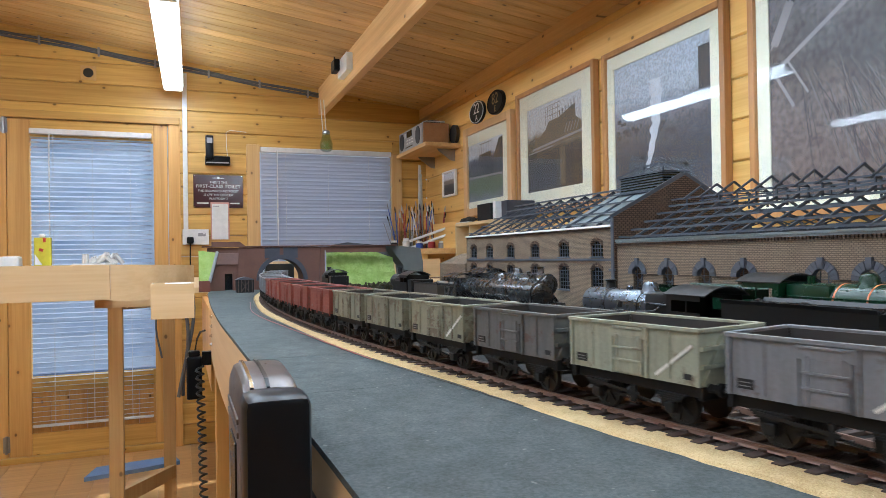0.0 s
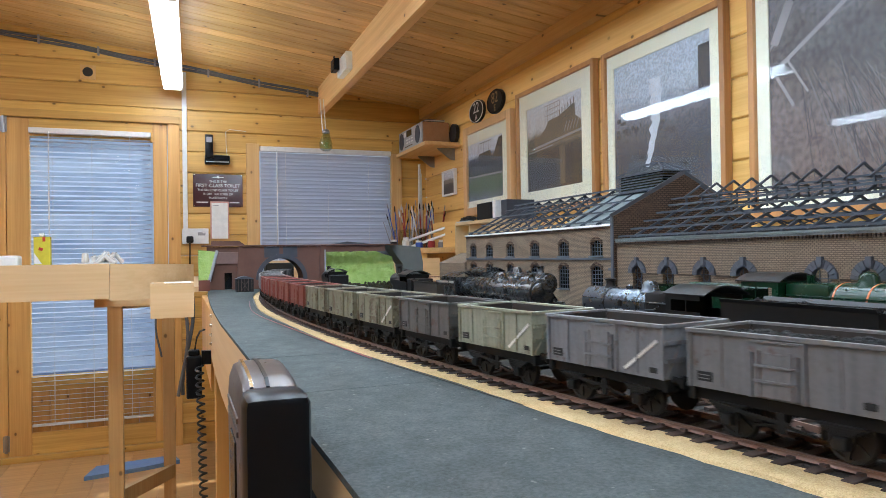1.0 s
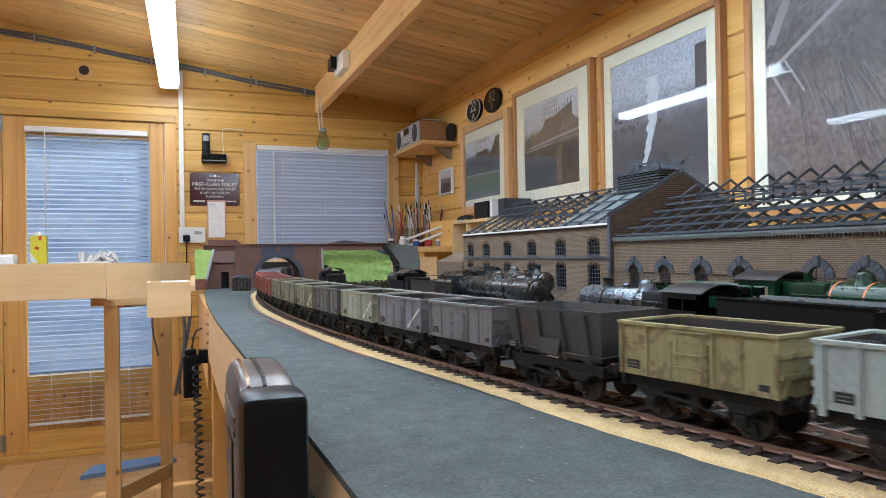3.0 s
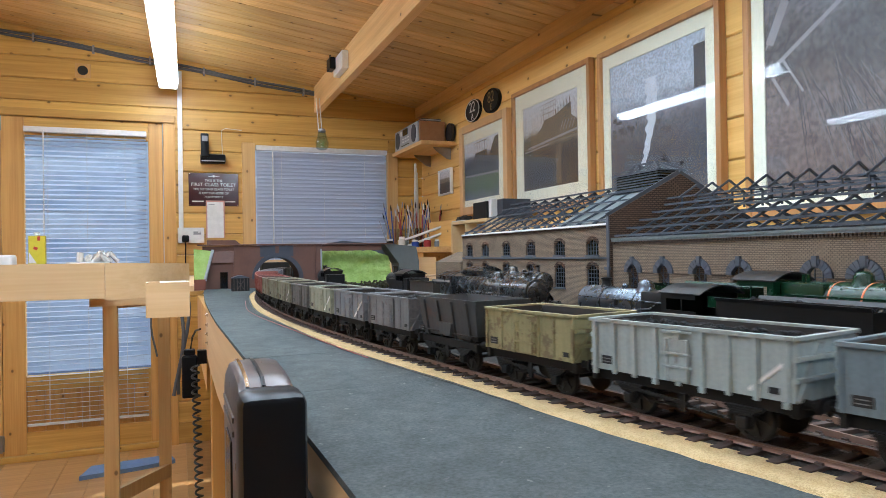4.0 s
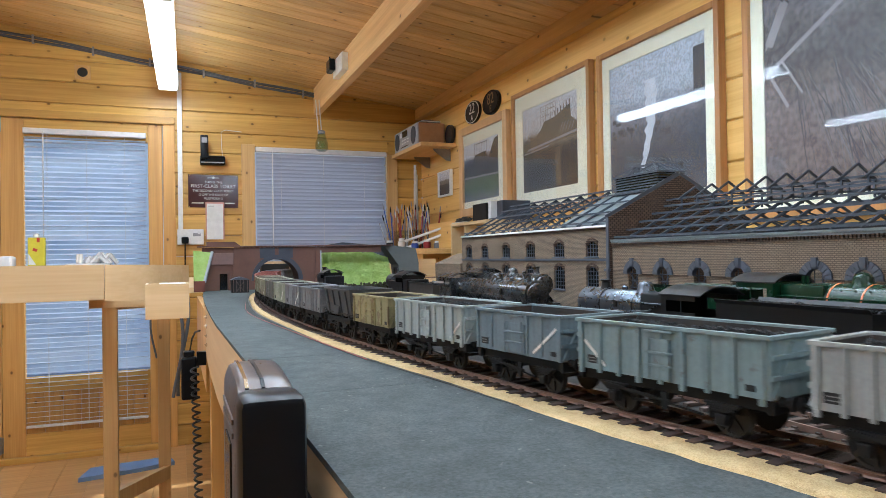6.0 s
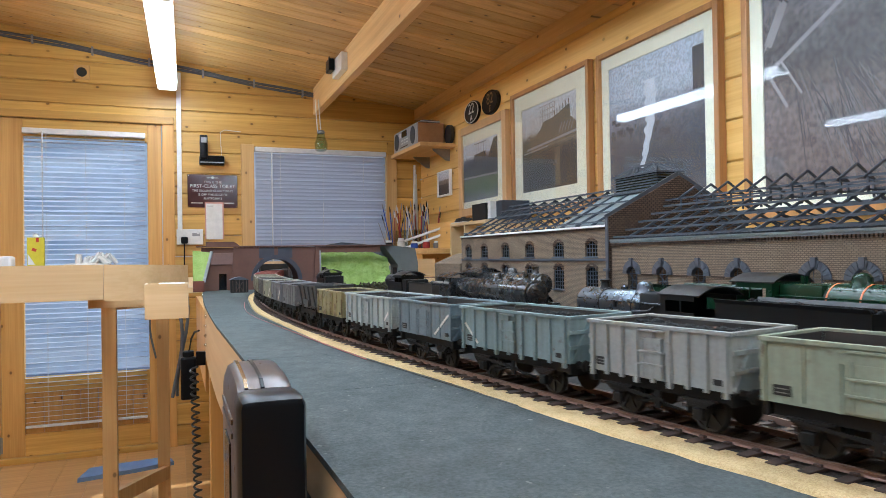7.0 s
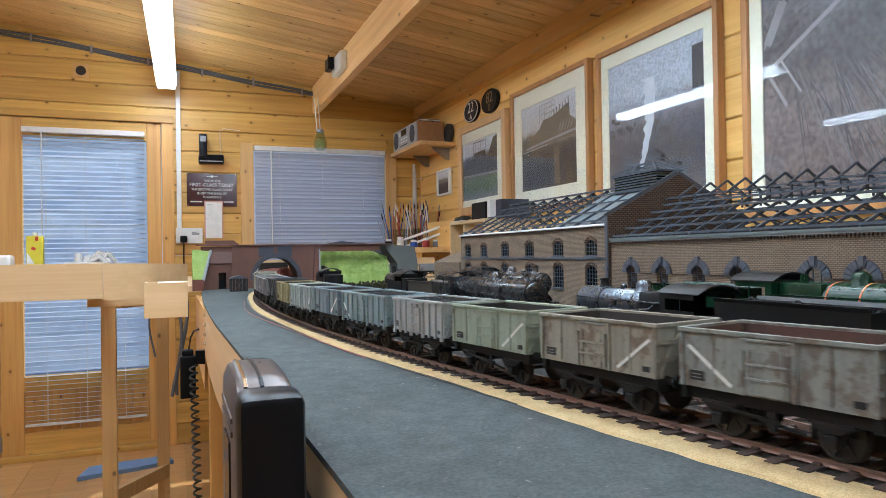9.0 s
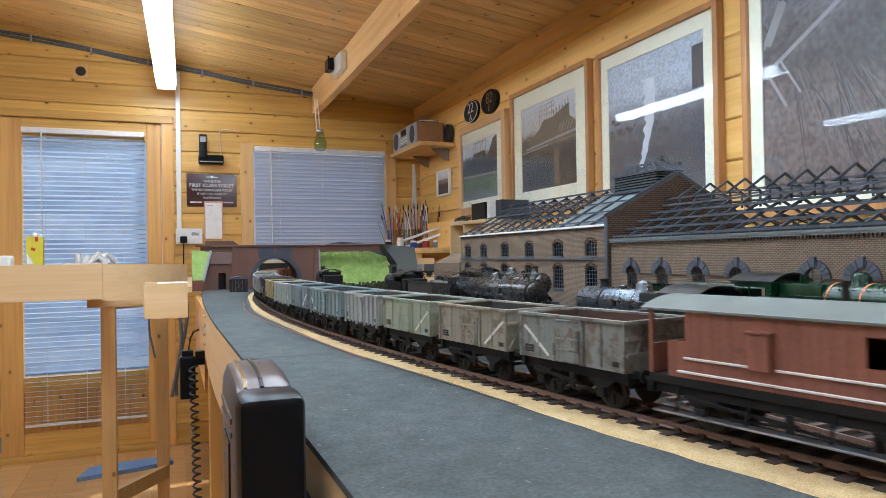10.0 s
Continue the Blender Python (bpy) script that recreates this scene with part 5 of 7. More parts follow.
def engine(at, label, r, zc, L, chim, dome, cab, skin, cabskin, chim_top, square=None, bands=(), wheel_r=0.0165, wheels=(0.08, 0.125, 0.17), tanks=False):
    """A steam engine; distances run back from the front. cab: (front, rear). square: where a square-shouldered firebox begins."""
    th = thing("steam_locomotive", label, "model locomotive", at, group="engines in the yard")
    b0 = 0.004
    bm = B()
    lathe(bm, [(r * 0.97, -b0), (r * 1.04, -b0 - 0.0005), (r * 1.04, -0.05)], (0, 0, zc), "Y", 32)
    part("smokebox", bm, skin, th, smooth=True)
    bm = B()
    lathe(bm, [(r, -0.0502), (r, -(square or cab[0])), (r * 0.98, -(square or cab[0]) - 0.0005)], (0, 0, zc), "Y", 32)
    part("boiler", bm, skin, th, smooth=True)
    bm = B()
    lathe(bm, [(r * 0.9, -b0 + 0.0002), (r * 0.84, 0.0002), (r * 0.5, 0.0025), (0.001, 0.0036)], (0, 0, zc), "Y", 32)
    for k in (-0.35, 0.35):
        box(bm, (-r * 0.2, 0.0025, zc + k * r), (r * 1.1, 0.0012, 0.0016), None, 0.0003)
    rod(bm, (0, 0.003, zc), (0, 0.0062, zc), 0.0015, 8)
    bar(bm, (0, 0.006, zc), (0.004, 0.006, zc - 0.008), 0.0009, 0.0009)
    part("smokebox_door", bm, cabskin, th, smooth=True)
    for y in bands or (0.05, (0.05 + cab[0]) / 2, cab[0] - 0.004):
        bm = B()
        lathe(bm, [(r * 1.012, -y), (r * 1.02, -y - 0.0004), (r * 1.02, -y - 0.0016), (r * 1.012, -y - 0.002)], (0, 0, zc), "Y", 32)
        part("boiler_band", bm, M["orange"] if bands else cabskin, th, smooth=True)
    if square:
        bm = B()
        span(bm, (-r * 0.96, -cab[0], zc - r * 0.9), (r * 0.96, -square, zc + r * 0.93), 0.003)
        part("firebox", bm, skin if bands else M["locoblack"], th, smooth=True)
        for k in range(4):
            for sx in (-1, 1):
                bm = B()
                rod(bm, (sx * r * 0.95, -square - 0.008 - k * (cab[0] - square - 0.016) / 3, zc + r * 0.25), (sx * (r * 0.96 + 0.0008), -square - 0.008 - k * (cab[0] - square - 0.016) / 3, zc + r * 0.25), 0.0014, 8)
                part("washout_plug", bm, M["locoblack"], th)
    top = chim_top - zc
    bm = B()
    lathe(bm, [(0.0085, r * 0.86), (0.0066, r + 0.001), (0.0056, r + 0.004), (0.0056, top - 0.003), (0.0072, top - 0.0022), (0.0072, top - 0.0006), (0.006, top), (0.0045, top), (0.0045, top - 0.004)], (0, -chim, zc), "Z", 20)
    part("chimney", bm, cabskin if skin is not M["gunmetal"] else skin, th, smooth=True)
    bm = B()
    dh = min(top + 0.002, r + 0.011)
    lathe(bm, [(0.0125, r * 0.8), (0.0098, r + 0.001), (0.009, r + 0.003), (0.0088, dh - 0.005), (0.0068, dh - 0.002), (0.003, dh - 0.0004), (0.0003, dh)], (0, -dome, zc), "Z", 22)
    part("dome", bm, skin, th, smooth=True)
    bm = B()
    for k in (-1, 1):
        rod(bm, (k * 0.003, -cab[0] + 0.016, zc + r * 0.9), (k * 0.003, -cab[0] + 0.016, zc + r + 0.006), 0.0018, 8)
    part("safety_valve", bm, skin, th)
    for sx in (-1, 1):
        bm = B()
        pts = [Vector((sx * r * 1.08, -y, zc + r * 0.32)) for y in np.linspace(0.008, cab[0], 8)]
        rod(bm, pts[0], pts[-1], 0.0007, 6)
        for p in pts[1:-1:2]:
            rod(bm, p, p + Vector((-sx * r * 0.16, 0, 0)), 0.0008, 5)
        part("handrail", bm, skin, th)
        bm = B()
        span(bm, (sx * 0.014, -L, 0.0285), (sx * 0.0285, 0.004, 0.0305))
        span(bm, (sx * 0.0275, -L, 0.0255), (sx * 0.0285, 0.004, 0.0285))
        part("running_plate", bm, cabskin, th)
        bm = B()
        y0, y1 = cab
        hz = zc + r * 0.95
        wz0, wz1 = zc + 0.001, zc + r * 0.68
        m_ = (y0 + y1) / 2
        x0, x1 = sx * 0.0262, sx * 0.0275
        span(bm, (x0, -y0 - 0.008, 0.031), (x1, -y0, hz))
        span(bm, (x0, -y1, 0.031), (x1, -y0 - 0.008, wz0))
        span(bm, (x0, -m_ - 0.006, wz0), (x1, -m_ - 0.0045, hz))
        span(bm, (x0, -y1, wz1), (x1, -y0 - 0.008, hz))
        bmesh.ops.remove_doubles(bm, verts=bm.verts, dist=1e-6)
        part("cab_side", bm, cabskin, th)
        bm = B()
        for y in wheels:
            arch_r = wheel_r + 0.004
            for i in range(8):
                a0, a1 = math.pi * i / 8, math.pi * (i + 1) / 8
                p0, p1 = (-y + arch_r * math.cos(a0), wheel_r + arch_r * math.sin(a0)), (-y + arch_r * math.cos(a1), wheel_r + arch_r * math.sin(a1))
                if max(p0[1], p1[1]) > 0.0306:
                    bar(bm, (sx * 0.0245, p0[0], max(p0[1], 0.0306)), (sx * 0.0245, p1[0], max(p1[1], 0.0306)), 0.0075, 0.001)
        if bm.verts:
            part("splasher", bm, cabskin, th)
        else:
            bm.free()
        for y in wheels:
            bm = B()
            spoked(bm, sx * 0.0152, -y, wheel_r, wheel_r, sx)
            part("driving_wheel", bm, M["wheel"], th)
        bm = B()
        bar(bm, (sx * 0.021, -wheels[0], wheel_r - 0.004), (sx * 0.021, -wheels[-1], wheel_r - 0.004), 0.0012, 0.0026)
        part("coupling_rod", bm, M["metal_grey"], th)
        bm = B()
        lathe(bm, [(0.0032, 0), (0.0018, 0.004), (0.0014, 0.0042), (0.0014, 0.008), (0.0045, 0.0082), (0.0043, 0.0094)], (sx * 0.02, 0.006, 0.0245), "Y", 12)
        part("buffer", bm, cabskin, th)
        if r > 0.018:
            bm = B()
            bar(bm, (sx * 0.02, -0.008, 0.031), (sx * r * 0.72, -0.03, zc - r * 0.55), 0.0012, 0.007)
            part("smokebox_stay", bm, cabskin, th)
    bm = B()
    box(bm, (0, 0.004, 0.0245), (0.054, 0.003, 0.0115), None, 0.0005)
    part("buffer_beam", bm, cabskin, th)
    if tanks:
        for sx in (-1, 1):
            bm = B()
            span(bm, (sx * 0.0175, -cab[0] + 0.0005, 0.0308), (sx * 0.0262, -0.055, zc + 0.004), 0.001)
            part("side_tank", bm, cabskin, th)
            bm = B()
            lathe(bm, [(0.0042, 0), (0.0018, -0.004), (0.0014, -0.0042), (0.0014, -0.008), (0.0045, -0.0082), (0.0043, -0.0094)], (sx * 0.02, -cab[1] - 0.03, 0.0245), "Y", 12)
            part("rear_buffer", bm, cabskin, th)
            for z_ in (zc - 0.012, zc + 0.006):
                bm = B()
                rod(bm, (sx * 0.018, -cab[1] - 0.031, z_ - 0.004), (sx * 0.018, -cab[1] - 0.031, z_ + 0.006), 0.0008, 6)
                part("lamp_iron", bm, cabskin, th)
        bm = B()
        span(bm, (-0.0258, -cab[1] - 0.03, 0.02), (0.0258, -cab[1] - 0.0005, zc + 0.008), 0.0015)
        part("bunker", bm, cabskin, th)
        bm = B()
        span(bm, (-0.0262, -cab[1], zc + 0.002), (0.0262, -cab[1] + 0.001, zc + r * 0.95))
        part("cab_rear", bm, cabskin, th)
    bm = B()
    span(bm, (-0.0115, -L, 0.012), (0.0115, 0.002, 0.0285))
    span(bm, (-0.012, -0.045, 0.0285), (0.012, -0.008, zc - r * 0.7))
    part("frames", bm, M["locoblack"], th)
    bm = B()
    span(bm, (-0.0262, -cab[0] - 0.0012, 0.031), (0.0262, -cab[0], zc + r * 0.95))
    part("cab_front", bm, cabskin, th)
    bm = B()
    curved_roof(bm, 0.0285, -cab[1] - 0.008, -cab[0] + 0.003, zc + r * 0.94, 0.0088)
    part("cab_roof", bm, M["locoblack"] if cabskin is not M["gunmetal"] else cabskin, th, smooth=True)
    for sx in (-1, 1):
        bm = B()  # injector pipe down the boiler flank
        sweep(bm, [(sx * r * 0.9, -cab[0] + 0.012, zc + r * 0.5), (sx * r * 1.05, -cab[0] + 0.03, zc - r * 0.1), (sx * r * 1.05, -cab[0] + 0.07, zc - r * 0.3), (sx * r * 1.03, -0.07, zc - r * 0.25)], 0.001, 6)
        part("injector_pipe", bm, skin, th)
        bm = B()
        box(bm, (sx * r * 0.98, -0.085, zc + r * 0.1), (0.005, 0.006, 0.007), None, 0.001)
        part("clack_valve", bm, cabskin, th)
        bm = B()
        box(bm, (sx * 0.021, -0.055, 0.035), (0.009, 0.014, 0.009), None, 0.0012)
        part("lubricator", bm, cabskin, th)
        for k in range(16):
            bm = B()
            y_ = -0.012 - k * (cab[0] - 0.02) / 16
            box(bm, (sx * r * 1.03 * math.cos(0.75), y_, zc + r * 1.03 * math.sin(0.75)), (0.0012, 0.0012, 0.0012))
            part("rivet", bm, skin, th)
    bm = B()
    lathe(bm, [(0.004, r * 0.9), (0.004, r + 0.003), (0.0025, r + 0.0045)], (0, -(chim + dome) / 2, zc), "Z", 12)
    part("top_feed", bm, skin, th)
    return th


def tender(at, label, L, skin, top=0.062, seed=1):
    th = thing("tender", label, "model tender", at, group="engines in the yard")
    bm = B()
    shell(bm, L, 0.0262, 0.029, top, t=0.0012)
    part("tank", bm, skin, th)
    for sx in (-1, 1):
        bm = B()  # flared coping
        prism(bm, [(sx * 0.0262, -L / 2, top), (sx * 0.0288, -L / 2, top + 0.0035), (sx * 0.0278, -L / 2, top + 0.0037), (sx * 0.0252, -L / 2, top)], (0, L, 0))
        part("coping", bm, skin, th)
        bm = B()
        span(bm, (sx * 0.022, -L / 2, 0.012), (sx * 0.0235, L / 2, 0.0285))
        part("tender_frame", bm, M["locoblack"], th)
        for k in (-0.32, 0, 0.32):
            bm = B()
            spoked(bm, sx * 0.0152, k * L, 0.0125, 0.0125, sx)
            part("wheel", bm, M["wheel"], th)
            bm = B()
            box(bm, (sx * 0.025, k * L, 0.0125), (0.003, 0.008, 0.0075), None, 0.0008)
            part("axle_box", bm, M["locoblack"], th)
    bm = coal_heap(L, top - 0.004, seed, 0.007)
    part("coal", bm, M["coal"], th, "heaped coal")
    return th


def facing(x, y, towards):
    """towards: True when the engine looks down the yard at the viewer."""
    return pose(x, y, ZY + 0.0066, 0, 0, 180 if towards else 0)


engine(facing(0.50, 0.887, True), "unpainted grey metal mainline engine on the yard track", 0.0192, 0.0565, 0.345, 0.032, 0.136, (0.275, 0.335), M["gunmetal"], M["gunmetal"], 0.0865,
       bands=(), wheels=(0.11, 0.155, 0.2, 0.245))
tender(facing(0.50, 1.335, True), "dusty brown-grey tender behind the unpainted engine", 0.145, M["tender_brown"], 0.058, 3)
goods_engine = engine(facing(0.50, 0.755, False), "black goods engine with a shiny steel-blue boiler", 0.0185, 0.0545, 0.225, 0.04, 0.117, (0.176, 0.226), M["steelblue"], M["locoblack"], 0.084,
       square=0.128, wheels=(0.065, 0.115, 0.165))
black_tender = tender(facing(0.50, 0.425, False), "black coal-filled tender with a pale lining", 0.155, M["locoblack"], 0.068, 4)
engine(facing(0.60, 0.27, True), "dark green engine with orange boiler bands and black cab roof", 0.0205, 0.063, 0.31, 0.03, 0.178, (0.257, 0.306), M["locogreen"], M["locogreen"], 0.1,
       square=0.205, bands=(0.06, 0.11, 0.165, 0.2), wheels=(0.09, 0.15, 0.21))
tender(facing(0.60, 0.655, True), "pale green tender heaped with coal", 0.13, M["locogreen"], 0.072, 5)
engine(facing(0.60, 1.04, True), "grey metal engine standing close to the shed", 0.0185, 0.0625, 0.3, 0.03, 0.12, (0.23, 0.29), M["gunmetal"], M["gunmetal"], 0.094, wheels=(0.09, 0.14, 0.19))
tender(facing(0.60, 1.43, True), "black tender standing by the shed", 0.13, M["locoblack"], 0.06, 6)
engine(facing(0.50, 1.62, False), "small black tank engine seen from its bunker end", 0.017, 0.056, 0.17, 0.03, 0.08, (0.11, 0.165), M["locoblack"], M["locoblack"], 0.09, wheels=(0.05, 0.085, 0.12), tanks=True)
engine(facing(0.415, 2.06, False), "small black tank engine near the grass bank", 0.017, 0.056, 0.15, 0.03, 0.07, (0.1, 0.148), M["locoblack"], M["locoblack"], 0.088, wheels=(0.04, 0.075, 0.11), tanks=True)


# pale lining on the near black tender
bm = B()
for a, b in (((-0.072, 0.032), (0.072, 0.032)), ((-0.072, 0.050), (0.072, 0.050)), ((-0.072, 0.032), (-0.072, 0.050)), ((0.072, 0.032), (0.072, 0.050))):
    bar(bm, (-0.0264, a[0], a[1]), (-0.0264, b[0], b[1]), 0.0003, 0.0004)
part("lining", bm, M["mark"], black_tender, "thin pale lining")


# ======== bridge, hut and banks at the far end of the layout ========
YP = 2.26
bridge = thing("road_bridge", "brown model road bridge with a wide blue-brick arch", "model bridge")
AX, AR, AZ = 0.3075, 0.0695, 1.088
bm = B()
n_a = 20
hole = [(AX - AR * math.cos(math.pi * i / n_a), AZ + AR * math.sin(math.pi * i / n_a)) for i in range(n_a + 1)]
pl = [(0.185, YP, ZS), (AX - AR, YP, ZS)] + [(x, YP, z) for x, z in hole] + [(AX + AR, YP, ZS), (0.452, YP, ZS), (0.452, YP, 1.196), (0.185, YP, 1.196)]
prism(bm, pl, (0, 0.11, 0))
part("arch_wall", bm, M["brown"], bridge)
bm = B()
rows = []
for i in range(n_a + 1):
    a = math.pi * i / n_a
    c_, s_ = -math.cos(a), math.sin(a)
    rows.append([bm.verts.new((AX + q * c_, y, AZ + q * s_)) for q, y in ((AR - 0.001, YP - 0.003), (AR + 0.013, YP - 0.003), (AR + 0.013, YP - 0.0004), (AR - 0.001, YP - 0.0004))])
for p, q in zip(rows, rows[1:]):
    for i in range(4):
        bm.faces.new((p[i], p[(i + 1) % 4], q[(i + 1) % 4], q[i]))
part("arch_ring", bm, M["bluebrick"], bridge, "blue-black brick arch ring")
for x0, x1 in ((0.252, 0.30), (0.312, 0.358)):
    bm = B()
    span(bm, (x0, YP - 0.0016, AZ + AR + 0.002), (x1, YP - 0.0003, 1.194))
    part("blue_patch", bm, M["bluebrick"], bridge)
bm = B()
span(bm, (0.06, YP - 0.006, 1.1965), (0.70, YP + 0.012, 1.2005), 0.001)
part("parapet_coping", bm, M["brown"], bridge)
bm = B()
span(bm, (0.452, YP + 0.001, 1.176), (0.66, YP + 0.01, 1.196))
part("parapet", bm, M["brown"], bridge)
for x in (0.178, 0.44):
    bm = B()
    o = [(x - 0.014, YP - 0.008, ZS), (x + 0.012, YP - 0.008, ZS), (x + 0.006, YP - 0.008, 1.196), (x - 0.006, YP - 0.008, 1.196)]
    prism(bm, o, (0, 0.0075, 0))
    part("pilaster", bm, M["brown"], bridge)
bm = B()
span(bm, (0.446, YP - 0.010, 1.085), (0.4505, YP - 0.0085, 1.183))
part("edge_strip", bm, M["stone_lt"], bridge)

hutw = thing("retaining_wall", "brown retaining wall with a small dark doorway", "model wall")
bm = B()
for a, b in (((0.076, 1.06), (0.128, 1.195)), ((0.152, 1.06), (0.1845, 1.195)), ((0.128, 1.112), (0.152, 1.195))):
    span(bm, (a[0], YP + 0.002, a[1] if a[1] > 1.07 else ZS), (b[0], YP + 0.02, b[1]))
span(bm, (0.12, YP + 0.03, ZS), (0.16, YP + 0.035, 1.12))
part("wall", bm, M["brown"], hutw)
bm = B()
span(bm, (0.103, YP - 0.003, 1.141), (0.178, YP + 0.0015, 1.178), 0.001)
part("panel", bm, M["brown_lt"], hutw, "pale faded panel")
bm = B()
span(bm, (0.127, YP + 0.024, ZS), (0.153, YP + 0.028, 1.115))
part("doorway", bm, M["dark"], hutw)
bm = B()
prism(bm, [(0.09, YP + 0.002, 1.2008), (0.09, YP + 0.002, 1.214), (0.175, YP + 0.002, 1.214), (0.192, YP + 0.002, 1.2008)], (0, 0.02, 0))
part("raised_block", bm, M["brown"], hutw)

bm = B()
vs = [bm.verts.new(p) for p in ((0.05, YP - 0.045, 1.094), (0.078, YP - 0.045, 1.094), (0.103, YP - 0.001, 1.18), (0.05, YP - 0.001, 1.187), (0.05, YP - 0.001, ZS), (0.078, YP - 0.001, ZS), (0.05, YP - 0.045, ZS), (0.078, YP - 0.045, ZS))]
for f in ((0, 1, 2, 3), (0, 6, 7, 1), (1, 7, 5, 2), (3, 4, 6, 0), (2, 5, 4, 3)):
    bm.faces.new([vs[i] for i in f])
solid("grass_slope", bm, M["grass"], "steep bank of bright green scatter grass", "model bank")
bm = B()
bar(bm, (0.0805, YP - 0.048, 1.088), (0.106, YP - 0.006, 1.183), 0.007, 0.006)
solid("wing_wall_coping", bm, M["stone_lt"], "sloping grey stone coping of the wing wall", "model wall")
bm = B()
span(bm, (0.049, YP - 0.053, ZS), (0.082, YP - 0.0465, 1.0925))
solid("wing_wall", bm, M["brown_red"], "red-brown wing wall at the foot of the bank", "model wall")

hut = thing("lineside_hut", "small dark wooden lineside hut with a curved roof", "model hut")
bm = B()
span(bm, (0.151, 2.08, ZS), (0.2, 2.125, 1.097))
part("hut_wall", bm, M["frame"], hut)
bm = B()
pts = [(0.149 + 0.053 * i / 8, 2.077, 1.0972 + 0.008 * math.sin(math.pi * i / 8)) for i in range(9)]
prism(bm, pts, (0, 0.051, 0))
part("roof", bm, M["truss"], hut)
for x in (0.156, 0.165, 0.175, 0.185, 0.195):
    bm = B()
    span(bm, (x - 0.0008, 2.0785, ZS + 0.002), (x + 0.0008, 2.0799, 1.096))
    part("batten", bm, M["sleeper"], hut)
for a, b in ((0.166, 0.184), (0.184, 0.166)):
    bm = B()
    bar(bm, (a, 2.0788, ZS + 0.006), (b, 2.0788, 1.09), 0.0014, 0.0014)
    part("door_brace", bm, M["sleeper"], hut)

# grass bank right of the bridge, rough on top
bm = B()
grid = []
for i in range(40):
    row = []
    for j in range(16):
        x, v = 0.455 + 0.245 * i / 39, j / 15
        z = 1.064 + v * (0.112 - 0.02 * max(0, i / 39 - 0.75) * 4) + 0.0035 * noise.noise(Vector((x * 70, v * 9, 1)))
        row.append(bm.verts.new((x, 2.262 + 0.05 * v + 0.004 * noise.noise(Vector((x * 50, v * 6, 7))), z)))
    grid.append(row)
for a, b in zip(grid, grid[1:]):
    for j in range(15):
        bm.faces.new((a[j], a[j + 1], b[j + 1], b[j]))
bank = solid("grass_bank", bm, M["grass"], "bright green scatter-grass bank with bare pale patches", "model bank")
bm = B()
rng = random.Random(8)
for i in range(5000):
    u, v = rng.random(), rng.random()
    p = Vector((0.455 + 0.24 * u, 2.262 + 0.05 * v, 1.064 + v * (0.112 - 0.02 * max(0, u - 0.75) * 4)))
    d_ = Vector((rng.gauss(0, 0.4), -0.6, 0.8)).normalized() * rng.uniform(0.002, 0.005)
    s_ = Vector((rng.uniform(0.0003, 0.0006), 0, 0))
    bm.faces.new([bm.verts.new(p - s_), bm.verts.new(p + s_), bm.verts.new(p + d_)])
solid("grass_tufts", bm, M["grass"], "short green static grass on the bank", "grass", kind="stuff")
bm = B()
prism(bm, [(0.46, 2.325, 1.18), (0.49, 2.325, 1.203), (0.54, 2.325, 1.211), (0.60, 2.325, 1.205), (0.668, 2.325, 1.199), (0.70, 2.325, 1.15), (0.70, 2.325, ZY), (0.46, 2.325, ZY)], (0, 0.02, 0))
solid("bank_former", bm, M["truss"], "dull grey-green profile board behind the bank", "model scenery")
bm = B()
o = [(0.672, 2.27, 1.2), (0.79, 2.27, 1.188), (0.80, 2.27, 1.135), (0.80, 2.27, ZY), (0.735, 2.27, ZY), (0.725, 2.27, 1.13)]
prism(bm, o, (0, 0.09, 0))
solid("grey_abutment", bm, M["greyblock"], "flat grey unfinished abutment block", "model scenery")
bm = B()
for i in range(800):
    x, z = rng.uniform(0.452, 0.70), rng.random() ** 1.5
    k = noise.noise(Vector((x * 45, 3, 0)))
    p = Vector((x, 2.235 + rng.uniform(-0.012, 0.012), ZY + z * (0.034 + 0.016 * k)))
    bmesh.ops.create_icosphere(bm, subdivisions=1, radius=rng.uniform(0.002, 0.005), matrix=Matrix.Translation(p))
M["bramble"] = plain("brown_scrub", (0.05, 0.04, 0.018), (0.035, 0.04, 0.014), 0.95, scale=300, bumps=0.8, dist=0.002)
solid("scrub_row", bm, M["bramble"], "row of brown-green scrub along the bank foot", "model scrub", kind="stuff")
# return curve board beyond the bridge
bm = B()
span(bm, (0.02, 2.6005, ZS - 0.02), (1.58, 4.1, ZS - 0.001))
solid("return_curve_board", bm, M["ply"], "plain plywood baseboard beyond the bridge", "baseboard")
bm = B()
span(bm, (0.36, 3.15, ZS), (1.2, 3.165, 1.145))
solid("curve_backboard", bm, M["ply"], "pale plywood upstand beyond the bridge", "baseboard")
bm = B()
span(bm, (0.34, 3.0, ZS), (0.46, 3.07, 1.135), 0.004)
solid("dark_stock_box", bm, M["frame"], "dark box van standing beyond the arch", "model wagon")

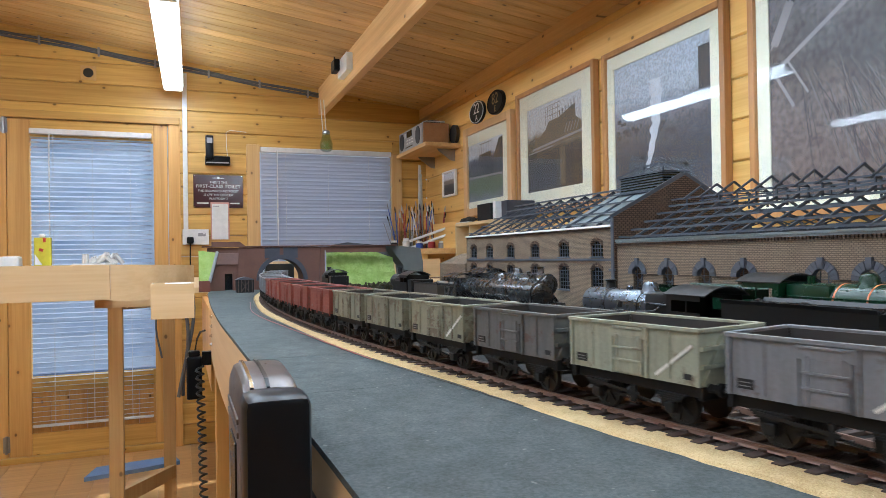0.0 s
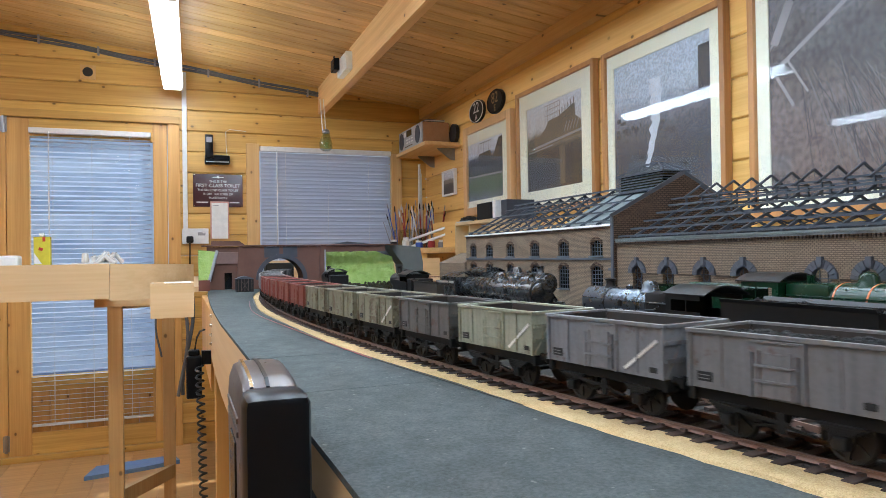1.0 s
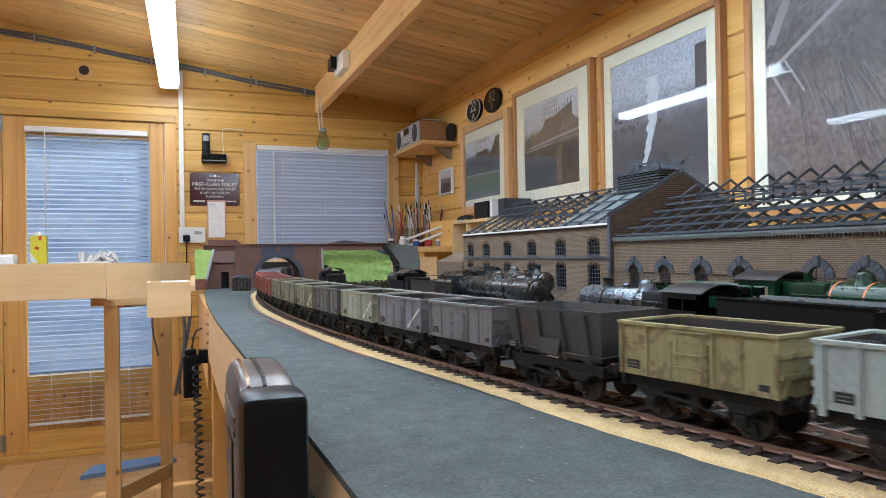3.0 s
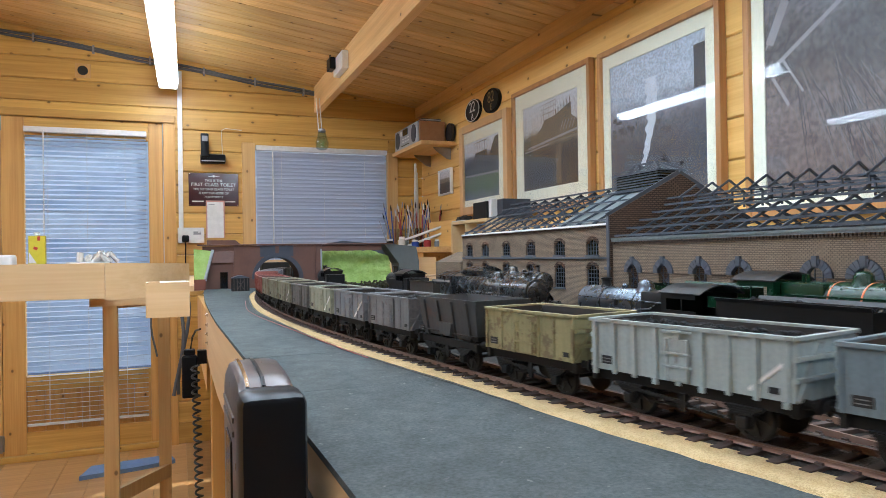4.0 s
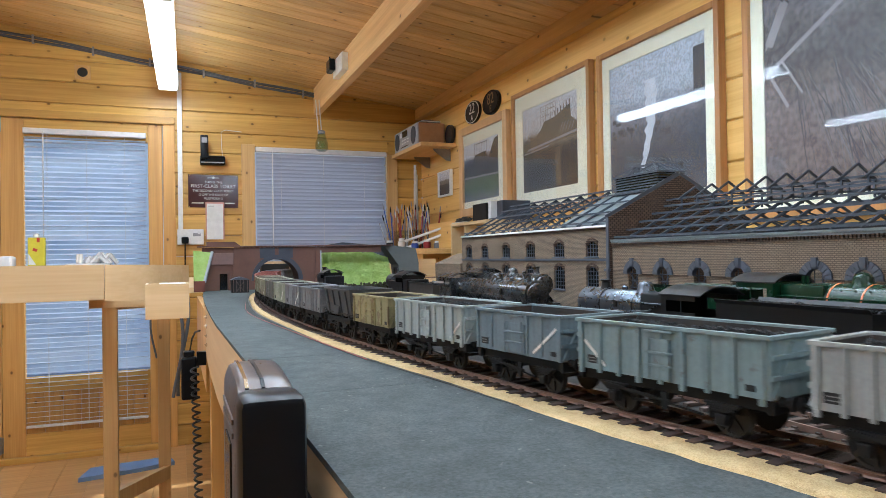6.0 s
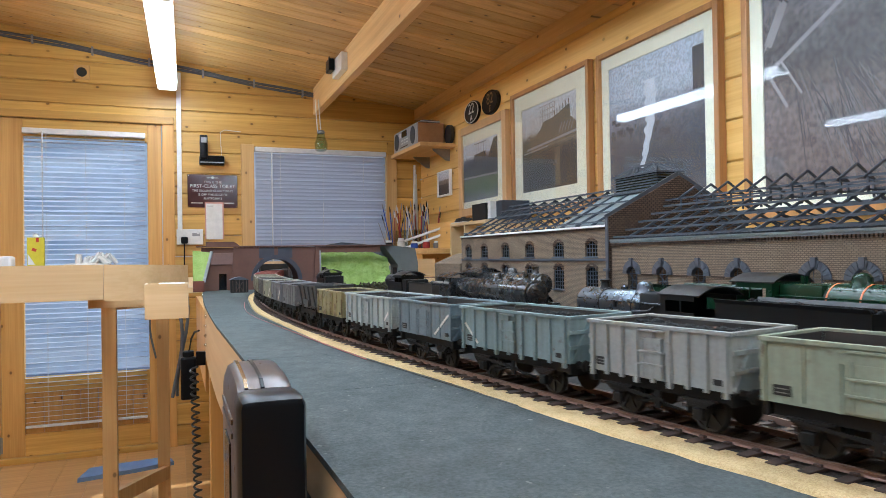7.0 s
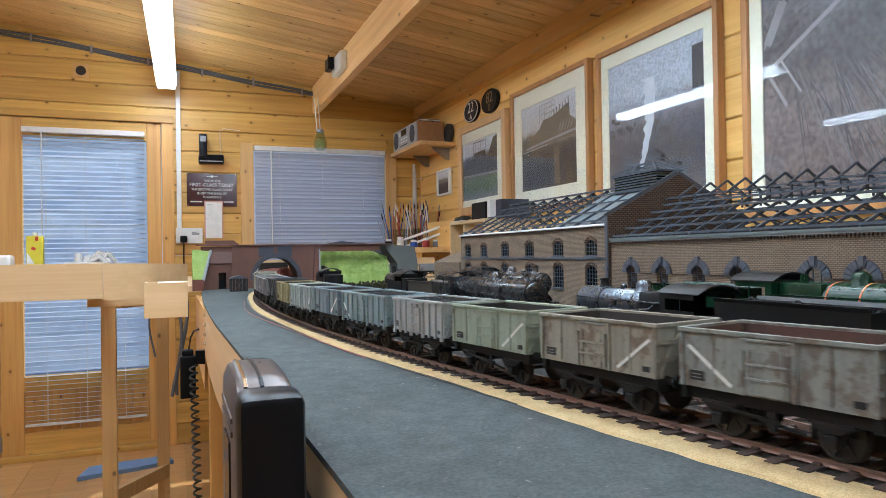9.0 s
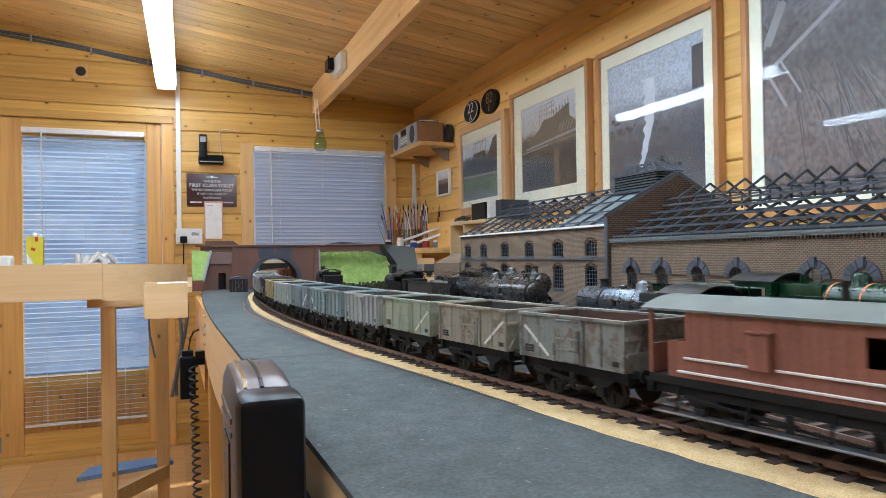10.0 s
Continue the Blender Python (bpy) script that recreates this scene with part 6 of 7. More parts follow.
# ======== controller, handset and leads on the board edge ========
ctl = thing("train_controller", "black and bronze handheld train controller on the board edge", "controller")
M["bronze"] = plain("bronze_plastic", (0.10, 0.08, 0.074), (0.08, 0.064, 0.06), 0.3, 0.5, scale=40, bumps=0.02)
x0, x1, y0, y1, zt, zb = 0.0255, 0.0565, 0.318, 0.437, 1.097, 0.86
bm = B()
span(bm, (x0, y0, zb), (x1, y0 + 0.03, zt - 0.002), 0.005)
part("front_case", bm, M["black"], ctl, "glossy black front case", True)
bm = B()
prof = [(y0 + 0.0302, zt - 0.009), (y0 + 0.032, zt - 0.003), (y0 + 0.04, zt + 0.0)]
prof += [(y0 + 0.04 + (y1 - y0 - 0.065) * k / 4, zt + 0.0022 * math.sin(math.pi * 0.6 * k / 4)) for k in range(1, 5)]
prof += [(y1 - 0.025 + 0.025 * math.sin(math.pi / 2 * k / 8), zt - 0.024 + 0.026 * math.cos(math.pi / 2 * k / 8)) for k in range(1, 9)]
prof.append((y1, zb))
xs_ = np.linspace(-1, 1, 17)
rows = []
for y, z in prof:
    row = [bm.verts.new(((x0 + x1) / 2 + u * (x1 - x0 - 0.001) / 2, y, z - (0.007 * (1 - max(0.0, 1 - abs(u) ** 5) ** 0.4) if z > zb else 0))) for u in xs_]
    rows.append([bm.verts.new((row[0].co.x, y, zb))] + row + [bm.verts.new((row[-1].co.x, y, zb))])
for a, b in zip(rows, rows[1:]):
    for k in range(len(a) - 1):
        bm.faces.new((a[k], a[k + 1], b[k + 1], b[k]))
bm.faces.new(rows[0])
bmesh.ops.remove_doubles(bm, verts=bm.verts, dist=1e-6)
part("rear_case", bm, M["bronze"], ctl, "bronze-grey rear case", True)
for x, m_ in ((x0 + 0.0065, "chrome"), (x0 + 0.0145, "black")):
    bm = B()
    pts = [(x, y, z + 0.0002) for y, z in prof[1:-4]]
    for p, q in zip(pts, pts[1:]):
        bar(bm, p, q, 0.0018, 0.0012)
    part("trim_strip", bm, M[m_], ctl)
bm = B()
span(bm, (x0 - 0.0006, y0 + 0.055, 1.0), (x0 + 0.001, y0 + 0.09, 1.062), 0.0004)
part("side_window", bm, M["dark"], ctl)
for z in (0.95, 0.965, 0.98, 1.068, 1.075):
    bm = B()
    span(bm, (x0 - 0.0005, y0 + 0.04, z), (x0 + 0.0008, y1 - 0.01, z + 0.003), 0.0004)
    part("grip_rib", bm, M["bronze"], ctl)
bm = B()
span(bm, (x1 - 0.004, y0 + 0.03, 0.96), (edge_x(0.4) + 0.0004, y1 - 0.03, 1.03), 0.001)
part("hanging_bracket", bm, M["black"], ctl)

hs = thing("corded_handset", "small black plug-in handset with a coiled lead", "handset")
bm = B()
span(bm, (0.0075, 1.585, 0.852), (0.040, 1.615, 0.945), 0.004)
part("case", bm, M["black"], hs)
bm = B()
span(bm, (0.012, 1.59, 0.9452), (0.036, 1.612, 0.958), 0.003)
part("plug", bm, M["black"], hs)
bm = B()
span(bm, (0.0398, 1.59, 0.925), (edge_x(1.6) + 0.0004, 1.61, 0.955), 0.001)
part("hook", bm, M["black"], hs)
bm = B()
pts = [Vector((0.026, 1.6, 0.957)), Vector((0.030, 1.585, 0.985)), Vector((0.036, 1.55, 1.003)), Vector((0.044, 1.51, 1.010))]
sweep(bm, pts, 0.0022)
part("plug_lead", bm, M["rubber"], hs)
bm = B()
n_c = 34 * 10
coil = []
for i in range(n_c + 1):
    a = 2 * math.pi * i / 10
    c_ = Vector((0.034 + 0.006 * math.sin(i * 0.006), 1.545, 0.93 - 0.56 * i / n_c))
    p = c_ + Vector((math.cos(a) * 0.0075, math.sin(a) * 0.0075, 0))
    coil.append(p)
sweep(bm, coil, 0.0024, 6)
part("coiled_lead", bm, M["rubber"], hs, "tightly coiled black lead", True)
for k, (y, z) in enumerate(((1.482, 1.041), (1.49, 1.02), (1.497, 1.0), (1.505, 0.98), (2.2, 1.05), (2.2, 1.03), (2.2, 1.01))):
    bm = B()
    x = edge_x(y) + 0.0004
    lathe(bm, [(0.004, 0.0), (0.004, -0.002), (0.0022, -0.0022), (0.0022, -0.005)], (x, y, z), "X", 12)
    solid("socket_bolt", bm, M["chrome"], "chrome bolt on the plywood fascia", "bolt", group="fascia bolts", smooth=True)
for y in (0.1, 1.45):
    leg = thing("baseboard_leg", "square pine leg under the baseboard", "leg", group="baseboard legs")
    bm = B()
    span(bm, (0.062, y, 0.0), (0.11, y + 0.05, ZS - 0.016), 0.002)
    part("post", bm, M["pine_v"], leg)
bm = B()
span(bm, (0.06, 1.62, 0.86), (0.075, 2.3, ZS - 0.017), 0.001)
solid("baseboard_end_panel", bm, M["pine_v"], "deep pine stiffener below the baseboard", "panel")
bm = B()
span(bm, (0.35, -1.1, 0.0), (0.40, -1.05, ZY - 0.02))
span(bm, (1.4, -1.1, 0.0), (1.45, -1.05, ZY - 0.02))
span(bm, (0.35, 3.3, 0.0), (0.40, 3.35, ZY - 0.02))
span(bm, (1.4, 3.3, 0.0), (1.45, 3.35, ZY - 0.02))
solid("yard_trestle", bm, M["pine_v"], "pine trestle legs under the yard", "trestle")

# ======== lifting section and its trestle ========
tab = thing("lifting_section", "pale plywood lifting baseboard on a pine trestle", "baseboard")
bm = B()
span(bm, (-2.2, 2.4, 1.035), (-0.2135, 2.412, 1.1475), 0.001)
part("fascia", bm, M["ply"], tab)
bm = B()
n_f = 14
rows = []
for i in range(n_f + 1):
    u = i / n_f
    a = u * 1.15
    x, y = -0.212 + 0.30 * math.sin(a) * 0.93, 2.4 + 0.30 * (1 - math.cos(a)) * 1.35
    d_ = Vector((math.cos(a), math.sin(a) * 1.3, 0)).normalized()
    nn = Vector((-d_.y, d_.x, 0)) * 0.009
    rows.append([bm.verts.new((x, y, 1.03)), bm.verts.new((x, y, 1.1475 - 0.008 * u)), bm.verts.new((x + nn.x, y + nn.y, 1.1475 - 0.008 * u)), bm.verts.new((x + nn.x, y + nn.y, 1.03))])
for p, q in zip(rows, rows[1:]):
    for i in range(4):
        bm.faces.new((p[i], p[(i + 1) % 4], q[(i + 1) % 4], q[i]))
bm.faces.new(rows[0][::-1])
bm.faces.new(rows[-1])
part("curved_fascia", bm, M["ply"], tab, "bent plywood fascia", True)
bm = B()
span(bm, (-2.2, 2.413, 1.05), (-0.215, 2.85, 1.0605))
part("deck", bm, M["ply"], tab)
bm = B()
span(bm, (-0.30, 2.79, 0.985), (-0.075, 2.815, 1.0495))
part("apron", bm, M["ply"], tab)
for x0_, x1_, y_ in ((-0.258, -0.208, 2.8), (-0.079, -0.03, 3.15), (-1.9, -1.85, 2.8)):
    bm = B()
    span(bm, (x0_, y_, 0.0), (x1_, y_ + 0.045, 1.03 if y_ < 3 else 1.0), 0.002)
    part("leg", bm, M["pine_pale"], tab)
bm = B()
bar(bm, (-0.235, 2.83, 0.262), (-0.04, 3.16, 0.25), 0.022, 0.055)
part("brace", bm, M["pine_pale"], tab)
bm = B()
bar(bm, (-0.07, 3.17, 0.985), (-0.2, 2.83, 1.0), 0.02, 0.05)
part("top_brace", bm, M["pine_pale"], tab)
bm = B()
shell(bm, 0.11, 0.0555, 0.998, 1.0935, t=0.006)
tray = solid("plywood_tray", bm, M["ply"], "small open plywood box screwed to the board edge", "box", at=pose(-0.0235, 2.055, 0))
bm = B()
box(bm, (-0.01, 2.06, 1.06), (0.07, 0.07, 0.055), Matrix.Rotation(0.2, 3, "X"))
solid("paper_stack", bm, M["white"], "white papers standing in the plywood box", "paper")
yb = thing("yellow_carton", "yellow matchbox carton with a red bird shape", "carton")
M["yellow"] = plain("yellow_card", (0.62, 0.55, 0.03), (0.55, 0.48, 0.03), 0.5, scale=60, bumps=0.02)
M["redcard"] = plain("red_card", (0.5, 0.04, 0.02), None, 0.5, scale=60, bumps=0.0)
bm = B()
span(bm, (-0.432, 2.45, 1.0606), (-0.386, 2.475, 1.236), 0.001)
part("carton", bm, M["yellow"], yb)
bm = B()
prism(bm, [(-0.43, 2.4488, 1.15), (-0.409, 2.4488, 1.15), (-0.43, 2.4488, 1.185)], (0, 0.0008, 0))
part("white_corner", bm, M["white"], yb)
bm = B()
box(bm, (-0.412, 2.4492, 1.197), (0.012, 0.0008, 0.009), Matrix.Rotation(0.4, 3, "Y"))
box(bm, (-0.403, 2.4492, 1.228), (0.008, 0.0008, 0.014))
part("red_mark", bm, M["redcard"], yb)
bm = B()
span(bm, (-0.418, 2.455, 1.236), (-0.402, 2.472, 1.249), 0.004)
part("spout", bm, M["white"], yb)
bm = B()
for i in range(9):
    a = rng.uniform(-1.1, 1.1)
    p = Vector((-0.265 + rng.gauss(0, 0.02), 2.47 + rng.uniform(-0.02, 0.03), 1.150))
    q = p + Vector((math.sin(a) * 0.07, rng.gauss(0, 0.01), 0.0))
    m_ = (p + q) / 2 + Vector((0, 0, rng.uniform(0.02, 0.045)))
    for u, v in ((p, m_), (m_, q)):
        rod(bm, u, v, rng.uniform(0.006, 0.010), 8)
span(bm, (-0.33, 2.44, 1.0606), (-0.2, 2.52, 1.152), 0.006)
M["cloth"] = plain("white_rag", (0.62, 0.6, 0.56), (0.5, 0.48, 0.45), 0.9, scale=50, bumps=0.5, dist=0.002)
solid("folded_rag", bm, M["cloth"], "crumpled off-white rag on the boards", "rag", smooth=True)
bm = B()
span(bm, (-0.56, 2.45, 1.0606), (-0.475, 2.52, 1.178), 0.008)
solid("white_tub", bm, M["white"], "white plastic tub on the boards", "tub")
bm = B()
prism(bm, [(-0.49, 4.02, 0.0), (-0.45, 4.2, 0.0), (-0.05, 4.26, 0.0), (-0.02, 4.14, 0.0), (-0.2, 4.08, 0.0)], (0, 0, 0.022))
M["bluemat"] = plain("blue_foam", (0.20, 0.32, 0.55), (0.16, 0.27, 0.48), 0.7, scale=60, bumps=0.2)
solid("kneeling_pad", bm, M["bluemat"], "pale blue foam kneeling pad on the floor", "pad")
for k, (xa, ya) in enumerate(((0.0, 2.6), (0.02, 2.62), (-0.13, 4.50))):
    bm = B()
    pts = [Vector((xa + 0.02 * math.sin(i * 0.5 + k), ya, 1.03 - 0.045 * i - (0 if k < 2 else 0.02))) for i in range(9 if k < 2 else 11)]
    sweep(bm, pts, 0.006)
    solid("hanging_cable", bm, M["rubber_grey"], "grey cable hanging below the boards", "cable", group="hanging cables", smooth=True)

# ======== fittings on the end wall ========
W = YE
bm = B()
span(bm, (0.015, W - 0.016, 1.349), (0.043, W - 0.0005, 2.33), 0.002)
solid("cable_trunking", bm, M["white"], "white plastic trunking running up the wall", "trunking")
sk = thing("wall_socket", "white double wall socket with a black plug", "socket")
bm = B()
span(bm, (0.008, W - 0.03, 1.252), (0.164, W - 0.0005, 1.349), 0.004)
part("plate", bm, M["white"], sk)
for x in (0.03, 0.128):
    bm = B()
    span(bm, (x, W - 0.034, 1.318), (x + 0.014, W - 0.03, 1.338), 0.001)
    part("switch", bm, M["white"], sk)
bm = B()
span(bm, (0.032, W - 0.075, 1.258), (0.074, W - 0.0305, 1.30), 0.008)
rod(bm, (0.053, W - 0.06, 1.26), (0.05, W - 0.045, 1.0), 0.004, 8)
part("plug", bm, M["black"], sk, "black mains plug")
bm = B()
span(bm, (0.10, W - 0.031, 1.305), (0.145, W - 0.0302, 1.325))
part("switch_mark", bm, M["metal_grey"], sk)

sign = thing("enamel_sign", "maroon enamel sign with white lettering on the pine wall", "sign")
M["maroon"] = plain("maroon_enamel", (0.045, 0.008, 0.010), (0.05, 0.010, 0.012), 0.12, scale=20, bumps=0.0)
bm = B()
span(bm, (0.075, W - 0.006, 1.487), (0.376, W - 0.0005, 1.697), 0.002)
part("plate", bm, M["maroon"], sign)


def words(text, x, z, size, y, parent, material, align="CENTER", rot=(90, 0, 0), name="lettering"):
    cu = bpy.data.curves.new(name, "FONT")
    cu.body, cu.size, cu.align_x, cu.align_y, cu.extrude = text, size, align, "CENTER", 0.0004
    cu.materials.append(material)
    ob = new(name, cu)
    ob.parent = parent
    ob.matrix_basis = pose(x, y, z, *rot)
    return ob


M["cream"] = plain("cream_lettering", (0.6, 0.52, 0.3), None, 0.5, scale=50, bumps=0.0)
words("41", -0.0282, 0.0435, 0.016, -0.203, goods_engine, M["cream"], rot=(90, 0, -90)).matrix_basis = pose(-0.0282, -0.203, 0.0435, 90, 0, -90)
M["letter"] = plain("white_lettering", (0.75, 0.73, 0.70), (0.7, 0.68, 0.65), 0.4, scale=50, bumps=0.0)
for tx, z, sz in (("THIS IS THE", 1.648, 0.021), ("FIRST-CLASS TOILET", 1.622, 0.030), ("THE SECOND CLASS TOILET", 1.593, 0.0195), ("IS OFF THE EDGE OF", 1.568, 0.0195), ("PLATFORM 2", 1.544, 0.0195)):
    words(tx, 0.2255, z, sz, W - 0.0068, sign, M["letter"])
bm = B()
for a, b in ((0.095, 0.165), (0.295, 0.355)):
    span(bm, (a, W - 0.0072, 1.512), (b, W - 0.0062, 1.52))
part("small_print", bm, M["letter"], sign)
bm = B()
lathe(bm, [(0.008, 0), (0.008, -0.0008)], (0.2255, W - 0.0062, 1.677), "Y", 14)
span(bm, (0.19, W - 0.0072, 1.674), (0.261, W - 0.0062, 1.678))
part("crest", bm, M["letter"], sign)
for x in (0.082, 0.369):
    for z in (1.494, 1.69):
        bm = B()
        lathe(bm, [(0.003, 0), (0.003, -0.002)], (x, W - 0.006, z), "Y", 10)
        part("screw", bm, M["chrome"], sign)
notice = thing("paper_notice", "white paper notice in a pink border on the wall", "notice")
M["pinkcard"] = plain("pink_card", (0.65, 0.35, 0.28), None, 0.7, scale=40, bumps=0.0)
bm = B()
span(bm, (0.176, W - 0.0105, 1.285), (0.29, W - 0.0075, 1.522))
part("border", bm, M["pinkcard"], notice)
bm = B()
span(bm, (0.184, W - 0.0118, 1.285), (0.282, W - 0.0106, 1.512))
part("sheet", bm, M["white"], notice)
bm = B()
span(bm, (0.192, W - 0.0124, 1.494), (0.228, W - 0.0119, 1.498))
part("text_line", bm, M["metal_grey"], notice)
ph = thing("cordless_phone", "black cordless telephone on a wall-mounted base", "telephone")
bm = B()
span(bm, (0.146, W - 0.055, 1.755), (0.297, W - 0.0005, 1.812), 0.008)
span(bm, (0.15, W - 0.058, 1.765), (0.292, W - 0.054, 1.772))
part("base", bm, M["black"], ph, smooth=True)
bm = B()
span(bm, (0.152, W - 0.06, 1.7645), (0.29, W - 0.0552, 1.7715), 0.001)
part("silver_strip", bm, M["metal_grey"], ph)
bm = B()
box(bm, (0.172, W - 0.07, 1.862), (0.047, 0.024, 0.15), Matrix.Rotation(-0.12, 3, "X"), 0.006)
part("handset", bm, M["black"], ph, smooth=True)
bm = B()
box(bm, (0.172, W - 0.0865, 1.902), (0.033, 0.003, 0.034), Matrix.Rotation(-0.12, 3, "X"))
part("screen", bm, M["metal_grey"], ph)
for i in range(4):
    for j in range(3):
        bm = B()
        box(bm, (0.161 + j * 0.011, W - 0.081 + 0.0012 * i, 1.852 - i * 0.011), (0.008, 0.003, 0.006), Matrix.Rotation(-0.12, 3, "X"))
        part("key", bm, M["metal_grey"], ph)
bm = B()
pts = [Vector((0.283, W - 0.008, 1.81)), Vector((0.278, W - 0.006, 1.88)), Vector((0.276, W - 0.006, 1.97)), Vector((0.3, W - 0.006, 1.985)), Vector((0.402, W - 0.006, 1.978))]
sweep(bm, pts, 0.0022, 6)
part("line_cord", bm, M["white"], ph)
vent = thing("round_vent", "small square plate with a dark round vent", "vent")
bm = B()
span(bm, (-0.55, W - 0.01, 2.246), (-0.466, W - 0.0005, 2.33), 0.002)
part("plate", bm, M["pine_pale"], vent)
bm = B()
lathe(bm, [(0.028, 0), (0.028, -0.003), (0.022, -0.004)], (-0.508, W - 0.0102, 2.288), "Y", 20)
part("grille", bm, M["rubber"], vent)

# sensor box and spot on the beam
pir = thing("beam_sensor", "white sensor box with a black spot on the beam", "sensor")
bm = B()
span(bm, (0.836, 3.56, 2.165), (0.8718, 3.78, 2.262), 0.004)
part("box", bm, M["white"], pir)
bm = B()
span(bm, (0.80, 3.70, 2.195), (0.833, 3.79, 2.262), 0.006)
rod(bm, (0.81, 3.74, 2.262), (0.812, 3.745, 2.28), 0.004, 8)
part("spot", bm, M["black"], pir)
# glass lantern on a white strap
ln = thing("hanging_glass_jar", "small glass jar with greenery on a white strap", "jar")
bm = B()
for dx in (-0.008, 0.008):
    bar(bm, (0.848 + dx * 1.3, 4.3, 2.165), (0.862 + dx * 1.3, 4.3, 1.955), 0.017, 0.003)
part("strap", bm, M["white"], ln)
bm = B()
lathe(bm, [(0.022, 0), (0.04, 0.012), (0.042, 0.05), (0.03, 0.085), (0.024, 0.115), (0.021, 0.115), (0.026, 0.085), (0.038, 0.05), (0.036, 0.014), (0.02, 0.004)], (0.872, 4.3, 1.835), "Z", 20)
M["jarglass"] = glass("jar_glass", (0.85, 0.92, 0.9), 0.05)
part("glass", bm, M["jarglass"], ln, smooth=True)
bm = B()
for i in range(40):
    p = Vector((0.872 + rng.gauss(0, 0.012), 4.3 + rng.gauss(0, 0.012), 1.88 + rng.gauss(0, 0.015)))
    bmesh.ops.create_icosphere(bm, subdivisions=1, radius=0.006, matrix=Matrix.Translation(p) @ Matrix.Diagonal((1, 1, 0.4, 1)))
part("greenery", bm, M["grass"], ln)
bm = B()
lathe(bm, [(0.024, 0), (0.024, 0.012), (0.018, 0.02)], (0.872, 4.3, 1.95), "Z", 16)
part("rim", bm, M["metal_grey"], ln)


# ======== pictures on the long wall ========
M["mat"] = plain("cream_mount", (0.86, 0.83, 0.68), (0.82, 0.79, 0.64), 0.8, scale=60, bumps=0.03)
M["palerail"] = pine("pale_picture_frame", (0.70, 0.45, 0.22), (0.58, 0.35, 0.15), 2, rough=0.4, knots=False)
M["picframe"] = pine("oak_picture_frame", (0.50, 0.25, 0.085), (0.36, 0.165, 0.05), 2, rough=0.35, knots=False)


def photo(name, bands, scale, seed, contrast=0.5, rough_mix=0.28):
    """A printed photograph: tones by height, broken up by noise. bands: (height 0..1, colour)."""
    m, n, l, b = nodes_of(name)
    tc = n.new("ShaderNodeTexCoord")
    sep = n.new("ShaderNodeSeparateXYZ")
    l.new(tc.outputs["Generated"], sep.inputs[0])
    v = n.new("ShaderNodeMapping")
    v.inputs["Location"].default_value = (seed, seed * 1.7, 0)
    l.new(tc.outputs["Object"], v.inputs[0])
    ns = noise_of(n, l, v.outputs[0], scale, 6, 0.65)
    fine = noise_of(n, l, v.outputs[0], scale * 7, 4, 0.6)
    k = n.new("ShaderNodeMath")
    k.operation = "MULTIPLY_ADD"
    k.inputs[1].default_value = contrast
    l.new(ns, k.inputs[0])
    l.new(sep.outputs[2], k.inputs[2])
    s_ = n.new("ShaderNodeMath")
    s_.operation = "SUBTRACT"
    s_.inputs[1].default_value = contrast * 0.5
    l.new(k.outputs[0], s_.inputs[0])
    col = ramp(n, l, s_.outputs[0], bands)
    col = mixed(n, l, rough_mix, col, ramp(n, l, fine, [(0.38, (0.12,) * 3), (0.62, (1.25,) * 3)]), "MULTIPLY")
    l.new(col, b.inputs["Base Color"])
    b.inputs["Roughness"].default_value = 0.5
    return m


def picture(label, y0, y1, z0, z1, im, art, fw=0.022, depth=0.03, tilt=0.0, extras=None, wood="picframe"):
    """A framed and glazed picture on the long wall. im: image window y0, y1, z0, z1."""
    th = thing("framed_picture", label, "picture", pose(XR - 0.002, (y0 + y1) / 2, z0, 0, -tilt, 0), group="pictures on the long wall")
    yc = (y0 + y1) / 2
    a, b, h = y0 - yc, y1 - yc, z1 - z0
    for p, q in (((-depth, a, 0), (0, a + fw, h)), ((-depth, b - fw, 0), (0, b, h)), ((-depth + 0.0005, a + fw, h - fw), (0, b - fw, h)), ((-depth + 0.0005, a + fw, 0), (0, b - fw, fw))):
        bm = B()
        span(bm, p, q, 0.003)
        part("frame_rail", bm, M[wood], th)
    i0, i1, j0, j1 = im[0] - yc, im[1] - yc, im[2] - z0, im[3] - z0
    bm = B()
    for p, q in (((a + fw, fw), (i0, h - fw)), ((i1, fw), (b - fw, h - fw)), ((i0, fw), (i1, j0)), ((i0, j1), (i1, h - fw))):
        span(bm, (-0.016, p[0], p[1]), (-0.012, q[0], q[1]))
    bmesh.ops.remove_doubles(bm, verts=bm.verts, dist=1e-5)
    part("mount", bm, M["mat"], th, "cream card mount")
    bm = B()
    span(bm, (-0.0118, i0 - 0.003, j0 - 0.003), (-0.010, i1 + 0.003, j1 + 0.003))
    part("print", bm, art, th)
    if extras:
        extras(th, i0, i1, j0, j1)
    bm = B()
    span(bm, (-0.0215, a + fw * 0.7, fw * 0.7), (-0.0195, b - fw * 0.7, h - fw * 0.7))
    g = part("glass", bm, M["picglass"], th)
    g.visible_shadow = False
    return th


